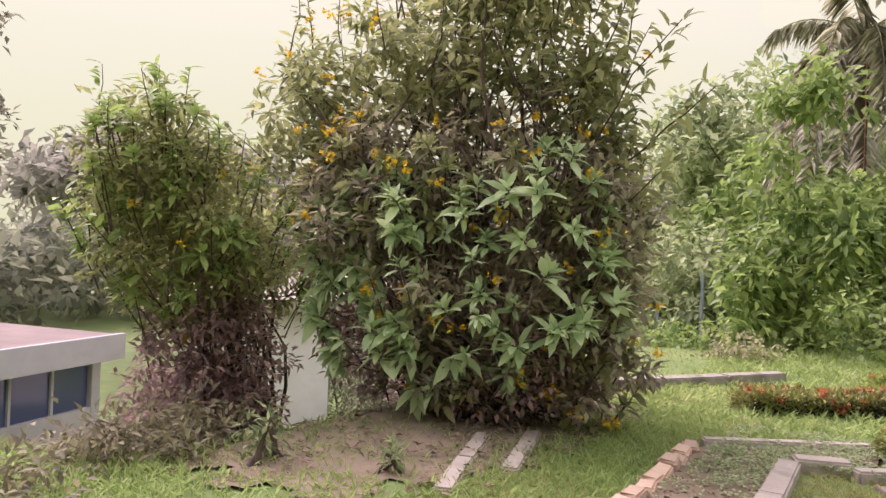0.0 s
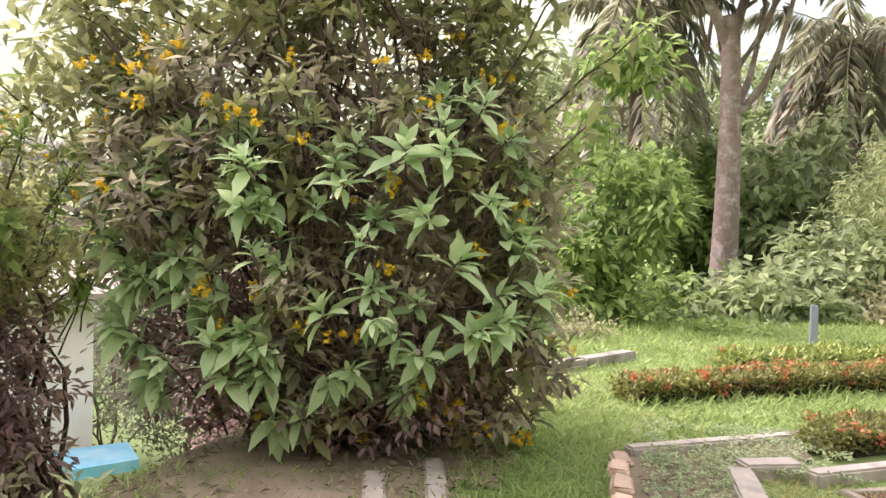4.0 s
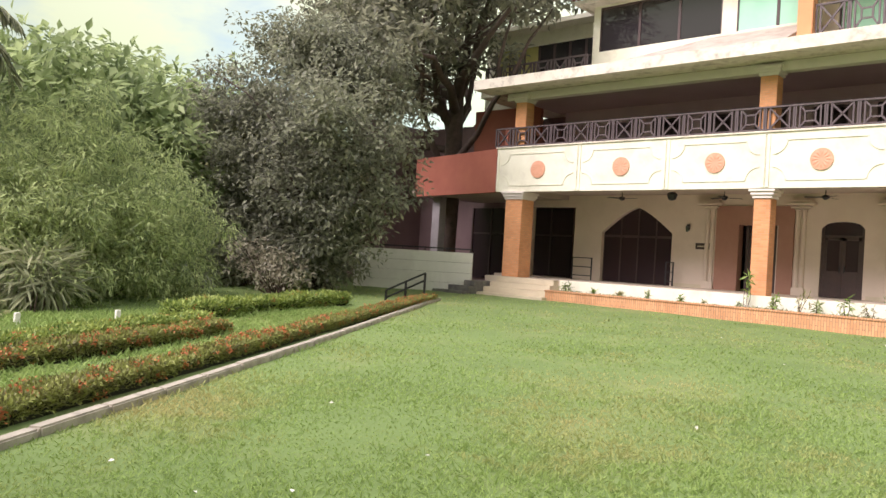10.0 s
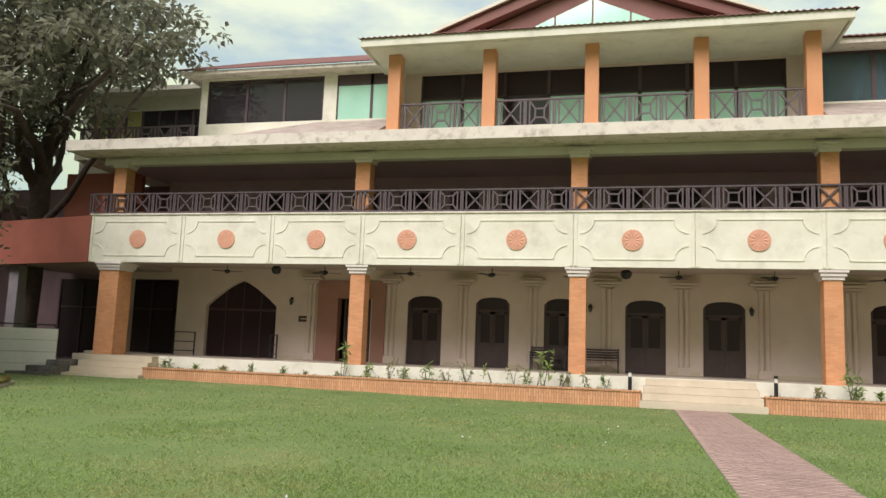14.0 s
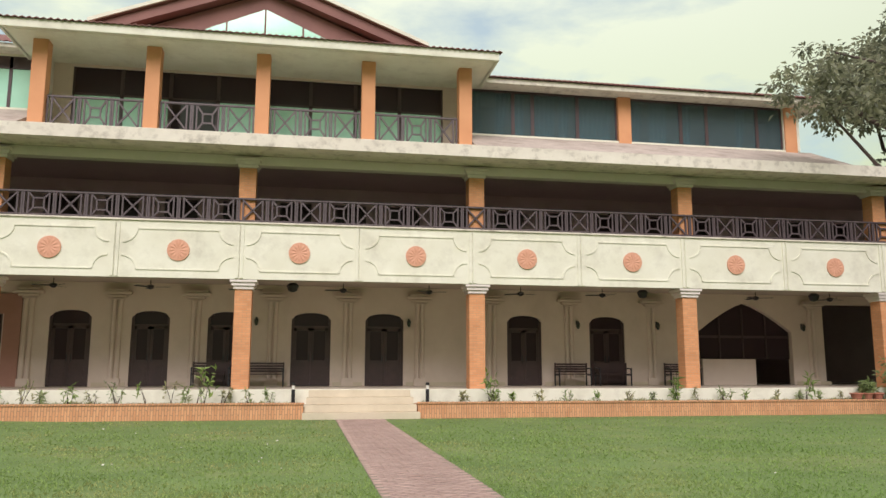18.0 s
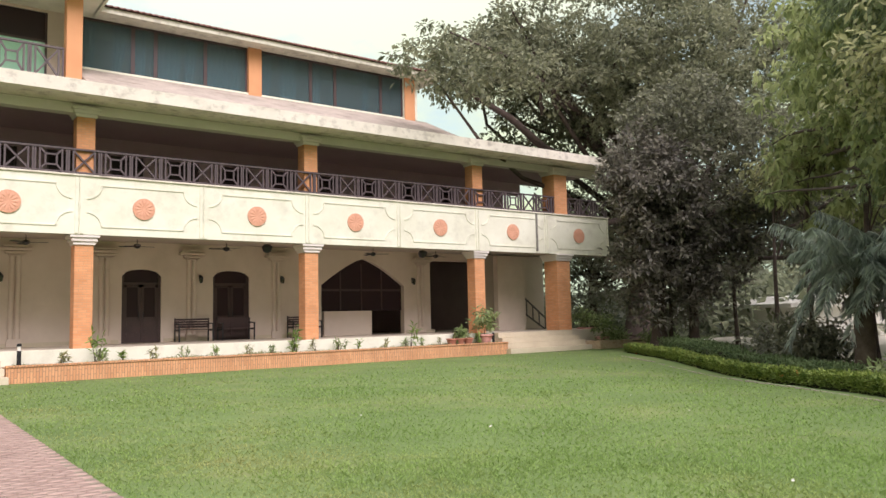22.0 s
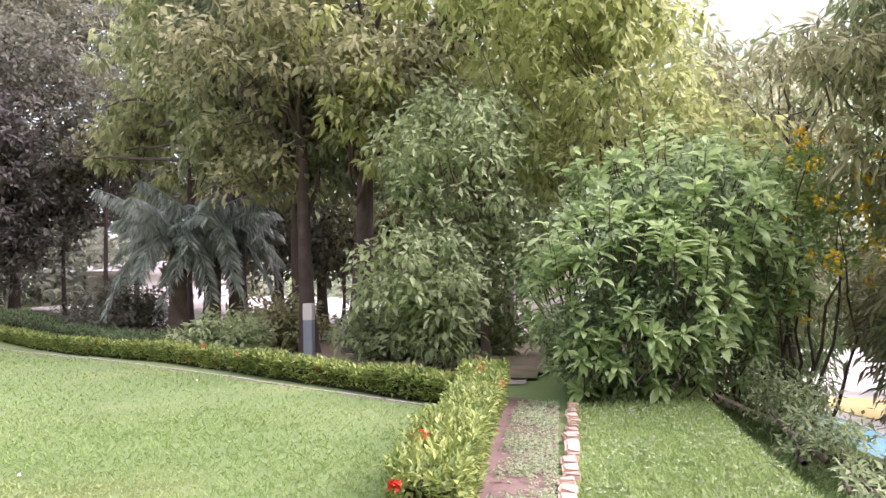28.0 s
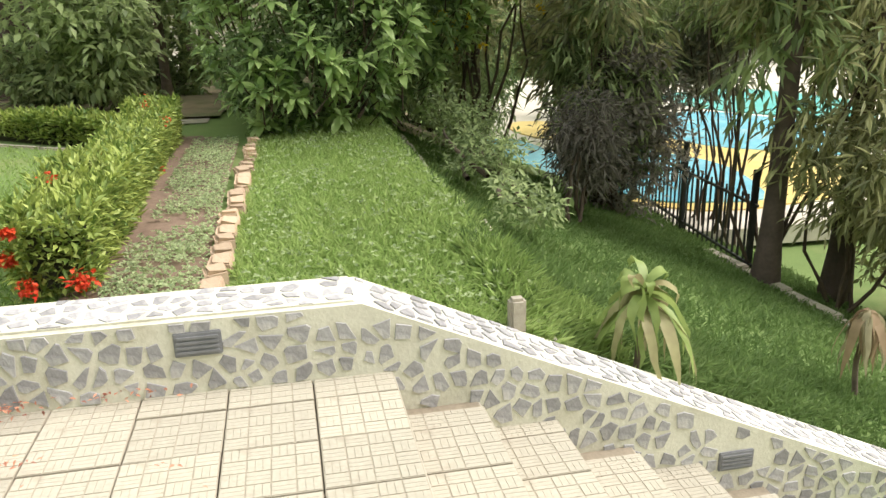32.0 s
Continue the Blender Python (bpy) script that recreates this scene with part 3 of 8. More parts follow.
for x in (-12.5, -9.18, -6.29, -3.62, -0.92, 1.79, 4.47, 7.25, 10.32, 13.72, 20.75):
    pilaster(x)

# columns
def column(x, z0, z1, w, y, cap=True, mat=None):
    c = part("column", boxes((x - w / 2, x + w / 2, y - w / 2, y + w / 2, z0, z1 - (0.3 if cap else 0)), bevel=0.01), mat or M_BRICK, building)
    if cap:
        part("capital", boxes((x - w / 2 - 0.05, x + w / 2 + 0.05, y - w / 2 - 0.05, y + w / 2 + 0.05, z1 - 0.30, z1 - 0.2),
                              (x - w / 2 - 0.1, x + w / 2 + 0.1, y - w / 2 - 0.1, y + w / 2 + 0.1, z1 - 0.2, z1 - 0.09),
                              (x - w / 2 - 0.15, x + w / 2 + 0.15, y - w / 2 - 0.15, y + w / 2 + 0.15, z1 - 0.09, z1), bevel=0.015), M_PLASTER, c, "cream moulded capital")
    return c


for i, x in enumerate(COLS):
    column(x, FLOOR, 4.17, 0.8 if i in (0, 6) else 0.52, FY + 0.42)
    column(x, 5.9, 8.03, 0.78 if i == 6 else 0.52, FY + 0.42)

# balcony slab, parapet panels with mouldings and medallions
part("balcony_slab", boxes((-19.55, 28.4, FY + 0.05, BY + 0.3, 4.45, 4.7)), M_CEIL, building)
part("balcony_beam", boxes((-19.5, 28.4, FY + 0.08, FY + 0.75, 4.17, 4.45)), M_CEIL, building)
for a, b in zip(JOINTS, JOINTS[1:]):
    p = part("parapet_panel", boxes((a + 0.004, b - 0.004, FY, FY + 0.18, 4.17, 5.9)), M_CREAM, building)
    bm = bmesh.new()
    m, lo, hi = 0.20, 4.42, 5.66
    for xx in (a + 0.07, b - 0.07):
        box(bm, xx - 0.045, xx + 0.045, FY - 0.03, FY + 0.001, 4.2, 5.86)
    r, k = 0.42, 6
    box(bm, a + m + r, b - m - r, FY - 0.025, FY + 0.001, hi - 0.02, hi + 0.02)
    box(bm, a + m + r, b - m - r, FY - 0.025, FY + 0.001, lo - 0.02, lo + 0.02)
    for cx, cz, s1, s2 in ((a + m, hi, 1, -1), (b - m, hi, -1, -1), (a + m, lo, 1, 1), (b - m, lo, -1, 1)):
        arc = [(cx + s1 * r * math.cos(t * math.pi / 2 / k), cz + s2 * r * math.sin(t * math.pi / 2 / k)) for t in range(k + 1)]
        for (xa, za), (xb, zb) in zip(arc, arc[1:]):
            bar(bm, (xa, FY - 0.012, za), (xb, FY - 0.012, zb), 0.026, 0.04)
    part("moulding", bm, M_CREAM, p)
part("parapet_coping", boxes((-19.6, 28.4, FY - 0.05, FY + 0.24, 5.9, 5.96), bevel=0.01), M_FASCIA, building)
med = bmesh.new()
bmesh.ops.create_cone(med, cap_ends=True, segments=28, radius1=0.33, radius2=0.33, depth=0.04, matrix=Matrix.Rotation(radians(90), 4, "X"))
# a fluted face, one wavy sheet
n = 72
ring = [[med.verts.new((rr * math.cos(2 * math.pi * i / n), -0.021 - hh * (0.5 + 0.5 * math.cos(12 * 2 * math.pi * i / n)), rr * math.sin(2 * math.pi * i / n))) for i in range(n)] for rr, hh in ((0.07, 0.004), (0.2, 0.018), (0.29, 0.0))]
for lo, hi in zip(ring, ring[1:]):
    for i in range(n):
        med.faces.new((lo[i], lo[(i + 1) % n], hi[(i + 1) % n], hi[i]))
med.faces.new(ring[0])
med_me = bpy.data.meshes.new("medallion")
med.to_mesh(med_me)
med.free()
for x in MEDALS:
    o = part("medallion", med_me, M_MEDAL, building, "round terracotta sun medallion")
    o.location = (x, FY - 0.02, 5.02)

# railings: crossed and squared panels in turn
def rail_mesh(w, h, kind):
    bm = bmesh.new()
    t = 0.05
    for x in (0.03, 0.15, w - 0.15, w - 0.03):
        box(bm, x - t / 2, x + t / 2, -0.025, 0.025, 0.06, h - 0.05)
    a, b, lo, hi = 0.17, w - 0.17, 0.1, h - 0.09
    if kind == "x":
        bar(bm, (a, 0, lo), (b, 0, hi), t)
        bar(bm, (a, 0, hi), (b, 0, lo), t)
    else:
        cx, cz, q = (a + b) / 2, (lo + hi) / 2, 0.15
        for s in (-1, 1):
            box(bm, cx + s * q - t / 2, cx + s * q + t / 2, -0.02, 0.02, cz - q, cz + q)
            box(bm, cx - q, cx + q, -0.021, 0.021, cz + s * q - t / 2, cz + s * q + t / 2)
            for u in (-1, 1):
                bar(bm, (cx + s * q, 0, cz + u * q), (a if s < 0 else b, 0, lo if u < 0 else hi), t)
    me = bpy.data.meshes.new("railing_panel")
    bm.to_mesh(me)
    bm.free()
    me.materials.append(M_RAIL)
    return me


def railing(x0, x1, y, z, h, n, first=0, parent=None, yaw=0.0):
    w = (x1 - x0) / n
    r = part("railing", boxes((0, x1 - x0, -0.04, 0.04, h - 0.06, h), (0, x1 - x0, -0.03, 0.03, 0.03, 0.08), bevel=0.008), M_RAIL, parent or building)
    r.matrix_basis = pose(x0, y, z, 0, 0, yaw)
    pair = [rail_mesh(w, h, "x"), rail_mesh(w, h, "s")]
    for i in range(n):
        o = part("railing_panel", pair[(i + first) % 2], M_RAIL, r)
        o.location = (i * w, 0, 0)
    return r


railing(-19.77, 28.42, FY + 0.1, 5.96, 0.78, 54)

# upper veranda
ops2 = [(x, x + 1.15, 5.2, 7.55, 0.0, False) for x in np.arange(-17.2, 26.5, 2.05)]
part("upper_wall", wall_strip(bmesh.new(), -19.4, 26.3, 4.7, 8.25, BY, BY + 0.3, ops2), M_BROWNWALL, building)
for xa, xb, *_ in ops2:
    if -16.5 < xa < 25:
        w = part("upper_window", boxes((xa, xa + 0.07, BY + 0.08, BY + 0.18, 5.2, 7.55), (xb - 0.07, xb, BY + 0.08, BY + 0.18, 5.2, 7.55), (xa, xb, BY + 0.08, BY + 0.18, 7.46, 7.55), (xa, xb, BY + 0.1, BY + 0.16, 6.2, 6.27)), M_WOOD, building)
        part("pane", boxes((xa + 0.07, xb - 0.07, BY + 0.12, BY + 0.13, 5.2, 7.46)), M_DOORGLASS, w)
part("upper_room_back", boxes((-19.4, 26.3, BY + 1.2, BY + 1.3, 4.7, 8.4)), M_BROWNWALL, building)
part("upper_ceiling", boxes((-19.8, 28.6, FY + 0.2, BY + 0.3, 8.15, 8.27)), M_DARKCEIL, building)
part("upper_beam", boxes((-19.4, 28.3, FY + 0.25, FY + 0.62, 7.86, 8.15)), M_PLASTER, building)

# the sloping eave slab over the upper veranda
E0 = FY - 0.95
eave = bmesh.new()
prism(eave, [(E0, 8.15), (E0, 8.53), (E0 + 0.12, 8.55), (FY + 1.9, 9.30), (FY + 1.9, 9.16), (FY + 0.2, 8.4), (FY + 0.2, 8.15)], -20.2, 29.0, axis="x")
part("eave_slab", tidy(eave), M_FASCIA, building, "stained cream eave slab")

# stained sloping slabs that run up to the sills of the upper windows
M_SLOPE = surface("stained_roof_slab", (0.36, 0.30, 0.25), (0.55, 0.47, 0.40), 1.8, 0.9, 0.3, stain=(0.16, 0.12, 0.09), stain_scale=1.5, stain_amount=0.6)
for xa, xb, xt in ((-14.2, -8.4, -11.6), (5.6, 19.4, 5.6)):
    sb = bmesh.new()
    front = [sb.verts.new((x, E0 + 0.35, 8.60)) for x in (xa, xb)]
    back = [sb.verts.new((x, FY + 1.88, 9.76)) for x in (xt, xb)]
    foot = [sb.verts.new((x, FY + 1.88, 9.0)) for x in (xt, xb)]
    for q in ((front[0], front[1], back[1], back[0]), (front[0], foot[0], foot[1], front[1]), (foot[0], back[0], back[1], foot[1]), (front[1], foot[1], back[1]), (front[0], back[0], foot[0])):
        sb.faces.new(q)
    part("sloping_slab", tidy(sb), M_SLOPE, building, "weathered sloping concrete slab")

# third floor: middle loggia
T0 = 8.78
LC = [-8.02, -4.69, -1.31, 2.08, 5.33]
for x in LC:
    column(x, T0, 11.5, 0.44, FY + 0.25, cap=False, mat=M_ORANGE)
part("loggia_floor", boxes((-8.35, 5.6, FY - 0.15, FY + 2.2, 8.56, T0)), M_FASCIA, building)
for a, b in zip(LC, LC[1:]):
    railing(a + 0.24, b - 0.24, FY + 0.25, T0 + 0.02, 0.98, 3)
part("loggia_back_wall", wall_strip(bmesh.new(), -8.35, 5.6, T0, 11.5, FY + 2.0, FY + 2.2, [(-7.6, 4.9, T0, 11.42, 0.0, False)]), M_WALL, building)
part("loggia_side_wall", boxes((-8.35, -8.2, FY + 0.6, FY + 2.0, T0, 11.5)), M_WHITE, building)
part("loggia_side_wall", boxes((5.45, 5.6, FY + 0.6, FY + 2.0, T0, 11.5)), M_WHITE, building)
for i in range(8):
    xa = -7.6 + 12.5 / 8 * i
    xb = xa + 12.5 / 8
    g = part("glazing", boxes((xa, xa + 0.06, FY + 2.04, FY + 2.12, T0, 11.42), (xb - 0.06, xb, FY + 2.04, FY + 2.12, T0, 11.42), (xa, xb, FY + 2.04, FY + 2.12, 10.46, 10.53)), M_WOOD, building)
    part("pane", boxes((xa + 0.06, xb - 0.06, FY + 2.07, FY + 2.08, T0, 10.46)), M_GLASS_GR if i not in (2,) else M_GLASS_DK, g, "mint green glass")
    part("pane", boxes((xa + 0.06, xb - 0.06, FY + 2.07, FY + 2.08, 10.53, 11.42)), M_DOORGLASS, g)
part("loggia_ceiling", boxes((-8.9, 6.2, FY - 0.6, FY + 3.3, 11.5, 11.6)), M_CREAM, building)
part("loggia_fascia", boxes((-9.0, 6.3, FY - 0.78, FY - 0.62, 11.5, 11.78), (-9.0, -8.85, FY - 0.62, FY + 3.3, 11.5, 11.78), (6.15, 6.3, FY - 0.62, FY + 3.3, 11.5, 11.78), bevel=0.01), M_CREAM, building)

# corrugated sheets: one wave a ridge
def corrugated(name, x0, x1, y0, z0, y1, z1, mat, pitch=0.2, amp=0.025, parent=None, top=None):
    n = int(abs(x1 - x0) / pitch * 4)
    xs = np.linspace(x0, x1, n + 1)
    xt = np.linspace(*(top or (x0, x1)), n + 1)
    dz = amp * np.cos(np.arange(n + 1) * np.pi / 2)
    v = np.concatenate([np.stack([xs, np.full(n + 1, y0), z0 + dz], 1), np.stack([xt, np.full(n + 1, y1), z1 + dz], 1)])
    v = np.concatenate([v, v - [0, 0, 0.03]])
    i = np.arange(n)
    m = n + 1
    f = [np.stack([i, i + 1, i + 1 + m, i + m], 1), np.stack([i + 2 * m, i + 3 * m, i + 1 + 3 * m, i + 1 + 2 * m], 1), np.stack([i, i + 2 * m, i + 1 + 2 * m, i + 1], 1)]
    return part(name, raw_mesh(name, v, np.concatenate(f)), mat, parent or building)


corrugated("loggia_roof", -9.1, 6.4, FY - 0.85, 11.80, FY + 3.5, 12.75, M_ROOFTILE)
# gable with green glass
GX, GY = -1.35, FY + 0.75
gable = bmesh.new()
for s in (-1, 1):
    prism(gable, [(GX, 14.35), (GX, 13.98), (GX + s * 5.2, 12.0), (GX + s * 5.2, 12.32)], GY - 0.35, GY + 0.2)
M_GABLE = surface("dark_red_gable_paint", (0.20, 0.09, 0.075), (0.28, 0.13, 0.105), 0.9, 0.7, 0.08)
part("gable_board", tidy(gable), M_GABLE, building, "dark red gable boards")
trim = bmesh.new()
for s in (-1, 1):
    prism(trim, [(GX, 14.47), (GX, 14.36), (GX + s * 5.4, 12.26), (GX + s * 5.4, 12.36)], GY - 0.42, GY + 6.0)
part("gable_roof", tidy(trim), M_ROOFTILE, building)
tl = bmesh.new()
for s in (-1, 1):
    prism(tl, [(GX, 14.52), (GX, 14.40), (GX + s * 5.45, 12.28), (GX + s * 5.45, 12.40)], GY - 0.5, GY - 0.423)
part("gable_trim", tidy(tl), M_CREAM, building)
tri = bmesh.new()
prism(tri, [(GX - 4.6, 12.1), (GX + 4.6, 12.1), (GX, 13.95)], GY + 0.02, GY + 0.14)
part("gable_backing", tidy(tri), M_GABLE, building)
for k in range(4):
    xa, xb = GX - 2.5 + 1.25 * k, GX - 2.5 + 1.25 * (k + 1)
    def gz(x):
        return 13.35 - abs(x - GX) / 2.5 * 1.1
    pts = [(xa + 0.03, 12.2), (xb - 0.03, 12.2), (xb - 0.03, max(12.21, gz(xb - 0.03))), (xa + 0.03, max(12.21, gz(xa + 0.03)))]
    part("gable_pane", tidy(prism(bmesh.new(), pts, GY - 0.02, GY + 0.015)), M_GLASS_GR, building, "mint green gable glass")

# third floor wings
WY = FY + 1.9
# right wing
part("wing_wall", boxes((5.6, 18.95, WY, WY + 0.2, 9.1, 9.8), (5.6, 18.95, WY, WY + 0.2, 11.5, 11.6), (18.28, 18.95, WY - 0.05, WY + 0.25, 9.8, 11.5)), M_CREAM, building)
for x in (11.74, 18.55):
    part("wing_column", boxes((x - 0.25, x + 0.25, WY - 0.12, WY + 0.25, 9.1, 11.5), bevel=0.01), M_ORANGE, building)
part("wing_sill", boxes((5.6, 18.3, WY - 0.1, WY + 0.002, 9.72, 9.8), bevel=0.01), M_CREAM, building)
for i, (xa, xb) in enumerate([(5.75, 7.48), (7.48, 8.22), (8.22, 9.94), (9.94, 11.48), (12.0, 14.04), (14.04, 15.1), (15.1, 17.2), (17.2, 18.26)]):
    w = part("wing_window", boxes((xa, xa + 0.06, WY + 0.02, WY + 0.1, 9.8, 11.5), (xb - 0.06, xb, WY + 0.02, WY + 0.1, 9.8, 11.5), (xa, xb, WY + 0.02, WY + 0.1, 11.42, 11.5)), M_WOOD, building)
    part("pane", boxes((xa + 0.06, xb - 0.06, WY + 0.05, WY + 0.06, 9.8, 11.42)), M_GLASS_TEAL, w)
part("wing_fascia", boxes((6.3, 19.75, WY - 0.75, WY - 0.6, 11.48, 11.66), (19.6, 19.75, WY - 0.6, WY + 8, 11.48, 11.66), bevel=0.008), M_FASCIA, building)
part("wing_soffit", boxes((6.3, 19.6, WY - 0.62, WY + 8, 11.5, 11.58)), M_FASCIA, building)
corrugated("wing_roof", 6.2, 19.9, WY - 0.85, 11.70, WY + 3.6, 13.3, M_ROOFTILE, top=(6.2, 16.6))
part("wing_core", boxes((5.6, 18.95, WY + 1.9, WY + 2.0, 9.0, 11.5), (18.85, 18.95, WY + 0.25, WY + 7.5, 8.7, 11.5)), M_WALL, building)
M_CURTAIN = surface("pale_blue_curtain", (0.50, 0.62, 0.66), (0.66, 0.76, 0.78), 3, 0.85, 0.1)


def drape(x0, x1, y, z0, z1, gather=0.0):
    """A hanging curtain in folds, drawn in at the foot."""
    n = max(8, int((x1 - x0) / 0.03))
    q = np.linspace(0, 1, n + 1)
    rows = []
    for dy in (0.0, 0.012):
        for z, g in ((z1, 0.0), ((z0 + z1) / 2, 0.4 * gather), (z0, gather)):
            rows.append(np.stack([x0 + (x1 - x0) * (q * (1 - g)), y + dy + 0.04 * np.sin(q * (x1 - x0) * 34), np.full(n + 1, z)], 1))
    m, i = n + 1, np.arange(n)
    f = [np.stack([i + r * m, i + 1 + r * m, i + 1 + (r + 1) * m, i + (r + 1) * m], 1) for r in (0, 1, 3, 4)]
    part("curtain", raw_mesh("curtain", np.concatenate(rows), np.concatenate(f)), M_CURTAIN, building, "pale blue curtain behind the glass", smooth=True)


for xa, xb, ga in ((5.85, 6.35, 0.1), (6.9, 7.4, 0.55), (7.6, 7.95, 0.0), (8.4, 9.2, 0.1), (9.3, 9.75, 0.3), (10.1, 11.35, 0.05), (12.15, 12.6, 0.3), (12.9, 13.6, 0.1), (14.3, 14.6, 0.2), (16.5, 16.9, 0.4)):
    drape(xa, xb, WY + 0.32, 9.82, 11.45, ga)
# left wing
part("wing_wall", boxes((-16.6, -8.4, WY, WY + 0.2, 9.1, 9.84), (-16.6, -8.4, WY, WY + 0.2, 11.58, 11.66), (-16.6, -16.3, WY, WY + 0.2, 9.84, 11.58), (-11.4, -10.87, WY, WY + 0.2, 9.84, 11.58)), M_CREAM, building)
for i, (xa, xb) in enumerate([(-16.3, -14.6), (-14.6, -13.0), (-13.0, -11.4), (-10.87, -9.49), (-9.49, -8.4)]):
    w = part("wing_window", boxes((xa, xa + 0.05, WY + 0.02, WY + 0.1, 9.84, 11.58), (xb - 0.05, xb, WY + 0.02, WY + 0.1, 9.84, 11.58), (xa, xb, WY + 0.02, WY + 0.1, 11.16 if i > 2 else 11.5, 11.58)), M_WOOD, building)
    part("pane", boxes((xa + 0.05, xb - 0.05, WY + 0.05, WY + 0.06, 9.84, 11.16 if i > 2 else 11.5)), M_GLASS_DK if i < 3 else M_GLASS_GR, w)
part("wing_fascia", boxes((-17.1, -8.8, WY - 0.7, WY - 0.55, 11.62, 11.76), (-17.1, -16.95, WY - 0.55, WY + 8, 11.62, 11.76), bevel=0.008), M_FASCIA, building)
part("wing_soffit", boxes((-16.95, -8.8, WY - 0.55, WY + 8, 11.66, 11.72)), M_FASCIA, building)
corrugated("wing_roof", -17.2, -8.7, WY - 0.8, 11.80, WY + 3.2, 13.6, M_ROOFTILE, top=(-14.6, -8.7))
part("wing_core", boxes((-16.4, -8.4, WY + 1.4, WY + 1.5, 9.0, 11.6), (-16.6, -16.4, WY + 0.2, WY + 7.5, 8.7, 11.6)), M_BROWNWALL, building)
part("building_core", boxes((-16.2, 20.0, BY + 4.6, BY + 5.0, 0.0, 12.6)), M_WALL, building)
# roof terrace at the left end with its own railing and rear block
part("terrace_slab", boxes((-21.6, -16.4, FY + 1.2, FY + 9, 8.35, 8.72)), M_FASCIA, building)
railing(-21.5, -16.4, FY + 1.3, 8.75, 0.9, 6)
part("rear_block", boxes((-24.5, -16.35, FY + 5.0, FY + 5.2, 8.7, 10.1), (-24.5, -16.35, FY + 5.0, FY + 5.2, 11.55, 12.2), (-24.5, -23.95, FY + 5.0, FY + 5.2, 10.1, 11.55), (-24.8, -16.35, FY + 4.2, FY + 9.0, 12.2, 12.4)), M_CREAM, building)
# yellow glow of the lit rear windows, put into the pane colour
M_YELLOWPANE = surface("lit_window_yellow", (0.35, 0.33, 0.10), (0.5, 0.47, 0.16), 2, 0.3, 0)
for k in range(9):
    xa = -23.95 + 0.845 * k
    w = part("rear_window", boxes((xa, xa + 0.06, FY + 5.03, FY + 5.12, 10.1, 11.55), (xa + 0.785, xa + 0.845, FY + 5.03, FY + 5.12, 10.1, 11.55), (xa, xa + 0.845, FY + 5.04, FY + 5.11, 10.75, 10.81)), M_WOOD, building)
    part("pane", boxes((xa + 0.06, xa + 0.785, FY + 5.06, FY + 5.07, 10.1, 11.55)), M_YELLOWPANE if k < 3 else M_GLASS_DK, w)
M_HALFGREY = surface("grey_mauve_plaster", (0.24, 0.22, 0.23), (0.34, 0.31, 0.32), 2, 0.85, 0.2)
M_DARKSTAIN = surface("damp_streak", (0.10, 0.095, 0.08), (0.30, 0.28, 0.24), 5, 0.95, 0.3)
# angled terracotta balcony at the left end
def angled(name, a, b, z0, z1, t, mat):
    a, b = Vector(a), Vector(b)
    o = part(name, boxes((0, (b - a).length, -t / 2, t / 2, 0, z1 - z0)), mat, building)
    o.matrix_basis = pose(a.x, a.y, z0, 0, 0, math.degrees(math.atan2(b.y - a.y, b.x - a.x)))
    return o


angled("terracotta_parapet", (-19.6, 26.15), (-25.5, 27.6), 4.17, 5.92, 0.2, M_TERRA)
angled("end_slab", (-19.4, 28.4), (-25.5, 29.8), 4.25, 4.5, 4.2, M_CEIL)
part("end_upper_wall", boxes((-23.6, -19.9, BY - 1.2, BY - 1.0, 5.9, 8.3), (-19.9, -19.75, FY + 0.9, BY - 1.0, 5.96, 6.9)), M_TERRA, building)
column(-24.3, 0.4, 4.17, 0.45, 27.9, cap=False, mat=M_HALFGREY)
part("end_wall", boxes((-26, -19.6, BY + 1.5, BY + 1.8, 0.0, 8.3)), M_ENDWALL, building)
for k in range(5):
    w = part("end_window", boxes((-25.6 + 1.2 * k, -25.52 + 1.2 * k, BY + 1.36, BY + 1.49, 0.5, 4.0), (-25.6 + 1.2 * k, -24.4 + 1.2 * k, BY + 1.38, BY + 1.48, 2.7, 2.78)), M_WOOD, building)
    part("pane", boxes((-25.52 + 1.2 * k, -24.4 + 1.2 * k, BY + 1.42, BY + 1.43, 0.5, 4.0)), M_DOORGLASS, w)

# ---- porch things ----
def planter(x0, x1):
    p = thing("brick_planter", "long low orange brick planter along the porch", "planter")
    part("front_wall", boxes((x0, x1, 24.72, 24.86, 0.0, 0.42)), M_SOLDIER, p)
    part("end_wall", boxes((x0, x0 + 0.12, 24.864, 25.6, 0.0, 0.42)), M_SOLDIER, p)
    part("end_wall", boxes((x1 - 0.12, x1, 24.864, 25.6, 0.0, 0.42)), M_SOLDIER, p)
    part("coping", boxes((x0 - 0.02, x1 + 0.02, 24.69, 24.89, 0.424, 0.48), bevel=0.01), M_SOLDIER, p)
    part("soil", boxes((x0 + 0.12, x1 - 0.12, 24.9, 25.62, 0.1, 0.43)), M_SOIL, p)
    return p


planter(-16.0, 0.26)
planter(3.6, 20.9)


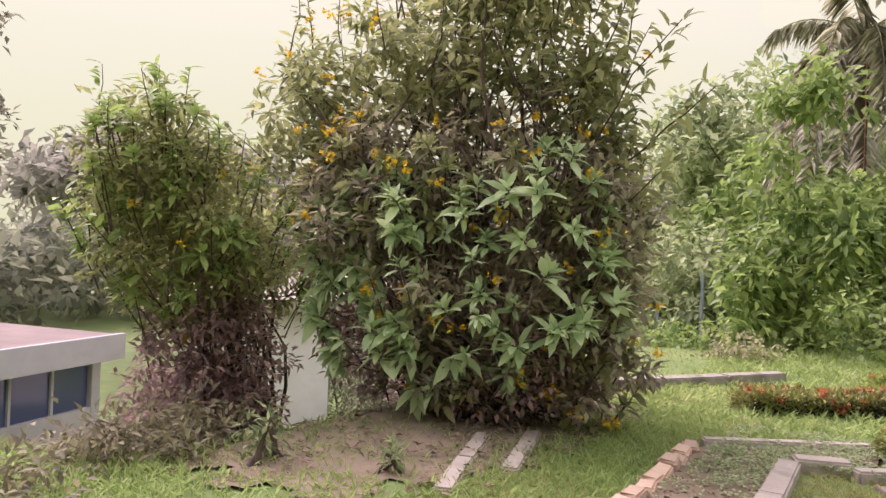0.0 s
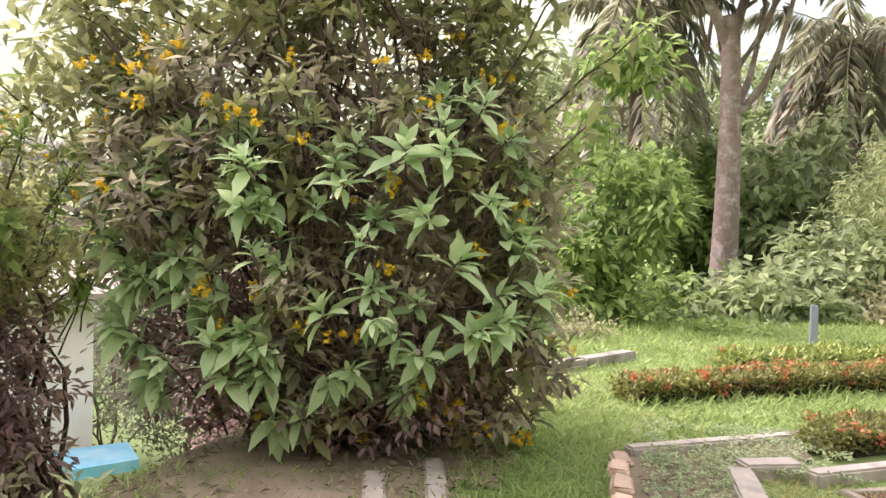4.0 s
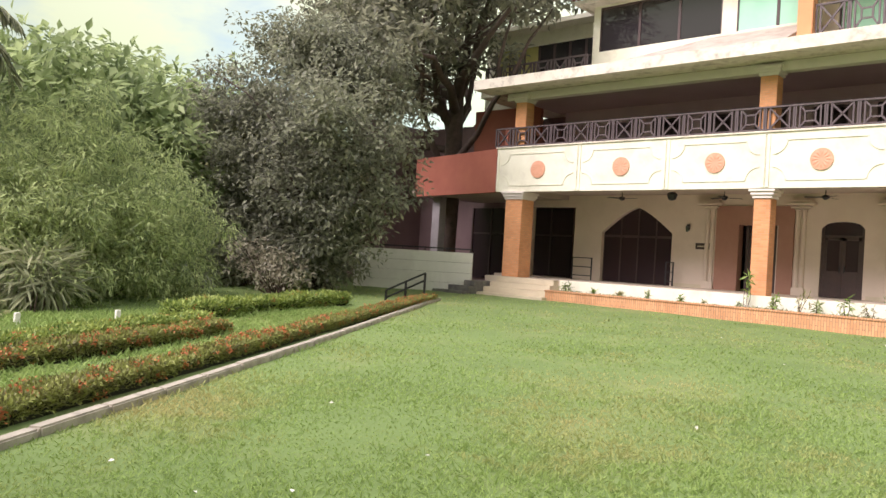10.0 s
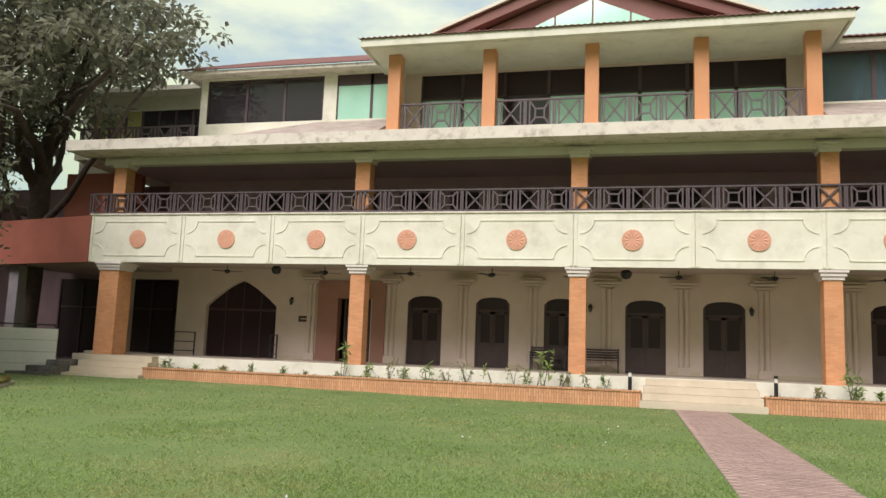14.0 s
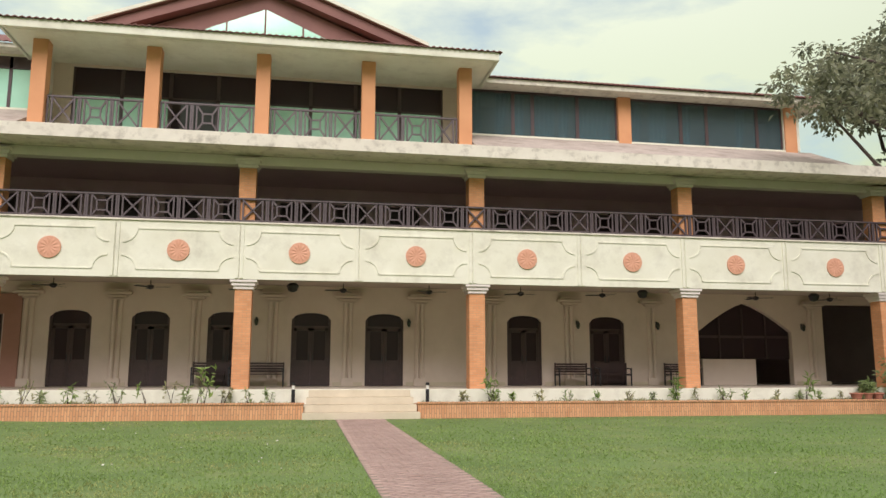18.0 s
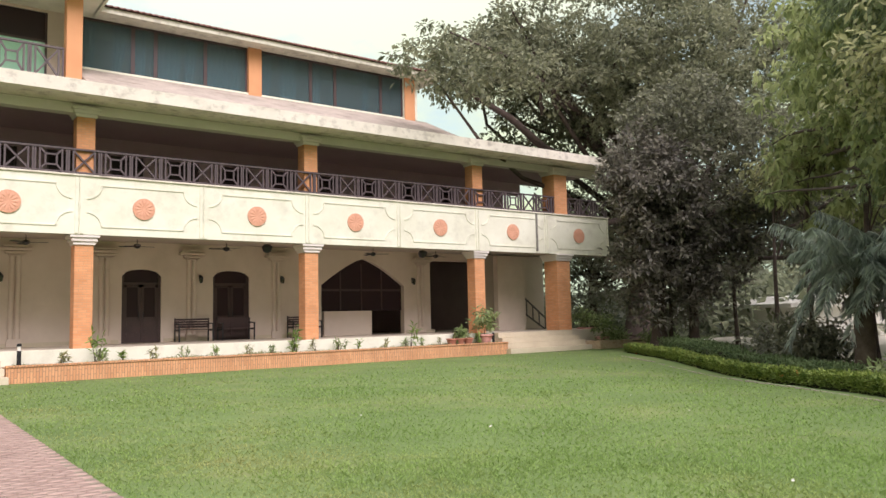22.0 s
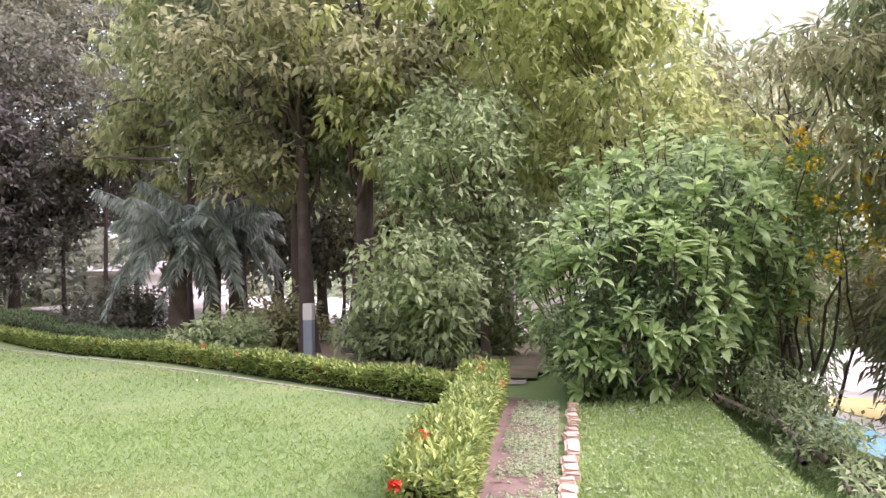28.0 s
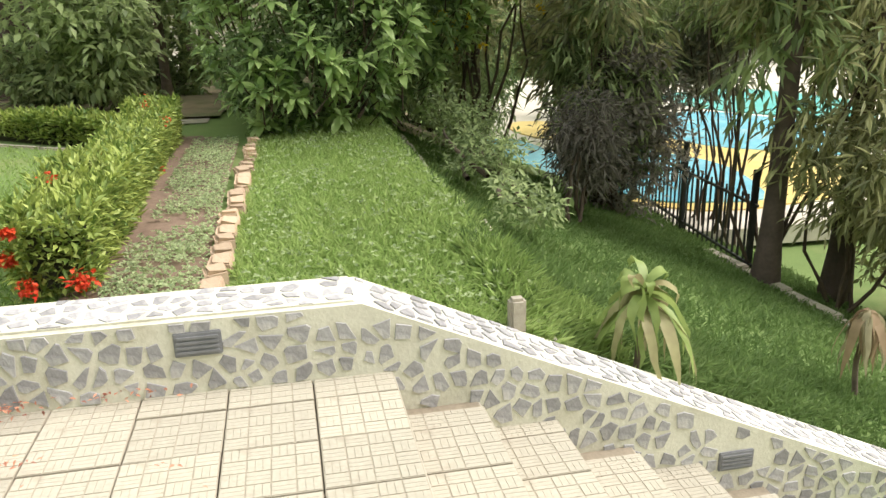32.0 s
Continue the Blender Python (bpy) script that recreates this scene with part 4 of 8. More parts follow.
def garden_bench(x, y, w=1.3):
    b = thing("garden_bench", "dark slatted bench with cast arms against the veranda wall", "bench", "veranda benches", at=(x, y, FLOOR))
    for k in range(4):
        part("seat_slat", boxes((-w / 2, w / 2, -0.24 + 0.115 * k, -0.15 + 0.115 * k, 0.42, 0.45), bevel=0.006), M_WOOD, b)
    for k in range(4):
        part("back_slat", boxes((-w / 2, w / 2, 0.24, 0.265, 0.5 + 0.09 * k, 0.57 + 0.09 * k), bevel=0.006), M_WOOD, b)
    for s in (-1, 1):
        bm = bmesh.new()
        xx = s * (w / 2 - 0.03)
        bar(bm, (xx, -0.24, 0), (xx, -0.24, 0.64), 0.045)
        bar(bm, (xx, 0.28, 0), (xx, 0.27, 0.86), 0.045)
        bar(bm, (xx, -0.27, 0.64), (xx, 0.27, 0.66), 0.05, 0.04)
        bar(bm, (xx, -0.24, 0.4), (xx, 0.27, 0.4), 0.04)
        part("bench_end", bm, M_METAL, b)
    return b


for x in (-2.95, -1.1, 10.25, 11.85, 14.7):
    garden_bench(x, 29.9)


def ceiling_fan(x, y, turn):
    f = thing("ceiling_fan", "dark three-bladed ceiling fan under the veranda ceiling", "fan", "veranda fans", at=(x, y, 4.45))
    part("rod", lathe(bmesh.new(), [(0.06, 0.0), (0.05, -0.05), (0.015, -0.06), (0.015, -0.30)], 10), M_METAL, f)
    part("motor", lathe(bmesh.new(), [(0.03, -0.28), (0.11, -0.31), (0.12, -0.37), (0.07, -0.42), (0.03, -0.44)], 16), M_METAL, f)
    for k in range(3):
        bm = boxes((0.10, 0.62, -0.065, 0.065, -0.365, -0.355), bevel=0.003)
        bmesh.ops.rotate(bm, verts=bm.verts[:], cent=(0.3, 0, -0.36), matrix=Matrix.Rotation(radians(10), 3, "X"))
        bmesh.ops.rotate(bm, verts=bm.verts[:], cent=(0, 0, 0), matrix=Matrix.Rotation(radians(120 * k + turn), 3, "Z"))
        part("blade", bm, M_METAL, f)


for i, x in enumerate((-15.08, -11.08, -7.77, -4.79, -1.8, 1.49, 4.46, 7.76, 10.82, 16.9, 20.0)):
    ceiling_fan(x, 28.2, 37 * i)


def wall_lantern(x, z=3.1):
    w = thing("wall_lantern", "small dark wrought wall lantern beside a door", "lamp", "wall lanterns", at=(x, BY - 0.003, z))
    part("bracket", boxes((-0.03, 0.03, -0.02, 0.0, -0.05, 0.2), (-0.012, 0.012, -0.16, 0.0, 0.14, 0.17), bevel=0.004), M_METAL, w)
    part("lantern", lathe(bmesh.new(), [(0.02, -0.12), (0.05, -0.1), (0.075, 0.06), (0.085, 0.08), (0.03, 0.15), (0.01, 0.18)], 8, (0, -0.16, 0)), M_METAL, w)
    part("glass", lathe(bmesh.new(), [(0.052, -0.09), (0.077, 0.055)], 8, (0, -0.16, 0)), M_GLASS_DK, w)


for x in (-1.5, 4.05, 10.65, 13.95, 20.3, -13.35):
    wall_lantern(x)


def hanging_lantern(x):
    w = thing("hanging_lantern", "dark wrought hanging lantern over the veranda edge", "lamp", "hanging lanterns", at=(x, 27.6, 4.45))
    part("chain", boxes((-0.01, 0.01, -0.01, 0.01, -0.16, 0.0)), M_METAL, w)
    part("lantern", lathe(bmesh.new(), [(0.05, -0.16), (0.16, -0.24), (0.2, -0.3), (0.14, -0.46), (0.04, -0.5)], 8), M_METAL, w)


for x in (-12.74, -0.2, 12.1, 18.9):
    hanging_lantern(x)


def bollard(x, y, z0, h=0.62):
    b = thing("bollard_light", "short dark bollard light with a pale band", "lamp", "bollard lights", at=(x, y, z0))
    part("post", lathe(bmesh.new(), [(0.06, 0.0), (0.055, 0.02), (0.055, h - 0.2)], 14), M_METAL, b)
    part("lens", lathe(bmesh.new(), [(0.048, h - 0.2), (0.048, h - 0.08)], 14), M_WHITE, b)
    part("cap", lathe(bmesh.new(), [(0.06, h - 0.08), (0.06, h - 0.02), (0.03, h)], 14), M_METAL, b)


bollard(-0.05, 25.2, 0.43)
bollard(3.95, 25.2, 0.43)
bollard(20.6, 25.25, 0.43)

# plaque, socket plate and guard rails by the great door
plaque = thing("wall_plaque", "small dark plaque on the wall beside the great door", "plaque")
part("plate", boxes((-13.05, -12.45, BY - 0.025, BY - 0.003, 2.32, 2.56), bevel=0.005), M_WOOD, plaque)
part("lettering_bar", boxes((-12.97, -12.53, BY - 0.03, BY - 0.0255, 2.42, 2.46)), M_STEP, plaque, "pale unreadable line of lettering")
for xa, xb in ((-18.3, -17.35), (-14.0, -13.7)):
    g = thing("guard_rail", "thin dark pipe guard rail beside the great door", "railing", "guard rails")
    for x in (xa, xb):
        part("post", bar(bmesh.new(), (x, 30.0, FLOOR), (x, 30.0, FLOOR + 0.95), 0.045), M_METAL, g)
    for z in (0.18, 0.55, 0.93):
        part("rail", bar(bmesh.new(), (xa, 30.0, FLOOR + z), (xb, 30.0, FLOOR + z), 0.04), M_METAL, g)

# ramp wall with handrails at the left
RA = Vector((-19.45, 24.7, 0))
ramp = thing("ramp_wall", "white grooved ramp wall with a dark handrail on top", "wall")
ramp.matrix_basis = pose(RA.x, RA.y, 0.05, 0, 0, 213.3)
for k in range(4):
    part("wall_course", boxes((0.0, 4.7, -0.12, 0.12, 0.4 * k + 0.005, 0.4 * k + 0.395), bevel=0.008), M_WHITE, ramp)
bm = bmesh.new()
for k in range(6):
    bar(bm, (0.1 + 0.9 * k, 0, 1.58), (0.1 + 0.9 * k, 0, 1.72), 0.04)
bar(bm, (0.05, 0, 1.73), (4.7, 0, 1.73), 0.05)
part("handrail", bm, M_METAL, ramp)
hr = thing("ramp_rail", "dark sloping pipe handrail beside the ramp", "railing")
bm = bmesh.new()
a, b = Vector((-16.1, 18.5, 0.08)), Vector((-16.5, 17.3, 0.08))
for p, h in ((a, 0.85), (a + (b - a) * 0.5, 0.58), (b, 0.3)):
    part("post", bar(bmesh.new(), p, p + Vector((0, 0, h)), 0.05), M_METAL, hr)
for h in (0.0, 0.22):
    part("rail", bar(bmesh.new(), a + Vector((0, 0, 0.85 - h)), b + Vector((0, 0, 0.3 - h)), 0.05), M_METAL, hr)
M_DARKSTONE = surface("dark_rough_stone", (0.10, 0.095, 0.09), (0.22, 0.205, 0.19), 4, 0.9, 0.6, stain=(0.3, 0.28, 0.24), stain_scale=2, stain_amount=0.5)
blocks = thing("granite_steps", "dark rough stone steps beside the cream flight", "steps")
for k in range(3):
    part("stone_step", boxes((-20.5 + 0.5 * k, -18.95, 23.6 + 0.35 * k, 25.7, 0.2 * k, 0.2 * (k + 1)), bevel=0.02), M_DARKSTONE, blocks)

# rails and volume beyond the left end, its dark shade put into the colour
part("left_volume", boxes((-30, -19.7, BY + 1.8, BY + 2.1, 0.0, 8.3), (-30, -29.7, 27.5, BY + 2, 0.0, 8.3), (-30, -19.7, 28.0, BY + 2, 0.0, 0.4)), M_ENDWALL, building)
part("downpipe", boxes((25.82, 25.95, FY + 0.3, FY + 0.42, 6.0, 8.05), bevel=0.012), M_WHITE, building, "white rain pipe beside the upper column")
part("drain_stain", boxes((23.78, 23.88, FY - 0.036, FY - 0.004, 4.25, 5.9)), M_DARKSTAIN, building, "black streak of damp on the parapet")
# right end: side stair and wall
part("right_pier", boxes((24.25, 25.95, 29.2, 29.5, FLOOR, 4.3)), M_WALL, building)
bm = bmesh.new()
bar(bm, (25.7, 29.4, 2.6), (27.9, 29.4, 1.0), 0.06)
bar(bm, (25.7, 29.4, 1.8), (27.9, 29.4, 0.5), 0.06)
for k in range(6):
    bar(bm, (25.8 + 0.4 * k, 29.4, 1.7 - 0.24 * k), (25.8 + 0.4 * k, 29.4, 2.5 - 0.29 * k), 0.04)
part("side_stair_rail", bm, M_RAIL, building)

# ---- ground ----
E1 = np.array([-0.548, 0.836])        # the left kerb's way towards the building
N1 = np.array([-0.836, -0.548])       # outward from it
K0 = np.array([-5.12, 2.31])          # where that kerb starts
E2 = np.array([0.60, 0.80])           # the right hedge's way towards the building


def smooth(a, b, x):
    t = np.clip((np.asarray(x, float) - a) / (b - a), 0, 1)
    return t * t * (3 - 2 * t)


def ground_z(x, y):
    x, y = np.asarray(x, float), np.asarray(y, float)
    z = 0.10 * smooth(-3, -15, x) * smooth(6, 22, y)
    z = z - (0.30 * smooth(-0.58, -0.85, y) + 0.45 * np.clip(-0.85 - y, 0, 1.77) + 0.36 * np.clip(-2.62 - y, 0, 3.9)) * smooth(4.86, 5.0, x)
    z = z - (1 - smooth(5.2, 5.75, x)) * smooth(4.86, 5.0, x) * 0.5 * np.clip(-0.22 - y, 0, 0.36)
    stair = smooth(-1.32, -1.24, x) * (1 - smooth(5.1, 5.19, x))
    z = z - stair * np.where(y < 1.9, 0.35 * (1 - smooth(1.82, 1.9, y)) + 0.45 * np.clip(0.17 - y, 0, 4.5), 0.0)
    z = z - (2.4 * smooth(-1.4, -4.2, y) + 0.6 * smooth(-5, -12, y)) * (1 - smooth(-3.2, -1.8, x))
    out = (x - K0[0]) * N1[0] + (y - K0[1]) * N1[1]
    z = z - 1.6 * smooth(6.5, 14, out) * smooth(-4, -9, x)
    z = z - 0.5 * smooth(14.0, 22.0, x) * smooth(18, 8, y)
    return z


M_GRASS = surface("lawn_ground", (0.105, 0.168, 0.043), (0.165, 0.245, 0.07), 0.55, 0.95, 0.6, fine=45, stain=(0.30, 0.28, 0.12), stain_scale=0.35, stain_amount=0.5)
M_DIRT = surface("leaf_litter", (0.15, 0.12, 0.07), (0.27, 0.22, 0.14), 2.2, 0.95, 0.7, fine=40, stain=(0.07, 0.11, 0.025), stain_scale=1.0, stain_amount=0.8)

gx = np.unique(np.concatenate([[-1.33, -1.24, 4.93, 5.06, 5.1, 5.145, 5.19, 5.3, 5.42, 5.6, 5.75], np.linspace(-400, -40, 14), np.linspace(-40, 40, 161), np.linspace(40, 400, 14)]))
gy = np.unique(np.concatenate([[1.82, 1.9], np.linspace(-400, -30, 14), [-0.22, -0.45, -0.58, -0.72, -0.85], np.linspace(-30, 40, 176), np.linspace(40, 400, 12)]))
GXX, GYY = np.meshgrid(gx, gy, indexing="ij")
gv = np.stack([GXX, GYY, ground_z(GXX, GYY) + 0.012 * np.sin(GXX * 1.7 + 0.6 * GYY) * np.sin(GYY * 1.3)], -1).reshape(-1, 3)
ii, jj = np.meshgrid(np.arange(len(gx) - 1), np.arange(len(gy) - 1), indexing="ij")
gf = np.stack([ii * len(gy) + jj, (ii + 1) * len(gy) + jj, (ii + 1) * len(gy) + jj + 1, ii * len(gy) + jj + 1], -1).reshape(-1, 4)
ground = part("ground", raw_mesh("ground", gv, gf), M_GRASS, smooth=True)
tagged(ground, "wide green lawn ground sloping off at the sides", "ground", kind="structure")

M_TILE = surface("cream_cement_tile", (0.37, 0.345, 0.275), (0.51, 0.475, 0.385), 3.0, 0.75, 0.15, stain=(0.25, 0.21, 0.15), stain_scale=3.2, stain_amount=0.8, spread=0.10)
M_GROOVE = surface("tile_joint_grime", (0.20, 0.17, 0.12), (0.34, 0.29, 0.22), 8, 0.95, 0.4)
M_TILEGRIME = surface("tile_grime", (0.325, 0.295, 0.23), (0.42, 0.38, 0.30), 8, 0.95, 0.3)
M_LIME = surface("cream_lime_mortar", (0.56, 0.55, 0.46), (0.71, 0.70, 0.59), 4, 0.9, 0.5, stain=(0.36, 0.32, 0.22), stain_scale=3.0, stain_amount=0.5)
M_STONE = surface("grey_mosaic_stone", (0.26, 0.257, 0.268), (0.41, 0.405, 0.41), 14, 0.85, 0.5, stain=(0.58, 0.56, 0.5), stain_scale=9, stain_amount=0.5, spread=0.25)
M_GRANITE = surface("dark_granite_kerb", (0.045, 0.05, 0.065), (0.10, 0.105, 0.125), 12, 0.45, 0.15, stain=(0.2, 0.18, 0.14), stain_scale=3, stain_amount=0.4)
M_VENT = surface("grey_vent_metal", (0.16, 0.165, 0.18), (0.24, 0.245, 0.26), 8, 0.6, 0.1)
M_CBRICK = surface("edging_brick", (0.42, 0.30, 0.20), (0.58, 0.46, 0.33), 5, 0.95, 0.7, stain=(0.26, 0.10, 0.05), stain_scale=7, stain_amount=0.8, spread=0.2)
M_PAVER = surface("pinkish_paver", (0.33, 0.225, 0.185), (0.45, 0.325, 0.27), 3, 0.85, 0.35, stain=(0.20, 0.13, 0.10), stain_scale=1.2, stain_amount=0.5, spread=0.18)
M_EARTH = surface("bed_earth", (0.15, 0.10, 0.07), (0.26, 0.185, 0.13), 5, 0.95, 0.8, fine=30)
M_DRYLEAF = leafy("dry_leaves", (0.10, 0.035, 0.02), (0.26, 0.12, 0.05), 0.8, 0.1)
M_BLADE = leafy("grass_blades", (0.22, 0.36, 0.09), (0.345, 0.49, 0.15), 0.7, 0.5, broad=0.35, vivid=True, vary=0.3, straw=(0.50, 0.46, 0.20))
M_BLADE2 = leafy("long_grass", (0.25, 0.38, 0.10), (0.47, 0.60, 0.22), 0.6, 0.5, broad=0.8, vivid=True, vary=0.45)
# darker copy of the long grass, the slope's shade put into its colour
M_BLADE_S = leafy("shade_toned_slope_grass", (0.11, 0.19, 0.055), (0.21, 0.31, 0.105), 0.7, 0.5, broad=0.8, vivid=True, vary=0.4)
M_WEED = leafy("creeping_weed", (0.06, 0.105, 0.03), (0.14, 0.20, 0.07), 0.6, 0.25, broad=1.5)
M_HEDGE_R = leafy("yellow_green_hedge_leaves", (0.10, 0.18, 0.035), (0.42, 0.50, 0.13), 0.45, 0.3, broad=2.5, vivid=True)
M_HEDGE_L = leafy("bronze_green_hedge_leaves", (0.13, 0.125, 0.045), (0.34, 0.38, 0.10), 0.5, 0.3, broad=1.8, vivid=True)
M_RED = leafy("red_flower", (0.55, 0.03, 0.015), (0.75, 0.10, 0.03), 0.6, 0.3, broad=8, vivid=True)
M_ORANGEFL = leafy("orange_red_flower", (0.42, 0.12, 0.045), (0.62, 0.23, 0.09), 0.6, 0.3, broad=8, vivid=True)
M_YELLOW = leafy("yellow_flower", (0.75, 0.48, 0.01), (0.90, 0.66, 0.02), 0.6, 0.35, broad=8, vivid=True)
M_TWIG = surface("twig_bark", (0.05, 0.035, 0.025), (0.12, 0.085, 0.06), 8, 0.95, 0.5)
M_CORE = surface("twig_and_shade_dark", (0.020, 0.020, 0.010), (0.045, 0.045, 0.02), 9, 0.95, 0.8)


M_MOSSKERB = surface("mossy_kerb_stone", (0.20, 0.19, 0.14), (0.36, 0.34, 0.27), 5, 0.95, 0.6, stain=(0.09, 0.10, 0.05), stain_scale=3, stain_amount=0.8)


def kerb(a, b, w, h, z=0.0, label="weathered concrete kerb", mat=None, name="kerb"):
    """A kerb along a line, laid in lengths."""
    a, b = Vector((*a, 0)), Vector((*b, 0))
    k = thing(name, label, "kerb")
    n = max(1, round((b - a).length / 0.9))
    yaw = math.degrees(math.atan2(b.y - a.y, b.x - a.x))
    step = (b - a).length / n
    me = bpy.data.meshes.new("kerb_stone")
    bm = boxes((0.006, step - 0.006, -w / 2, w / 2, -0.15, h), bevel=0.015)
    bm.to_mesh(me)
    bm.free()
    me.materials.append(mat or M_CONC)
    for i in range(n):
        o = part("kerb_stone", me, mat or M_CONC, k)
        p = a + (b - a) * (i / n)
        o.matrix_basis = pose(p.x, p.y, z + float(ground_z(p.x, p.y)) + random.uniform(-0.008, 0.008), random.uniform(-1, 1), 0, yaw + random.uniform(-0.4, 0.4))
    return k


def on_line(k0, way, s, out=0.0, n=(0, 0)):
    return (k0[0] + way[0] * s + n[0] * out, k0[1] + way[1] * s + n[1] * out)


# lawn kerbs
kerb((-5.02, 2.25), on_line((-5.12, 2.31), E1, 20.6), 0.12, 0.08)
kerb((-2.2, 1.93), (-5.0, 1.85), 0.16, 0.09, name="bed_kerb")
kerb((-5.06, 1.86), (-5.2, 2.22), 0.16, 0.09, name="bed_kerb")
kerb((-5.25, 1.18), (-6.2, 2.62), 0.11, 0.07, name="bed_kerb")
kerb((-6.2, -0.9), (-9.3, 1.15), 0.2, 0.1, label="pale broken stone kerb at the slope", mat=M_MOSSKERB)
kerb((-2.95, 0.23), (-4.35, -0.27), 0.13, 0.05, label="mossy concrete kerb of a drain channel")
kerb((-3.6, 0.34), (-4.7, 0.0), 0.13, 0.05, label="mossy concrete kerb of a drain channel")
kerb((5.22, -0.6), (12.6, -1.0), 0.13, 0.02, label="overgrown concrete edge of the slope")
blk = part("stone_block", boxes((5.19, 5.26, -0.48, -0.40, -0.1, 0.09), bevel=0.015), M_CONC)
tagged(blk, "weathered stone stub by the low wall", "stone")
kerb((10.45, 2.33), (10.25, 2.0), 0.12, 0.06, name="bed_kerb")
kerb((10.5, 2.4), on_line((10.5, 2.4), (0.548, 0.836), 21), 0.08, 0.015, label="low kerb along the hedge")

# brick edging of the beds
def brick_row(x0, x1, y, yaw, seed, group):
    rng = np.random.default_rng(seed)
    row = thing("brick_edging", "row of worn bricks set on edge along a planting bed", "edging")
    me = bpy.data.meshes.new("brick")
    bm = boxes((-0.085, 0.085, -0.062, 0.062, -0.08, 0.05), bevel=0.014)
    for v in bm.verts:
        v.co += Vector(rng.normal(size=3) * 0.006)
    bm.to_mesh(me)
    bm.free()
    me.materials.append(M_CBRICK)
    n = int(abs(x1 - x0) / 0.2)
    for i in range(n):
        s = i / n
        o = part("brick", me, M_CBRICK, row)
        x = x0 + (x1 - x0) * s
        o.matrix_basis = pose(x, y + 0.01 * rng.normal() + (s * yaw), float(ground_z(x, y)) + 0.02 + rng.normal() * 0.012, rng.normal() * 5, rng.normal() * 5, rng.normal() * 5)


brick_row(5.28, 10.6, 1.0, -0.12, 5, "r")
brick_row(-2.1, -5.25, 1.22, -0.07, 6, "l")


def mesh_z(x, y):
    """Height of the ground sheet itself."""
    i = int(np.clip(np.searchsorted(gx, x) - 1, 0, len(gx) - 2))
    j = int(np.clip(np.searchsorted(gy, y) - 1, 0, len(gy) - 2))
    u, w = (x - gx[i]) / (gx[i + 1] - gx[i]), (y - gy[j]) / (gy[j + 1] - gy[j])
    z = gv[:, 2].reshape(len(gx), len(gy))
    return float((1 - u) * ((1 - w) * z[i, j] + w * z[i, j + 1]) + u * ((1 - w) * z[i + 1, j] + w * z[i + 1, j + 1]))


def inside(poly, x, y):
    hit = False
    for (xa, ya), (xb, yb) in zip(poly, poly[1:] + poly[:1]):
        if (ya > y) != (yb > y) and x < xa + (xb - xa) * (y - ya) / (yb - ya):
            hit = not hit
    return hit


def patch(name, poly, z, mat, label, kind="structure", ragged=0.0):
    """A thin sheet of soil that follows the ground, its edge frayed by ragged metres."""
    xs, ys = [p[0] for p in poly], [p[1] for p in poly]
    span = max(max(xs) - min(xs), max(ys) - min(ys))
    step = max(0.09, span / 60)
    nx, ny = int((max(xs) - min(xs)) / step) + 1, int((max(ys) - min(ys)) / step) + 1
    bm, vs = bmesh.new(), {}

    def vert(i, j):
        if (i, j) not in vs:
            x, y = min(xs) + i * step, min(ys) + j * step
            x, y = min(x, max(xs)), min(y, max(ys))
            vs[i, j] = bm.verts.new((x, y, mesh_z(x, y) + z + 0.012 * noise.noise((x * 2.5, y * 2.5, 0.1))))
        return vs[i, j]

    for i in range(nx):
        for j in range(ny):
            x, y = min(xs) + (i + 0.5) * step, min(ys) + (j + 0.5) * step
            if inside(poly, x + ragged * noise.noise((x * 3, y * 3, 4.0)), y + ragged * noise.noise((x * 3, y * 3, 9.0))):
                bm.faces.new((vert(i, j), vert(i + 1, j), vert(i + 1, j + 1), vert(i, j + 1)))
    o = part(name, tidy(bm), mat, smooth=True)
    return tagged(o, label, "soil", kind=kind)


patch("bed_soil", [(5.22, 1.05), (10.6, 1.05), (11.2, 1.8), (5.22, 1.7)], 0.03, M_EARTH, "bare reddish earth in the planting bed")
patch("bed_soil", [(-2.2, 1.25), (-5.2, 1.2), (-6.2, 2.6), (-5.2, 2.2), (-5.0, 1.85), (-2.2, 1.9)], 0.03, M_DIRT, "weedy earth in the planting bed")
patch("litter", [(-2.2, -1.55), (-2.5, -0.3), (-3.2, 0.05), (-4.6, 0.45), (-6.2, 0.5), (-6.6, -1.8), (-4.6, -1.9)], 0.02, M_DIRT, "dry leaf litter under the flowering bush", ragged=0.35)


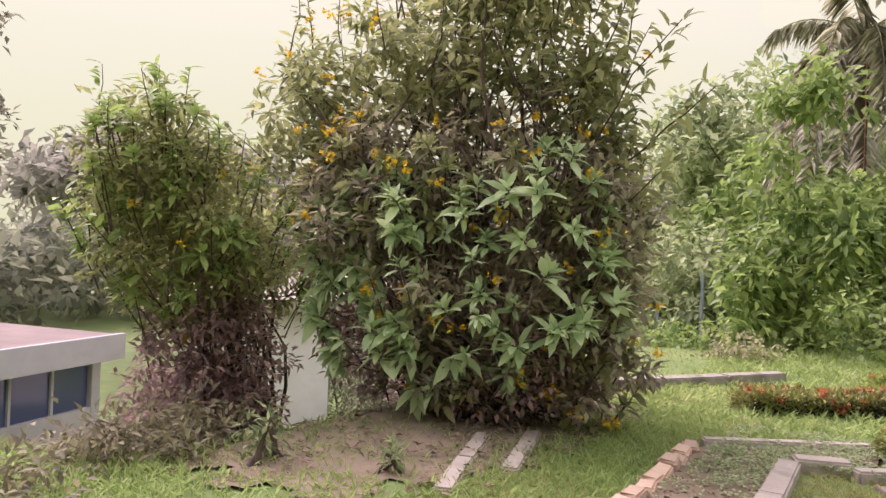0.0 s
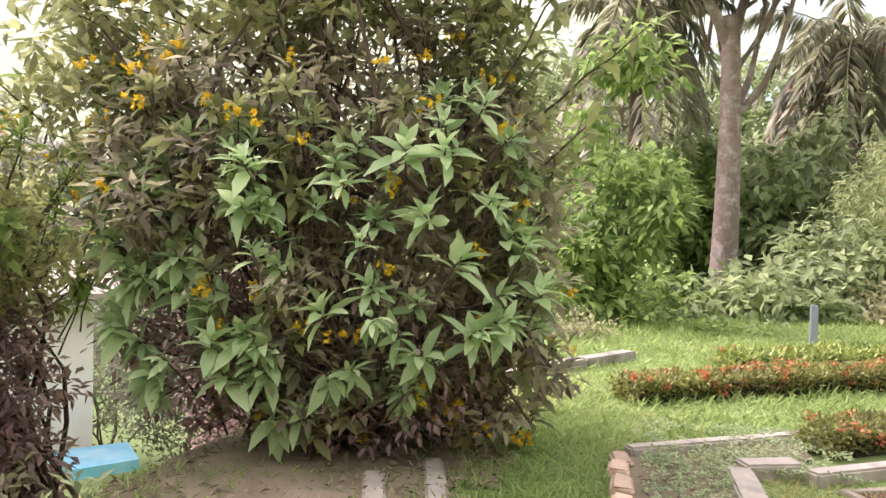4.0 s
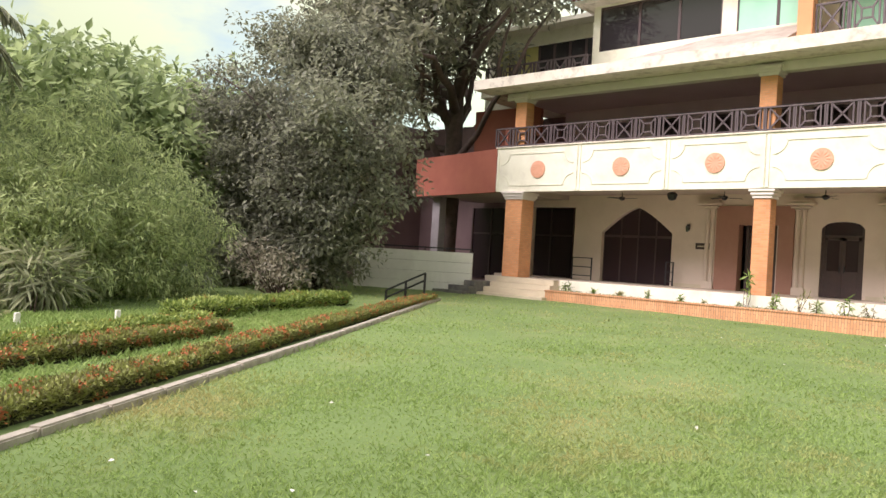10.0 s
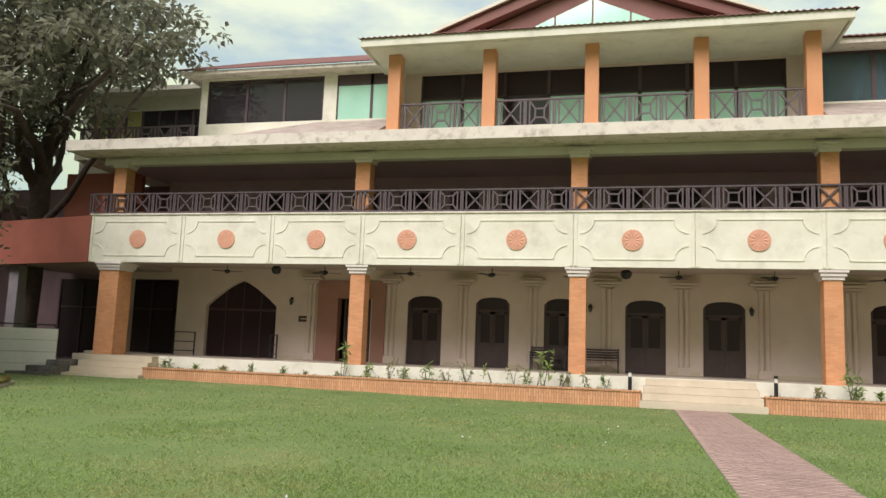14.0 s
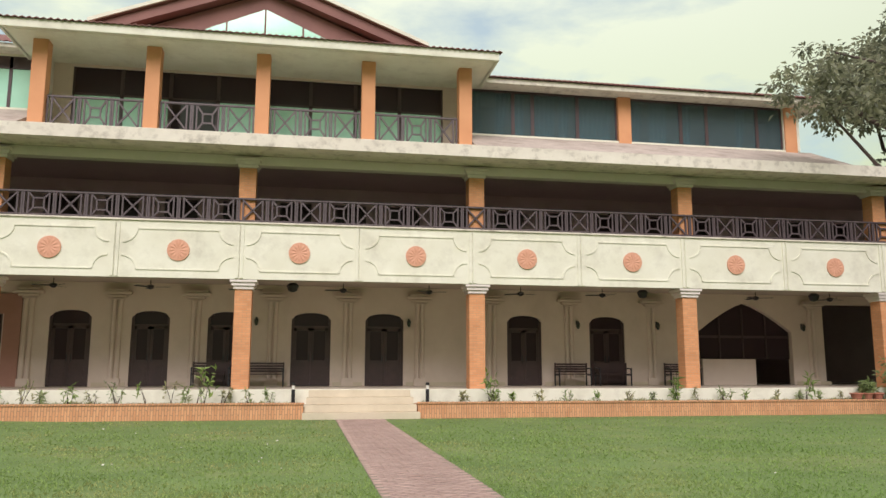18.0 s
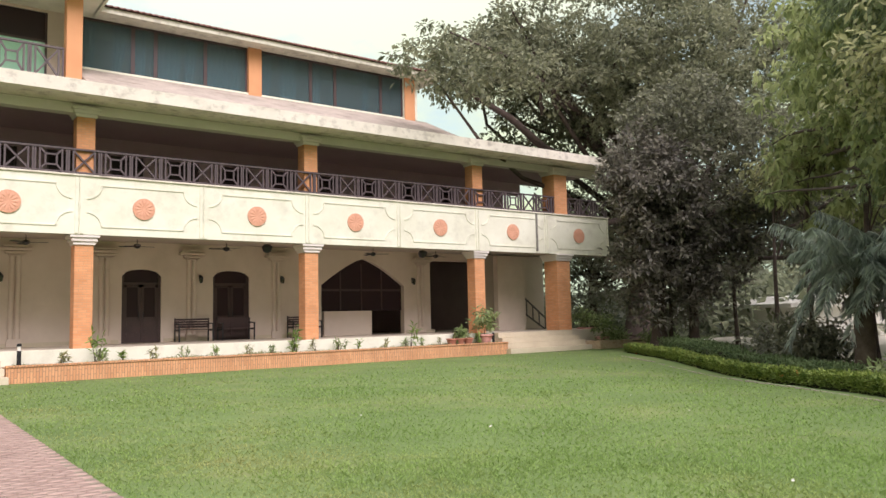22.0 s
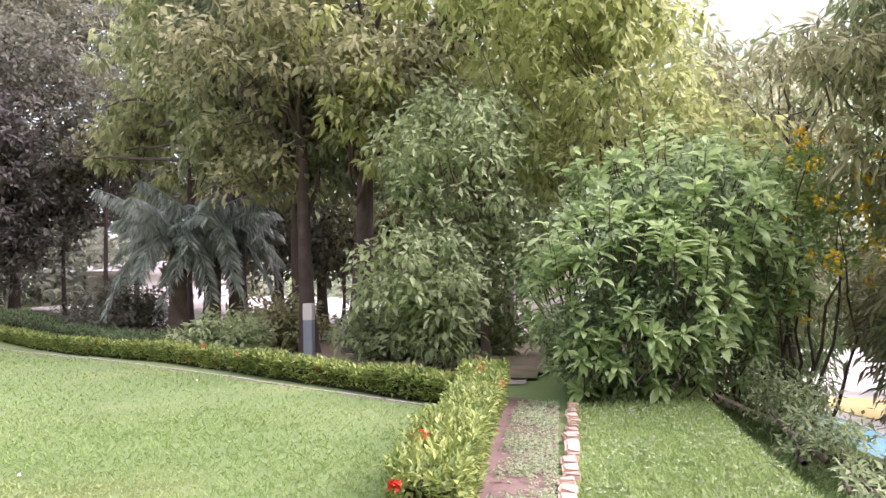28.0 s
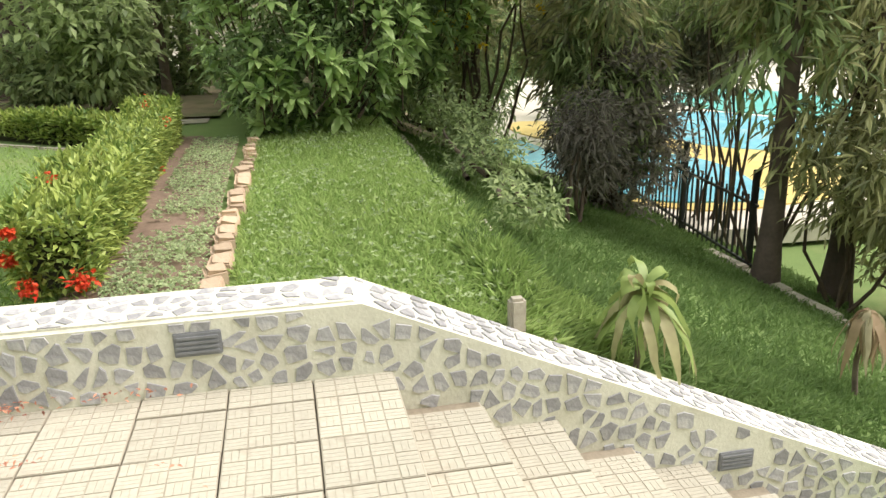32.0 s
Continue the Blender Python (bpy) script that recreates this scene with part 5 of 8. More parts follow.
# ---- hedges ----
def hedge(name, label, line, w, h, per_m, size, leaf, flower, flowers_per_m, seed, ragged=0.06, taper=1.0):
    rng = np.random.default_rng(seed)
    line = np.array(line, float)
    seg = np.linalg.norm(np.diff(line, axis=0), axis=1)
    total = seg.sum()
    cum = np.r_[0, np.cumsum(seg)]

    def place(s):
        k = np.clip(np.searchsorted(cum, s, side="right") - 1, 0, len(seg) - 1)
        t = unit(line[k + 1] - line[k])
        return line[k] + t * (s - cum[k])[:, None], t

    def surf(n, inset=0.0):
        s = rng.random(n) * total
        p, t = place(s)
        side = np.stack([-t[:, 1], t[:, 0]], 1)
        u = rng.random(n) * (2 * h + w)
        lump = 1 + ragged * 2.2 * np.sin(s * 2.9 + seed) * np.sin(s * 1.13) + rng.normal(size=n) * ragged
        q = np.where(u < h, -w / 2, np.where(u < h + w, u - h - w / 2, w / 2))
        zz = np.where(u < h, u, np.where(u < h + w, h, u - h - w))
        nrm2 = np.where(u < h, -1.0, np.where(u < h + w, 0.0, 1.0))
        ends = rng.random(n) < 0.3 / max(total, 1)
        xy = p + side * (q * lump * (0.85 + 0.15 * zz / h))[:, None]
        z = ground_z(xy[:, 0], xy[:, 1]) + 0.04 + (zz * lump * 0.96) - inset
        out = np.concatenate([side * nrm2[:, None], np.where(np.abs(nrm2) < 0.5, 1.0, 0.45)[:, None]], 1)
        return np.concatenate([xy, z[:, None]], 1), out

    t = thing(name, label, "hedge", "clipped hedges")
    n = int(per_m * total)
    at, out = surf(n)
    ne = int(per_m * w * h / (2 * h + w))
    for e, sg in ((line[0], -1.0), (line[-1], 1.0)):
        d = unit((line[1] - line[0] if sg < 0 else line[-1] - line[-2])[None])[0]
        sd = np.array([-d[1], d[0]])
        q, zz = rng.uniform(-w / 2, w / 2, ne), rng.uniform(0.02, h, ne)
        xy = e + sd * q[:, None] + d * sg * (0.03 + 0.05 * rng.random((ne, 1)))
        at = np.concatenate([at, np.concatenate([xy, (ground_z(xy[:, 0], xy[:, 1]) + zz)[:, None]], 1)])
        out = np.concatenate([out, np.tile([*(d * sg), 0.3], (ne, 1))])
    n = len(at)
    at = at - unit(out) * (rng.random((n, 1)) ** 2 * 0.12)
    way = unit(out) + rng.normal(size=(n, 3)) * 0.65 + [0, 0, 0.35]
    v, f = leaf_arrays(rng, at, way, size * (0.6 + 0.8 * rng.random(n)), size * 0.42 * (0.7 + 0.6 * rng.random(n)), fold=0.3)
    part("foliage", raw_mesh("foliage", v, f), leaf, t)
    # solid core in place of twigs, near-black for the shade inside the hedge
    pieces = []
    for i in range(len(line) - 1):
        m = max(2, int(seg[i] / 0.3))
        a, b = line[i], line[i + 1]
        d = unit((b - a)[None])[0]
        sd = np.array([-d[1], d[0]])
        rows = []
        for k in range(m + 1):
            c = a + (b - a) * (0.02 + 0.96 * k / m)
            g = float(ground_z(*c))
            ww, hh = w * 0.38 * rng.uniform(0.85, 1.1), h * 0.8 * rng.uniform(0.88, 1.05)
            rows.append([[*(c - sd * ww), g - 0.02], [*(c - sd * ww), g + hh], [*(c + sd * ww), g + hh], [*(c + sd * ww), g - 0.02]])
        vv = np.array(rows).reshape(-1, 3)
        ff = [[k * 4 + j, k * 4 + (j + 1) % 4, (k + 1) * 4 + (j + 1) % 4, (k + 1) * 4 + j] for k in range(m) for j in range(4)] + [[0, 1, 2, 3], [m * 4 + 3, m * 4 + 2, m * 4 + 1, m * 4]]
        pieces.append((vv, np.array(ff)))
    part("shade_core", raw_mesh("shade_core", *join_arrays(pieces)), M_CORE, t)
    nf = int(flowers_per_m * total)
    if nf:
        c, o = surf(nf)
        c = c + unit(o) * 0.02
        k = 16
        at = np.repeat(c, k, 0) + rng.normal(size=(nf * k, 3)) * 0.022
        v, f = leaf_arrays(rng, at, rng.normal(size=(nf * k, 3)) + [0, 0, 0.6], 0.03, 0.026)
        part("blossom", raw_mesh("blossom", v, f), flower, t)["kind"] = "stuff"
    return t


hedge("hedge", "clipped yellow-green hedge with a few red flowers", [(6.05, 1.77), (10.8, 1.87)], 0.42, 0.42, 3600, 0.062, M_HEDGE_R, M_RED, 1.6, 11)
hedge("hedge", "long low yellow-green hedge along the lawn edge", [(10.72, 2.25), (16.3, 10.05), (24.2, 21.5)], 0.30, 0.27, 1700, 0.085, M_HEDGE_R, M_RED, 1.0, 12)
hedge("hedge", "dark green clipped hedge beyond the lawn hedge", [(17.5, 9.8), (25.5, 20.5)], 0.9, 0.42, 700, 0.10, leafy("dark_hedge_leaves", (0.025, 0.055, 0.012), (0.07, 0.12, 0.03), 0.5, 0.2), M_RED, 0.0, 13)

hedge("hedge", "low bronze-green hedge with orange flowers beside the kerb", [(-5.75, 2.45), on_line((-5.75, 2.45), E1, 9), on_line((-5.75, 2.45), (-0.535, 0.845), 19.5)], 0.36, 0.16, 2600, 0.052, M_HEDGE_L, M_ORANGEFL, 17, 14)
hedge("hedge", "bronze-green hedge row with red-orange flowers in the grass", [(-7.0, 1.15), (-8.0, 2.75), (-9.3, 5.0), (-11.2, 8.5)], 0.42, 0.17, 2300, 0.06, M_HEDGE_L, M_ORANGEFL, 24, 15)
hedge("hedge", "green hedge row behind the flowering row", [(-8.9, 2.2), (-10.7, 5.6), (-12.6, 9.0)], 0.5, 0.16, 1300, 0.075, M_HEDGE_R, M_ORANGEFL, 3, 16)
hedge("hedge", "clipped green hedge near the ramp wall", [(-13.2, 8.8), (-15.6, 14.8)], 0.6, 0.28, 1200, 0.09, M_HEDGE_R, M_ORANGEFL, 4, 17)


# red flower heads on the near end of the hedge
for k, (x, y, z, r) in enumerate([(5.93, 1.62, 0.12, 0.075), (5.93, 1.86, 0.10, 0.055), (6.0, 1.96, 0.24, 0.045), (5.96, 1.92, 0.38, 0.03)]):
    rr = np.random.default_rng(900 + k)
    o = part("red_flower_head", raw_mesh("red_flower_head", *leaf_arrays(rr, np.array([x, y, z]) + in_ball(rr, 60, 0.5) * r, rr.normal(size=(60, 3)) + [-0.5, 0, 0.3], 0.035, 0.028)), M_RED)
    tagged(o, "round head of bright red flowers on the hedge end", "flower", "red flower heads")


# ---- platform, steps and mosaic wall ----
platform = thing("platform", "garden landing of cream cement tiles at the head of the steps", "platform", at=(0, 0, -0.035))
PX0, PX1, PYE, PY1 = -1.25, 4.9, 0.19, 1.80
RISE = 0.165
part("platform_base", boxes((PX0, PX1 + 0.05, PYE + 0.01, PY1, -1.2, -0.026)), M_GROOVE, platform)
for i in range(6):
    z = -RISE * i
    part("step_base", boxes((PX0, PX1 + 0.05, PYE - 0.36 * (i + 1) + 0.012, PYE - 0.36 * i + 0.012, -1.6, z - RISE - 0.026)), M_GROOVE, platform)


def tile_mesh(w, d, seed):
    """A cement tile with four by four raised squares, each with fine ribs, over a grimy ground."""
    bm = boxes((0.003, w - 0.003, 0.003, d - 0.003, -0.025, -0.005))
    for f in bm.faces:
        f.material_index = 1
    n, ribs = 4, 3
    for i in range(n):
        for j in range(n):
            a, b = 0.004 + (w - 0.008) * i / n + 0.0025, 0.004 + (w - 0.008) * (i + 1) / n - 0.0025
            c, e = 0.004 + (d - 0.008) * j / n + 0.0025, 0.004 + (d - 0.008) * (j + 1) / n - 0.0025
            for k in range(ribs):
                u, v = k / ribs, (k + 1) / ribs
                if (i + j) % 2:
                    box(bm, a + (b - a) * u, a + (b - a) * v - 0.0016, c, e, -0.006, -0.0024)
                else:
                    box(bm, a, b, c + (e - c) * u, c + (e - c) * v - 0.0016, -0.006, -0.0024)
    me = bpy.data.meshes.new("tile")
    bm.to_mesh(me)
    bm.free()
    me.materials.append(M_TILE)
    me.materials.append(M_TILEGRIME)
    return me


TW, TD = 0.30, 0.33
tmesh = tile_mesh(TW, TD, 1)
xs = np.arange(4.71, PX0 - 0.1, -TW)
for ix, x in enumerate(xs):
    for iy in range(5):
        y = PYE + 0.01 + TD * iy
        if y + TD > PY1 + 0.2:
            continue
        o = part("tile", tmesh, M_TILE, platform)
        o.matrix_basis = pose(x, y, random.uniform(-0.003, 0.002), random.uniform(-0.4, 0.4), random.uniform(-0.4, 0.4), random.uniform(-0.3, 0.3)) @ Matrix.Diagonal((1 if x + TW < PX1 else (PX1 - x) / TW, min(1.0, (PY1 - y) / TD), 1, 1))
    for s in range(5):
        o = part("tile", tmesh, M_TILE, platform)
        o.matrix_basis = pose(x + (0.12 if s % 2 else 0.0) - 0.06, PYE - 0.36 * (s + 1) + 0.005, -RISE * (s + 1) + random.uniform(-0.003, 0.003), 0, 0, random.uniform(-0.4, 0.4)) @ Matrix.Diagonal((1 if x + TW + 0.06 < PX1 else (PX1 - x - 0.06) / TW, 0.36 / TD, 1, 1))
for s in range(5):
    part("riser", boxes((PX0, PX1, PYE - 0.36 * s + 0.004, PYE - 0.36 * s + 0.03, -RISE * (s + 1), -RISE * s - 0.03)), M_TILE, platform, "cream step riser")
gr = thing("granite_kerb", "dark polished granite kerb between landing and lawn", "kerb")
for i in range(8):
    x0, x1 = PX0 + (PX1 - PX0) * i / 8, PX0 + (PX1 - PX0) * (i + 1) / 8
    part("granite_slab", boxes((x0 + 0.003, x1 - 0.003, PY1 + 0.004, PY1 + 0.15, -0.2, 0.035), bevel=0.006), M_GRANITE, gr)

# mosaic wall: cream mortar body with grey stones
WX0, WX1, WY1 = 4.87, 5.20, 1.80
SL = 0.45


def wall_top(y):
    return 0.285 if y > 0.33 else 0.285 - SL * (0.33 - y)


mosaic = thing("mosaic_wall", "low cream garden wall set with grey crazy stones", "wall")
body = bmesh.new()
prism(body, [(WY1, -0.3), (WY1, 0.285), (0.33, 0.285), (-2.9, wall_top(-2.9)), (-2.9, -2.4)], WX0, WX1, axis="x")
bmesh.ops.bevel(body, geom=[e for e in body.edges if all(v.co.z > -0.29 and v.co.y > -2.85 for v in e.verts)], offset=0.018, segments=3, affect="EDGES")
part("wall_body", tidy(body), M_LIME, mosaic, smooth=False)


def crazy(u0, u1, v0, v1, cell, seed, planes, clear=None):
    """Irregular stones over a rectangle, as shrunken cells round jittered seeds, cut off at the given edges (point, outward)."""
    rng = np.random.default_rng(seed)
    nu, nv = max(1, round((u1 - u0) / cell)), max(1, round((v1 - v0) / cell))
    pts = np.array([[u0 + (i + 0.5 + rng.uniform(-0.4, 0.4) + 0.25 * (j % 2)) * (u1 - u0) / nu, v0 + (j + 0.5 + rng.uniform(-0.36, 0.36)) * (v1 - v0) / nv] for i in range(-1, nu + 1) for j in range(-1, nv + 1)])
    for p in pts:
        if any((p - q) @ np.array(o) > 0 for q, o in planes) or (clear and not clear(p)) or rng.random() < 0.04:
            continue
        poly = [p + np.array(c) * cell * 1.2 for c in ((-1, -1), (1, -1), (1, 1), (-1, 1))]
        cuts = []
        for q in pts[np.argsort(((pts - p) ** 2).sum(1))[1:14]]:
            nn = (q - p) / np.linalg.norm(q - p)
            cuts.append(((p + q) / 2 - nn * cell * rng.uniform(0.08, 0.19), unit((nn + rng.normal(size=2) * 0.22)[None])[0]))
        for mid, nn in cuts + [(np.array(q), np.array(o)) for q, o in planes]:
            out = []
            for a, b in zip(poly, poly[1:] + poly[:1]):
                da, db = (a - mid) @ nn, (b - mid) @ nn
                if da <= 0:
                    out.append(a)
                if da * db < 0:
                    out.append(a + (b - a) * da / (da - db))
            poly = out
            if len(poly) < 3:
                break
        if len(poly) < 3:
            continue
        poly = [a for a, b in zip(poly, poly[1:] + poly[:1]) if np.linalg.norm(a - b) > 0.005]
        if len(poly) >= 3 and max(np.linalg.norm(a - p) for a in poly) > 0.018:
            yield p, poly, rng


def stones(place, cells):
    for p, poly, rng in cells:
        bm = bmesh.new()
        h = rng.uniform(0.002, 0.006)
        lo = [bm.verts.new((*(a - p), -0.004)) for a in poly]
        hi = [bm.verts.new((*((a - p) * 0.93), h)) for a in poly]
        bm.faces.new(hi)
        for i in range(len(poly)):
            j = (i + 1) % len(poly)
            bm.faces.new((lo[i], lo[j], hi[j], hi[i]))
        o = part("stone", tidy(bm), M_STONE, mosaic)
        o.matrix_basis = place(p)


def vent_clear(p):
    return not (0.83 < p[0] < 1.07 and 0.105 < p[1] < 0.245) and not (-1.56 < p[0] < -1.3 and -0.80 < p[1] < -0.62)


face = Matrix(((0, 0, -1, 0), (1, 0, 0, 0), (0, 1, 0, 0), (0, 0, 0, 1)))
stones(lambda p: Matrix.Translation((WX0 - 0.001, p[0], p[1])) @ face,
       crazy(0.33, 1.80, -0.04, 0.285, 0.09, 3, [((1.775, 0), (1, 0)), ((0.33, 0), (-1, 0)), ((0, 0.262), (0, 1)), ((0, -0.035), (0, -1))], vent_clear))
up = np.array([-SL, 1.0]) / math.hypot(1, SL)
stones(lambda p: Matrix.Translation((WX0 - 0.001, p[0], p[1])) @ face,
       crazy(-2.6, 0.33, -1.75, 0.28, 0.09, 9, [((0.325, 0), (1, 0)), ((-2.6, 0), (-1, 0)), ((0.33, 0.262), up), ((0.17, -0.17), -up)], vent_clear))
edges = [((WX0 + 0.02, 0), (-1, 0)), ((WX1 - 0.02, 0), (1, 0))]
stones(lambda p: Matrix.Translation((p[0], p[1], 0.284)), crazy(WX0, WX1, 0.3, 1.80, 0.085, 4, edges + [((0, 1.775), (0, 1)), ((0, 0.34), (0, -1))]))
tilt = math.atan(SL)
stones(lambda p: Matrix.Translation((p[0], 0.33 + p[1] * math.cos(tilt), 0.284 + p[1] * math.sin(tilt))) @ Matrix.Rotation(tilt, 4, "X"),
       crazy(WX0, WX1, -3.3, 0.0, 0.085, 8, edges + [((0, -0.02), (0, 1)), ((0, -3.2), (0, -1))]))
# slotted vents in the wall face, without any lamp
for y, z in ((0.955, 0.175), (-1.43, -0.71)):
    v = part("vent", boxes((WX0 - 0.012, WX0 + 0.02, y - 0.09, y + 0.09, z - 0.05, z + 0.05), bevel=0.004), M_VENT, mosaic, "grey slotted wall vent")
    for k in range(4):
        part("slat", boxes((WX0 - 0.018, WX0 - 0.010, y - 0.078, y + 0.078, z - 0.036 + 0.02 * k, z - 0.026 + 0.02 * k)), M_VENT, v)

# drifts of dry leaves on the landing
rng0 = np.random.default_rng(77)
for cx, cy, n, s in ((4.83, 1.65, 40, 0.07), (4.84, 1.22, 30, 0.06), (4.22, 1.68, 34, 0.05), (4.72, 1.72, 14, 0.03), (4.42, 1.55, 22, 0.03), (4.1, 1.0, 3, 0.03), (4.3, 1.0, 4, 0.02)):
    at = np.stack([np.clip(cx + rng0.normal(size=n) * s * 0.5, 0, 4.86), np.clip(cy + rng0.normal(size=n) * s * 1.6, 0.2, 1.78), 0.004 + rng0.random(n) * 0.012], 1)
    way = rng0.normal(size=(n, 3)) * [1, 1, 0.15]
    o = part("dry_leaves", raw_mesh("dry_leaves", *leaf_arrays(rng0, at, way, 0.026, 0.011)), M_DRYLEAF)
    tagged(o, "small drift of dry brown leaves on the tiles", "leaves", kind="stuff")

# drain grate in the lawn
grate = thing("drain_grate", "rusty iron drain grate in a concrete rim sunk in the lawn", "grate")
part("rim", boxes((0, 0.35, -0.06, 0.0, 0, 0.05), (0, 0.35, 0.35, 0.41, 0, 0.05), (-0.06, 0, -0.06, 0.41, 0, 0.05), (0.35, 0.41, -0.06, 0.41, 0, 0.05), bevel=0.006), M_GROOVE, grate)
M_RUST = surface("rusty_iron", (0.10, 0.05, 0.03), (0.22, 0.11, 0.065), 6, 0.85, 0.4)
for k in range(9):
    part("grate_bar", boxes((0.008 + 0.038 * k, 0.03 + 0.038 * k, 0.003, 0.347, 0.01, 0.042)), M_RUST, grate)
part("pit", boxes((0, 0.35, 0, 0.35, -0.1, 0.004)), M_METAL, grate)
grate.matrix_basis = pose(-4.56, 2.61, -0.02, 0, 0, 115)

# ---- paved path to the building ----
path = thing("paved_path", "pinkish paved path across the lawn to the steps", "path", kind="structure")
PA0, PA1 = 1.17, 2.57
part("path_bed", boxes((PA0, PA1, 1.96, 24.42, -0.1, 0.012)), M_GROOVE, path)


# ---- grass ----
def allowed(x, y):
    out = (x - K0[0]) * N1[0] + (y - K0[1]) * N1[1]
    right = (x - 10.5) * 0.836 - (y - 2.4) * 0.548
    ok = ~((x > PX0 - 0.1) & (x < np.where(y < -0.3, 5.235, 5.22)) & (y < PY1 + 0.16))
    ok &= ~((x > PA0 - 0.02) & (x < PA1 + 0.02) & (y > 1.9))
    ok &= ~((x > 5.1) & (x < 11) & (y > 0.9) & (y < 1.6))
    ok &= ~((x < -2.2) & (x > -5.2) & (y > 1.1) & (y < 1.95))
    ok &= (y < 24.4) & (right < 0.0) | (y < 0.9) & (x > 5.02)
    ok &= ~((np.abs(out) < 0.1) & (y > 2.2))
    ok &= ~((np.abs(out - 0.55) < 0.45) & (y > 2.2))
    ok &= ~((x < -2.6 + 0.3 * np.sin(4 * y)) & (x > -6.5) & (y < 0.12 + 0.08 * np.sin(5 * x)) & (y > -2.2) & (np.sin(x * 37.1 + y * 91.7) < np.where(y < -0.25, 0.8, 0.45)))
    return ok


def turf(name, label, n, r0, r1, length, width, mat, seed, box_=None, cond=None):
    rng = np.random.default_rng(seed)
    if box_:
        x = rng.uniform(box_[0], box_[1], n)
        y = rng.uniform(box_[2], box_[3], n)
    else:
        r = np.sqrt(rng.uniform(r0 * r0, r1 * r1, n))
        a = rng.uniform(-0.35, math.pi + 0.35, n)
        # rings of finer and coarser blades run into one another
        thin = np.clip((r1 - r) / (0.45 * r1), 0, 1) * np.clip((r - r0) / (0.6 * r0 + 0.01), 0, 1)
        near = rng.random(n) < thin
        r, a = r[near], a[near]
        x, y = 1.0 + r * np.cos(a), 1.5 + r * np.sin(a)
    keep = allowed(x, y)
    if cond is not None:
        keep &= cond(x, y)
    x, y = x[keep], y[keep]
    m = len(x)
    tone = np.array([noise.noise((a * 0.5, b * 0.5, 0.0)) for a, b in zip(x[:: 1], y[:: 1])]) if m < 400000 else np.zeros(m)
    at = np.stack([x, y, ground_z(x, y) - 0.005], 1)
    way = rng.normal(size=(m, 3)) * [0.7, 0.7, 0.1] + [0, 0, 1]
    L = length * (0.55 + 0.6 * rng.random(m)) * (1 + 0.55 * tone)
    v, f = leaf_arrays(rng, at, way, L, width * (0.7 + 0.6 * rng.random(m)), fold=0.1, droop=0.25)
    me = raw_mesh(name, v, f)
    o = part(name, me, mat)
    return tagged(o, label, "grass", kind="stuff")


turf("lawn_grass", "short lush green lawn grass", 240000, 0.0, 11, 0.06, 0.0105, M_BLADE, 21)
turf("lawn_grass", "short lush green lawn grass", 190000, 5, 21, 0.06, 0.016, M_BLADE, 22)
turf("lawn_grass", "short lush green lawn grass", 100000, 10.5, 34, 0.06, 0.03, M_BLADE, 23)
turf("long_grass", "longer pale grass between the hedge rows", 45000, 0, 1, 0.15, 0.014, M_BLADE2, 24, (-15, -4.5, 0.2, 14), lambda x, y: ((x - K0[0]) * N1[0] + (y - K0[1]) * N1[1]) > 0.9)
turf("long_grass", "rough grass on the shelf beyond the low wall", 42000, 0, 1, 0.085, 0.011, M_BLADE2, 25, (5.2, 12.0, -0.9, 0.95))
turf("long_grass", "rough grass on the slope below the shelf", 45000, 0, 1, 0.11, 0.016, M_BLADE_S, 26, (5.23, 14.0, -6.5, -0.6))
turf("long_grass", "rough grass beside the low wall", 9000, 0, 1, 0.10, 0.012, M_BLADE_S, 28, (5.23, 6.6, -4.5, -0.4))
turf("long_grass", "rough grass hanging over the edge by the low wall", 5000, 0, 1, 0.13, 0.013, M_BLADE2, 30, (5.23, 6.2, -1.15, -0.42))
turf("long_grass", "thin grass on the slope edge", 9000, 0, 1, 0.11, 0.012, M_BLADE2, 29, (-4.2, -1.36, -4.5, -0.9))
turf("long_grass", "thin grass at the edge by the flowering bush", 9000, 0, 1, 0.10, 0.010, M_BLADE2, 27, (-6.5, -1.5, -1.6, 1.15))


def weeds(name, label, n, box_, size, mat, seed):
    rng = np.random.default_rng(seed)
    x, y = rng.uniform(box_[0], box_[1], n), rng.uniform(box_[2], box_[3], n)
    keep = np.array([noise.noise((a * 1.6, b * 1.6, seed)) for a, b in zip(x, y)]) + 0.9 * (rng.random(n) - 0.5) > -0.08
    x, y = x[keep], y[keep]
    k = 4
    c = np.stack([x, y, ground_z(x, y) + 0.05 + rng.random(len(x)) * 0.03], 1)
    at = np.repeat(c, k, 0)
    way = rng.normal(size=at.shape) * [1, 1, 0.3] + [0, 0, 0.15]
    v, f = leaf_arrays(rng, at, way, size, size * 0.6)
    o = part(name, raw_mesh(name, v, f), mat)
    return tagged(o, label, "weeds", kind="stuff")


weeds("ground_weeds", "creeping small-leaved weeds on the bed", 4600, (5.25, 10.6, 1.05, 1.52), 0.026, M_WEED, 31)
weeds("ground_weeds", "creeping small-leaved weeds on the bed", 1100, (-5.2, -2.2, 1.28, 1.8), 0.03, M_WEED, 32)
weeds("ground_weeds", "creeping weeds round the end of the low hedge", 1500, (-6.1, -5.0, 1.3, 2.6), 0.03, M_WEED, 34)
weeds("ground_weeds", "small broad weeds among the grass", 1300, (5.3, 11.0, -0.7, 0.85), 0.028, M_WEED, 33)


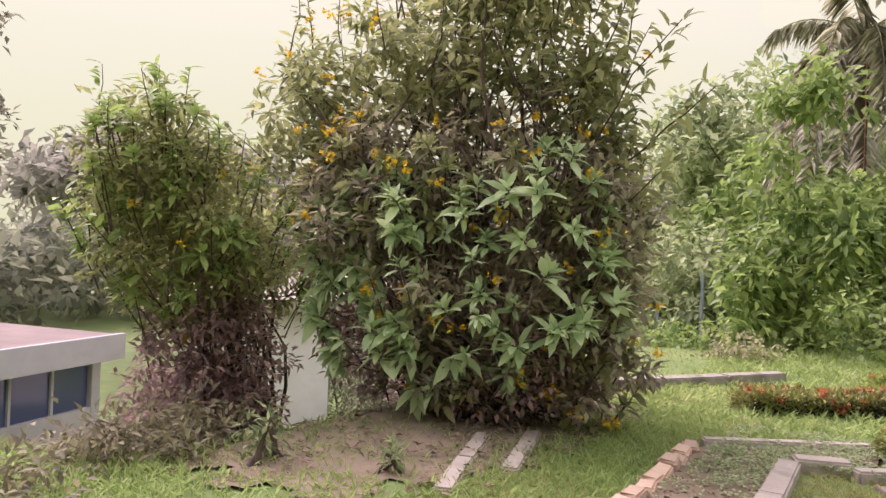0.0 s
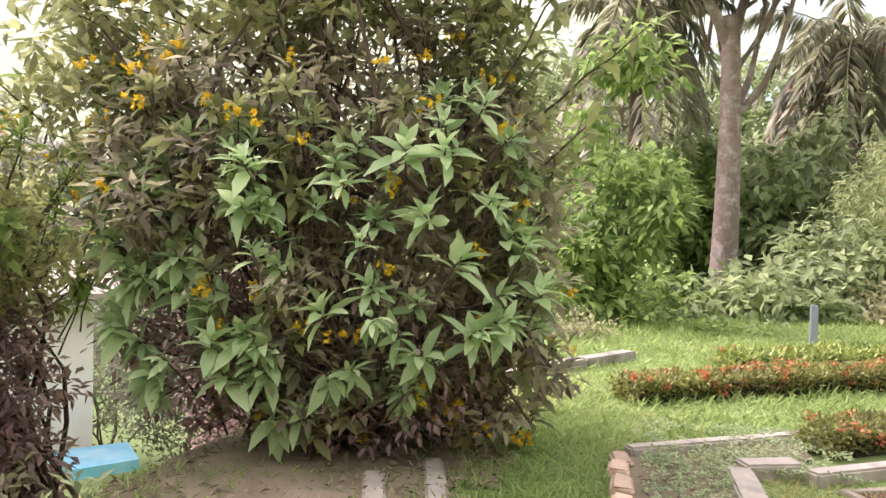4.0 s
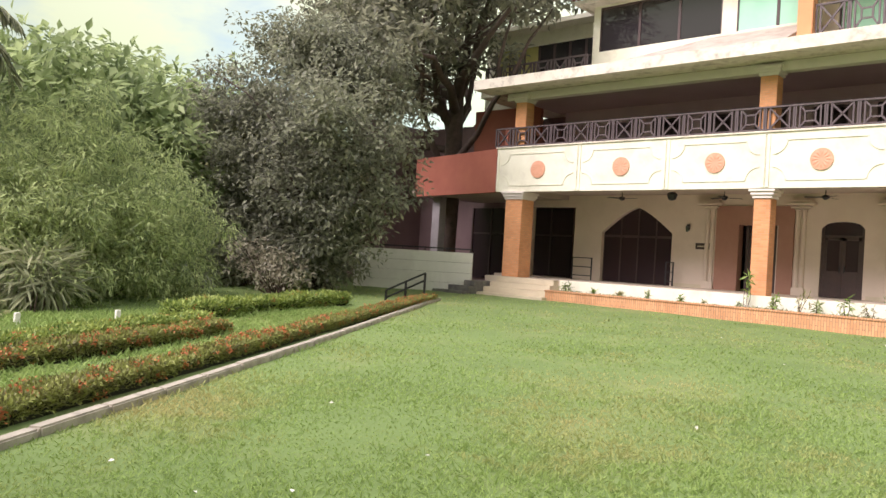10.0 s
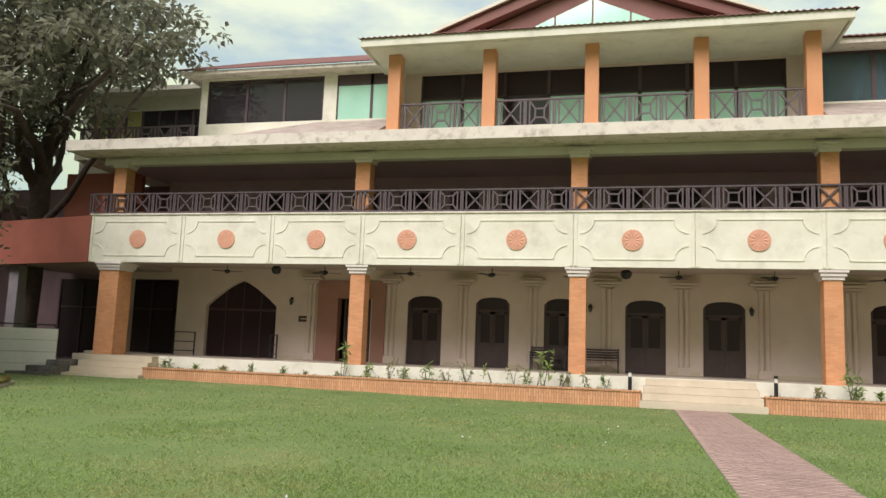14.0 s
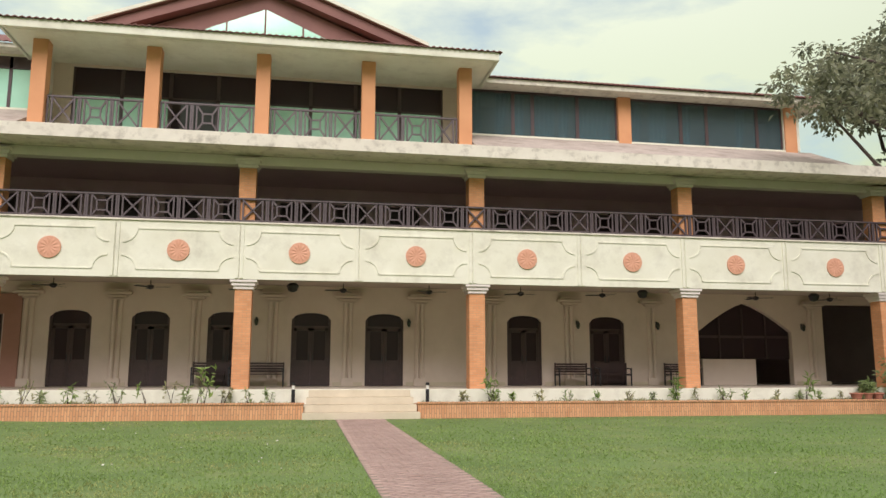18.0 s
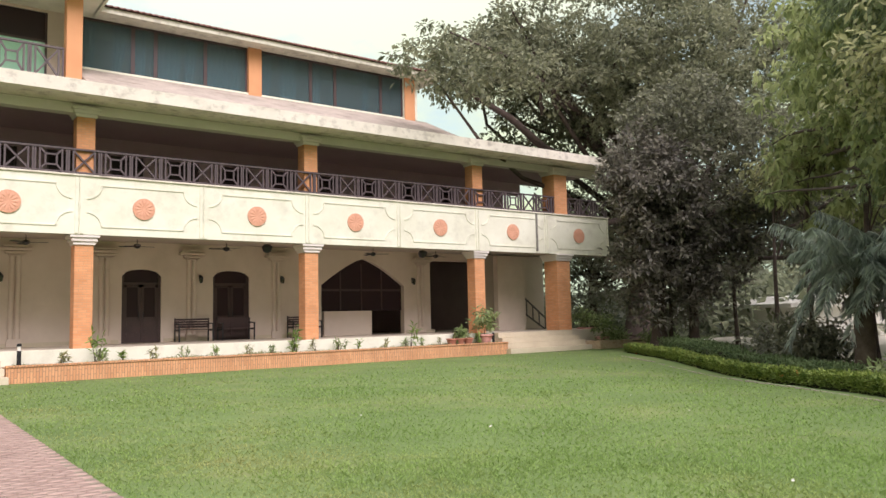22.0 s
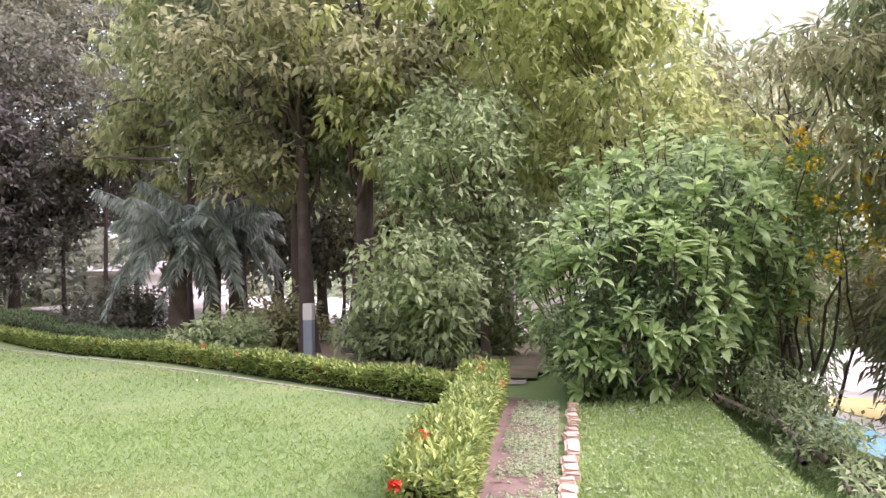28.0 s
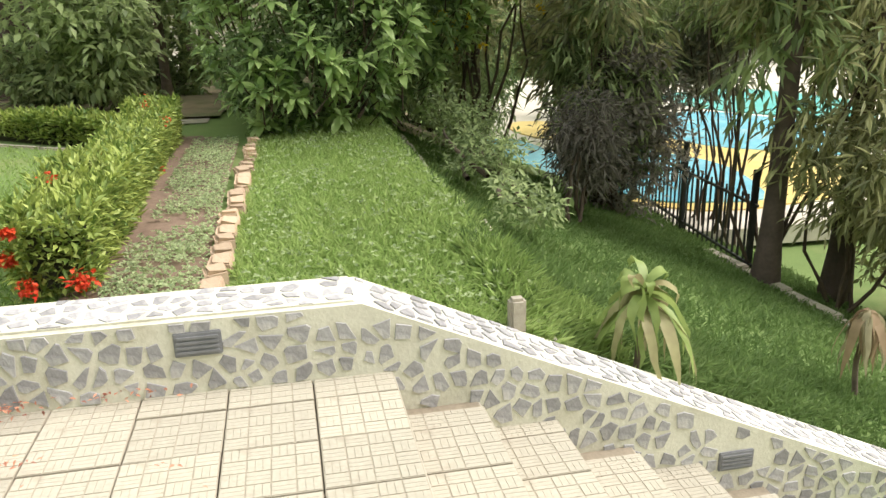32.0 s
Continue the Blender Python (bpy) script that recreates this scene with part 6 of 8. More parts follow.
def fallen(label, n, box_, seed):
    """Dead leaves and bits of twig strewn over bare earth."""
    rng = np.random.default_rng(seed)
    x, y = rng.uniform(box_[0], box_[1], n), rng.uniform(box_[2], box_[3], n)
    keep = np.array([noise.noise((a * 1.3, b * 1.3, seed)) for a, b in zip(x, y)]) > -0.2
    x, y = x[keep], y[keep]
    at = np.stack([x, y, [mesh_z(a, b) + 0.045 for a, b in zip(x, y)]], 1)
    size = 0.03 + 0.05 * rng.random(len(x))
    o = part("fallen_leaves", raw_mesh("fallen_leaves", *leaf_arrays(rng, at, rng.normal(size=at.shape) * [1, 1, 0.25], size, size * rng.uniform(0.15, 0.5, len(x)))), M_LITTERLEAF)
    tagged(o, label, "leaves", kind="stuff")


M_LITTERLEAF = leafy("litter_leaves", (0.10, 0.07, 0.045), (0.30, 0.23, 0.15), 0.8, 0.1, broad=3, vivid=True)
fallen("dry brown leaves strewn under the flowering bush", 1500, (-6.2, -2.2, -1.7, 0.45), 61)
fallen("dry leaves and stalks strewn over the weedy bed", 420, (-5.2, -2.2, 1.28, 1.82), 62)


# pale fallen petals scattered on the lawn
rp0 = np.random.default_rng(88)
px_, py_ = rp0.uniform(-7, 14, 60), rp0.uniform(3.5, 22, 60)
keep = allowed(px_, py_)
at = np.stack([px_[keep], py_[keep], ground_z(px_[keep], py_[keep]) + 0.045], 1)
o = part("fallen_petals", raw_mesh("fallen_petals", *leaf_arrays(rp0, at, rp0.normal(size=at.shape) * [1, 1, 0.2], 0.045, 0.035)), M_WHITE)
tagged(o, "pale fallen petals scattered on the lawn", "petals", kind="stuff")


# ---- bushes and trees ----
L_DARK = leafy("dark_foliage", (0.032, 0.039, 0.023), (0.088, 0.103, 0.050), 0.5, 0.3, broad=0.7)
L_PURPLE = leafy("dark_purplish_foliage", (0.030, 0.032, 0.024), (0.088, 0.092, 0.058), 0.4, 0.2, broad=0.6)
L_MID = leafy("green_foliage", (0.035, 0.065, 0.014), (0.12, 0.18, 0.045), 0.5, 0.35, broad=0.5)
L_OLIVE = leafy("olive_foliage", (0.045, 0.060, 0.016), (0.15, 0.17, 0.05), 0.5, 0.35, broad=0.5)
L_LIGHT = leafy("light_green_foliage", (0.11, 0.20, 0.05), (0.36, 0.50, 0.14), 0.5, 0.45, broad=0.5, vivid=True)
L_FRESH = leafy("fresh_green_leaves", (0.24, 0.38, 0.17), (0.56, 0.73, 0.37), 0.4, 0.45, broad=1.6, vivid=True)
L_BLUE = leafy("bluish_feathery_foliage", (0.075, 0.11, 0.08), (0.20, 0.26, 0.19), 0.6, 0.25, broad=0.9)
L_BROWN = leafy("brown_dry_and_shade_foliage", (0.055, 0.038, 0.03), (0.15, 0.105, 0.075), 0.6, 0.25, broad=1.2)
L_PALM = leafy("palm_fronds", (0.05, 0.07, 0.025), (0.17, 0.20, 0.09), 0.4, 0.3, broad=0.5)
L_DRYPALM = leafy("dry_palm_fronds", (0.07, 0.085, 0.05), (0.17, 0.19, 0.11), 0.6, 0.25, broad=0.5)


def rosettes(rng, centres, axes, leaves, length, width):
    """Whorls of long leaves round shoot tips."""
    n = len(centres)
    axes = unit(axes)
    ref = unit(np.cross(axes, rng.normal(size=(n, 3))))
    ref2 = np.cross(axes, ref)
    ats, ways, ls = [], [], []
    for k in range(leaves):
        a = k * 2.4 + rng.normal(size=n) * 0.25
        tier = k / leaves
        spread = 0.35 + 1.0 * tier
        d = np.cos(a)[:, None] * ref + np.sin(a)[:, None] * ref2
        ats.append(centres - axes * (0.10 * tier)[..., None] if np.ndim(tier) else centres - axes * 0.10 * tier)
        ways.append(d * math.sin(spread) + axes * math.cos(spread) + [0, 0, -0.25 * tier])
        ls.append(length * (0.55 + 0.5 * tier) * (0.8 + 0.4 * rng.random(n)))
    at, way, L = np.concatenate(ats), np.concatenate(ways), np.concatenate(ls)
    return leaf_arrays(rng, at, way, L, L * width / length, fine=True, fold=0.12, droop=0.34)


def blossoms(rng, centres, size, per=5):
    n = len(centres)
    head = np.repeat(centres, per * 5, 0)
    off = np.repeat(rng.normal(size=(n * per, 3)) * size * 0.9, 5, 0)
    face = np.repeat(unit(rng.normal(size=(n * per, 3)) + [0.5, 0.3, 0.2]), 5, 0)
    k = np.tile(np.arange(5), n * per) * 2 * math.pi / 5
    u = unit(np.cross(face, [0.1, 0.2, 1.0]))
    w = np.cross(face, u)
    way = np.cos(k)[:, None] * u + np.sin(k)[:, None] * w + face * 0.5
    return leaf_arrays(rng, head + off, way, size, size * 0.85, fold=0.1)


def shell_points(rng, blobs, n, toward=None, bias=0.0):
    vol = np.array([b[1][0] * b[1][1] + b[1][1] * b[1][2] + b[1][0] * b[1][2] for b in blobs])
    pick = rng.choice(len(blobs), n * 4, p=vol / vol.sum())
    d = unit(rng.normal(size=(n * 4, 3)))
    c = np.array([b[0] for b in blobs], float)[pick]
    r = np.array([b[1] for b in blobs], float)[pick]
    p = c + d * r * rng.uniform(0.88, 1.1, (n * 4, 1))
    keep = np.ones(n * 4, bool)
    for k, (bc, br) in enumerate(blobs):
        keep &= (pick == k) | ((((p - bc) / np.array(br)) ** 2).sum(1) > 0.9)
    if toward is not None:
        keep &= (d @ unit(np.array(toward, float))) > bias
    idx = np.nonzero(keep)[0][:n]
    return p[idx], unit(d[idx] / r[idx])


def sprays(rng, p, d, n, length, leaf_len):
    """Upright shoots with paired leaves that stick out of a crown."""
    i = rng.choice(len(p), n)
    stems, ats, ways = [], [], []
    for k in i:
        way = unit((d[k] * 0.5 + [0, 0, 1.0] + rng.normal(size=3) * 0.25)[None])[0]
        L = length * rng.uniform(0.6, 1.2)
        a, b = p[k] - way * 0.2, p[k] + way * L
        stems.append(limb(rng, a, b, 0.008, 0.003, 0.06, 5, 5))
        m = 14
        s = np.linspace(0.2, 1.0, m)[:, None]
        at = a + (b - a) * s
        w = rng.normal(size=(m, 3))
        w = unit(w - (w @ way)[:, None] * way) + way * 0.45
        ats.append(at)
        ways.append(w)
    at, way = np.concatenate(ats), np.concatenate(ways)
    lf = leaf_arrays(rng, at, way, leaf_len * (0.6 + 0.6 * rng.random(len(at))), leaf_len * 0.38, fine=True, fold=0.12, droop=0.3)
    return join_arrays(stems), lf


def bush(name, label, base, blobs, leaf, clumps, leaves, spread, size, seed, big=None, big_n=0, big_len=0.16, toward=None, flowers=0, flower_mat=None, flower_size=0.03, stems=9, category="bush", fine_w=0.4, hang=0.1, bias=-0.1, spray=0, spray_len=0.5, spray_leaf=0.13):
    rng = np.random.default_rng(seed)
    t = thing(name, label, category)
    crown, core = crown_arrays(rng, blobs, clumps, leaves, spread, size, size * fine_w, hang, 0.4)
    part("foliage", raw_mesh("foliage", *crown), leaf, t)
    pieces = [limb(rng, np.array(base) + np.r_[rng.normal(size=2) * 0.18, -0.05], core[rng.integers(len(core))], 0.03, 0.008, 0.14, 7, 6) for _ in range(stems)]
    part("stemwork", raw_mesh("stemwork", *join_arrays(pieces)), M_TWIG, t, smooth=True)["kind"] = "stuff"
    if big_n:
        p, d = shell_points(rng, blobs, big_n, toward, bias)
        ax = d * 0.7 + [0, 0, 0.75] + rng.normal(size=d.shape) * 0.25
        part("whorl_foliage", raw_mesh("whorl_foliage", *rosettes(rng, p, ax, 12, big_len, big_len * 0.42)), big, t, "broad pointed fresh green leaves")["kind"] = "stuff"
        sh = [limb(rng, p[i] - unit(ax[i : i + 1])[0] * 0.35 - [0, 0, 0.15], p[i], 0.009, 0.005, 0.05, 4, 5) for i in range(len(p))]
        part("shootwork", raw_mesh("shootwork", *join_arrays(sh)), M_TWIG, t)["kind"] = "stuff"
    if spray:
        p, d = shell_points(rng, blobs, spray * 2, (0.2, 0.1, 1), 0.05)
        st, lf = sprays(rng, p, d, spray, spray_len, spray_leaf)
        part("spray_stem", raw_mesh("spray_stem", *st), M_TWIG, t)["kind"] = "stuff"
        part("spray_foliage", raw_mesh("spray_foliage", *lf), big or leaf, t)["kind"] = "stuff"
    if flowers:
        p, d = shell_points(rng, blobs, flowers, toward, bias)
        part("blossom", raw_mesh("blossom", *blossoms(rng, p + d * 0.06, flower_size)), flower_mat, t, "bright yellow trumpet flowers")["kind"] = "stuff"
    return t


CAMSIDE = (0.85, 0.5, 0.1)
main_blobs = [((-5.3, -0.95, 1.25), (1.15, 1.5, 0.95)), ((-5.2, -1.0, 2.2), (1.0, 1.5, 0.8)), ((-5.15, 0.25, 0.8), (0.55, 0.5, 0.7)), ((-4.6, -1.6, 1.8), (0.6, 0.7, 0.8)), ((-4.9, -0.7, 0.55), (0.7, 0.9, 0.45)), ((-5.1, 0.2, 1.7), (0.5, 0.5, 0.7))]
upper_blobs = [((-5.0, -1.2, 3.2), (0.9, 1.2, 0.75)), ((-5.2, 0.1, 2.75), (0.45, 0.45, 0.6)), ((-4.8, -2.5, 2.6), (0.6, 0.65, 0.95)), ((-5.0, -0.5, 3.9), (0.8, 0.9, 0.6))]
front_blobs = [((-4.75, -0.55, 1.15), (0.75, 1.15, 0.75)), ((-4.75, -0.9, 1.75), (0.7, 1.0, 0.5)), ((-4.7, 0.0, 1.75), (0.5, 0.6, 0.6)), ((-4.7, -1.75, 1.25), (0.6, 0.7, 0.85)), ((-4.5, -1.2, 0.65), (0.45, 0.7, 0.45))]
L_BUSH = leafy("bush_small_leaves", (0.23, 0.19, 0.155), (0.50, 0.49, 0.29), 0.5, 0.6, broad=1.8, vivid=True)
L_BUSHMID = leafy("bush_mid_leaves", (0.15, 0.18, 0.085), (0.44, 0.48, 0.20), 0.45, 0.55, broad=2.2, vivid=True)
flowering = bush("flowering_bush", "tall leafy bush with yellow trumpet flowers beside the slope", (-5.0, -0.7, 0.0), main_blobs, L_BUSH, 480, 44, 0.2, 0.115, 41,
     big=L_BUSHMID, big_n=120, big_len=0.17, toward=CAMSIDE, flowers=70, flower_mat=M_YELLOW, flower_size=0.034, stems=46, bias=-0.25)
rng_u = np.random.default_rng(411)
(uv, uf), ucore = crown_arrays(rng_u, upper_blobs, 210, 32, 0.21, 0.13, 0.055, 0.1, 0.5)
part("upper_foliage", raw_mesh("upper_foliage", uv, uf), L_BUSHMID, flowering)["kind"] = "stuff"
part("upper_stemwork", raw_mesh("upper_stemwork", *join_arrays([limb(rng_u, (-5.1 + rng_u.normal() * 0.4, -0.8 + rng_u.normal() * 0.6, 1.7), ucore[rng_u.integers(len(ucore))], 0.018, 0.005, 0.1, 7, 5) for _ in range(46)])), M_TWIG, flowering)["kind"] = "stuff"
up_p, up_d = shell_points(rng_u, upper_blobs, 150)
st, lf = sprays(rng_u, up_p, up_d, 95, 0.5, 0.15)
part("spray_stem", raw_mesh("spray_stem", *st), M_TWIG, flowering)["kind"] = "stuff"
part("spray_foliage", raw_mesh("spray_foliage", *lf), L_BUSHMID, flowering)["kind"] = "stuff"
part("blossom", raw_mesh("blossom", *blossoms(rng_u, up_p[:60] + up_d[:60] * 0.1, 0.034)), M_YELLOW, flowering, "bright yellow trumpet flowers")["kind"] = "stuff"
# arching shoots that reach out over the lawn
arms = [((-5.0, 0.3, 2.0), (-4.9, 1.25, 2.75)), ((-5.0, 0.2, 2.1), (-5.0, 0.95, 3.3)), ((-5.1, 0.2, 1.4), (-4.9, 0.95, 2.2)), ((-5.0, -2.4, 2.4), (-4.9, -3.1, 3.4)), ((-5.0, 0.0, 2.6), (-4.9, 0.6, 3.6))]
ap, aw, asx = [], [], []
for a, b in arms:
    a, b = np.array(a), np.array(b)
    asx.append(limb(rng_u, a, b, 0.012, 0.004, 0.1, 7, 5))
    q = np.linspace(0.25, 1, 34)[:, None]
    d = unit((b - a)[None])[0]
    ap.append(a + (b - a) * q + rng_u.normal(size=(34, 3)) * 0.03)
    aw.append(unit(rng_u.normal(size=(34, 3))) + d * 0.6)
part("arching_stem", raw_mesh("arching_stem", *join_arrays(asx)), M_TWIG, flowering)["kind"] = "stuff"
part("arching_foliage", raw_mesh("arching_foliage", *leaf_arrays(rng_u, np.concatenate(ap), np.concatenate(aw), 0.16, 0.06, fine=True, fold=0.12, droop=0.3)), L_BUSHMID, flowering)["kind"] = "stuff"
# large whorls of broad leaves on the side that faces the lawn
rng_w = np.random.default_rng(410)
wp, wd = shell_points(rng_w, front_blobs, 120, CAMSIDE, 0.1)
wax = wd * 0.75 + [0, 0, 0.65] + rng_w.normal(size=wd.shape) * 0.25
part("whorl_foliage", raw_mesh("whorl_foliage", *join_arrays([rosettes(rng_w, wp[:46], wax[:46], 12, 0.24, 0.10), rosettes(rng_w, wp[46:], wax[46:], 10, 0.17, 0.07)])), L_FRESH, flowering, "broad pointed fresh green leaves")["kind"] = "stuff"
part("shootwork", raw_mesh("shootwork", *join_arrays([limb(rng_w, wp[i] - unit(wax[i : i + 1])[0] * 0.4, wp[i], 0.009, 0.005, 0.05, 4, 5) for i in range(len(wp))])), M_TWIG, flowering)["kind"] = "stuff"
# bare brownish twigs round the foot, and brown leaves coloured as its shade
(bv, bf), bcore = crown_arrays(rng_w, [((-4.85, -0.6, 0.5), (0.8, 1.15, 0.45)), ((-4.95, 0.15, 0.6), (0.55, 0.5, 0.55)), ((-4.8, -1.5, 0.8), (0.6, 0.8, 0.7))], 120, 40, 0.2, 0.09, 0.035, 0.2, 0.5)
part("foot_shade_foliage", raw_mesh("foot_shade_foliage", bv, bf), L_BROWN, flowering, "brown leaves at the foot, coloured as its shade")["kind"] = "stuff"
part("basal_twigs", raw_mesh("basal_twigs", *join_arrays([limb(rng_w, (-5.0 + rng_w.normal() * 0.2, -0.6 + rng_w.normal() * 0.4, 0.0), bcore[rng_w.integers(len(bcore))] + rng_w.normal(size=3) * 0.15, 0.014, 0.004, 0.1, 6, 5) for _ in range(60)])), M_TWIG, flowering)["kind"] = "stuff"
left_blobs = [((-4.0, -3.4, 1.45), (0.85, 1.0, 0.85)), ((-3.5, -3.3, 2.2), (0.6, 0.7, 0.5)), ((-5.2, -3.8, 1.2), (0.8, 0.8, 0.6))]
bush("flowering_bush", "tangled green bush with few yellow flowers on the slope", (-4.9, -3.2, -0.9), left_blobs, leafy("bush_olive_leaves", (0.15, 0.17, 0.07), (0.44, 0.48, 0.18), 0.5, 0.55, broad=1.6, vivid=True), 300, 46, 0.24, 0.10, 42,
     big=L_LIGHT, big_n=90, big_len=0.17, toward=CAMSIDE, flowers=10, flower_mat=M_YELLOW, flower_size=0.028, stems=14, spray=45, spray_len=0.4, spray_leaf=0.15)
bush("dry_bush", "dark brownish bush with bare reddish twigs on the slope", (-4.9, -2.9, -1.2), [((-4.1, -3.2, 0.35), (0.75, 0.7, 0.85)), ((-4.2, -3.4, -0.5), (0.9, 0.7, 0.7))], L_BROWN, 210, 40, 0.22, 0.10, 43, stems=30)
for i, (x, y, z, rx, rz) in enumerate([(-8.2, -2.6, -0.7, 1.2, 1.1), (-5.4, -6.2, -1.9, 1.3, 0.8), (-12.5, -5.2, -1.2, 1.4, 1.2), (-8.2, -8.6, -2.2, 1.2, 0.9), (-14.5, -7.6, -2.0, 1.8, 1.4), (-16.5, -11.5, -1.8, 2.4, 2.0)]):
    bush("slope_shrub", "dark brownish shrub on the slope behind the bush", (x, y, float(ground_z(x, y))), [((x, y, z), (rx, rx, rz))], L_BROWN if i < 2 else L_DARK, int(150 * rx), 42, 0.3, 0.11, 480 + i, stems=9)
bush("slope_bush", "low brownish weedy bush on the slope edge", (-2.6, -2.9, -0.9), [((-2.4, -2.5, -0.62), (0.9, 0.6, 0.42)), ((-1.5, -2.9, -0.75), (1.0, 0.8, 0.55)), ((-3.4, -2.7, -0.55), (0.8, 0.6, 0.45)), ((-1.45, -1.55, 0.08), (0.55, 0.4, 0.2)), ((-2.25, -1.8, 0.08), (0.55, 0.4, 0.2)), ((-3.0, -2.0, 0.05), (0.45, 0.4, 0.2)), ((-3.0, -3.9, -1.2), (1.4, 0.9, 0.6)), ((-0.8, -4.4, -1.3), (1.2, 0.9, 0.7))], leafy("slope_weed_leaves", (0.11, 0.10, 0.06), (0.30, 0.29, 0.15), 0.6, 0.4, broad=1.5, vivid=True), 420, 34, 0.2, 0.09, 44, big=L_MID, big_n=70, big_len=0.12, toward=CAMSIDE, stems=10)
bush("weed_clump", "small upright weed at the edge of the litter", (-2.75, -1.05, 0.0), [((-2.75, -1.05, 0.22), (0.14, 0.14, 0.16))], L_MID, 10, 10, 0.08, 0.08, 45, stems=4)
bush("weed_clump", "small upright weed at the edge of the litter", (-3.1, -0.25, 0.0), [((-3.1, -0.25, 0.12), (0.12, 0.12, 0.1))], L_MID, 8, 10, 0.06, 0.07, 46, stems=3)

right_blobs = [((11.5, 0.15, 1.2), (1.25, 1.2, 1.15)), ((12.0, -0.4, 2.2), (1.2, 1.2, 0.9)), ((13.0, -1.0, 1.5), (1.3, 1.2, 1.5)), ((11.0, 0.6, 0.7), (0.7, 0.6, 0.6))]
bush("broadleaf_bush", "large broad-leaved green bush at the end of the planting bed", (11.7, 0.0, 0.0), right_blobs, leafy("broad_bush_small", (0.025, 0.055, 0.014), (0.10, 0.17, 0.045), 0.5, 0.3, broad=1.2), 520, 40, 0.24, 0.11, 47,
     big=leafy("bright_broad_leaves", (0.20, 0.32, 0.11), (0.52, 0.67, 0.28), 0.4, 0.45, broad=1.2, vivid=True), big_n=300, big_len=0.24, toward=(-1, 0.35, 0.2), stems=18, spray=60, spray_len=0.6, spray_leaf=0.22)
bush("flowering_shrub", "shrub with clusters of yellow flowers above the pool slope", (13.6, -2.3, -0.8), [((13.4, -2.2, 1.7), (1.2, 1.0, 0.9)), ((14.2, -2.8, 2.6), (1.4, 1.1, 0.9))], L_LIGHT, 170, 40, 0.26, 0.10, 48, flowers=75, flower_mat=M_YELLOW, flower_size=0.05, toward=(-1, 0.3, 0), stems=9)

# shrubs and creepers on the left
for i, (x, y, z, rx, ry, rz, mat, n, sz) in enumerate([
        (-13.2, 0.9, -0.3, 1.2, 1.1, 0.8, L_LIGHT, 130, 0.14), (-12.4, 2.5, -0.3, 0.9, 0.9, 0.6, L_LIGHT, 90, 0.13), (-15.0, 3.4, 0.0, 1.5, 1.4, 0.95, L_MID, 200, 0.2), (-15.4, 1.0, 0.1, 1.5, 1.4, 1.1, L_LIGHT, 200, 0.17),
        (-16.4, 5.0, 0.4, 1.5, 1.4, 1.3, L_MID, 200, 0.2), (-12.2, -0.9, -0.4, 1.1, 1.0, 0.7, L_LIGHT, 110, 0.13), (-17.6, -1.8, 0.6, 2.2, 2.0, 1.6, L_MID, 240, 0.2), (-14.9, 5.4, -0.1, 1.0, 0.9, 0.7, L_OLIVE, 120, 0.13),
        (-13.9, -3.2, -1.0, 2.0, 1.8, 1.4, L_MID, 220, 0.16), (-22.4, 2.2, 2.0, 1.9, 1.9, 2.7, L_LIGHT, 240, 0.28), (-22.8, 5.0, 1.9, 2.3, 2.2, 3.0, L_MID, 280, 0.28), (-10.9, 0.4, -0.1, 0.6, 0.5, 0.4, L_OLIVE, 60, 0.09), (-24.5, -1.5, 2.0, 2.4, 2.4, 2.8, L_LIGHT, 240, 0.28)]):
    bush("shrub", "dense green shrub on the bank behind the hedges", (x, y, float(ground_z(x, y))), [((x, y, z), (rx, ry, rz)), ((x + 0.5 * rx, y - 0.4 * ry, z - 0.4 * rz), (0.7 * rx, 0.7 * ry, 0.6 * rz))], mat, n, 42, 0.36, sz, 60 + i, stems=6, fine_w=0.5, hang=0.35)
bush("climber", "bright green climber on the bank", (-16.4, 0.7, -0.6), [((-16.6, 1.3, 2.2), (0.8, 0.8, 0.9)), ((-16.8, 0.4, 1.2), (1.1, 1.0, 1.2))], L_LIGHT, 330, 44, 0.36, 0.2, 74, stems=8, fine_w=0.5, hang=0.3)
tree("young_tree", "slender young tree with bright green leaves on the bank", (-13.3, 0.8, -0.5), (-13.0, 0.9, 2.6), 0.035, [((-12.6, 0.2, 0.6), (0.8, 0.8, 0.8)), ((-12.4, 1.4, 1.9), (0.5, 0.5, 0.5)), ((-12.1, 0.95, 4.1), (0.5, 0.7, 0.45)), ((-12.5, 0.4, 3.3), (0.5, 0.5, 0.5)), ((-12.7, 1.0, 2.4), (0.6, 0.7, 0.6)), ((-12.9, 0.6, 1.3), (0.7, 0.8, 0.8))], M_BARK, L_LIGHT, 110, 36, 0.34, 0.2, 0.09, 77, limbs=9, hang=0.5)
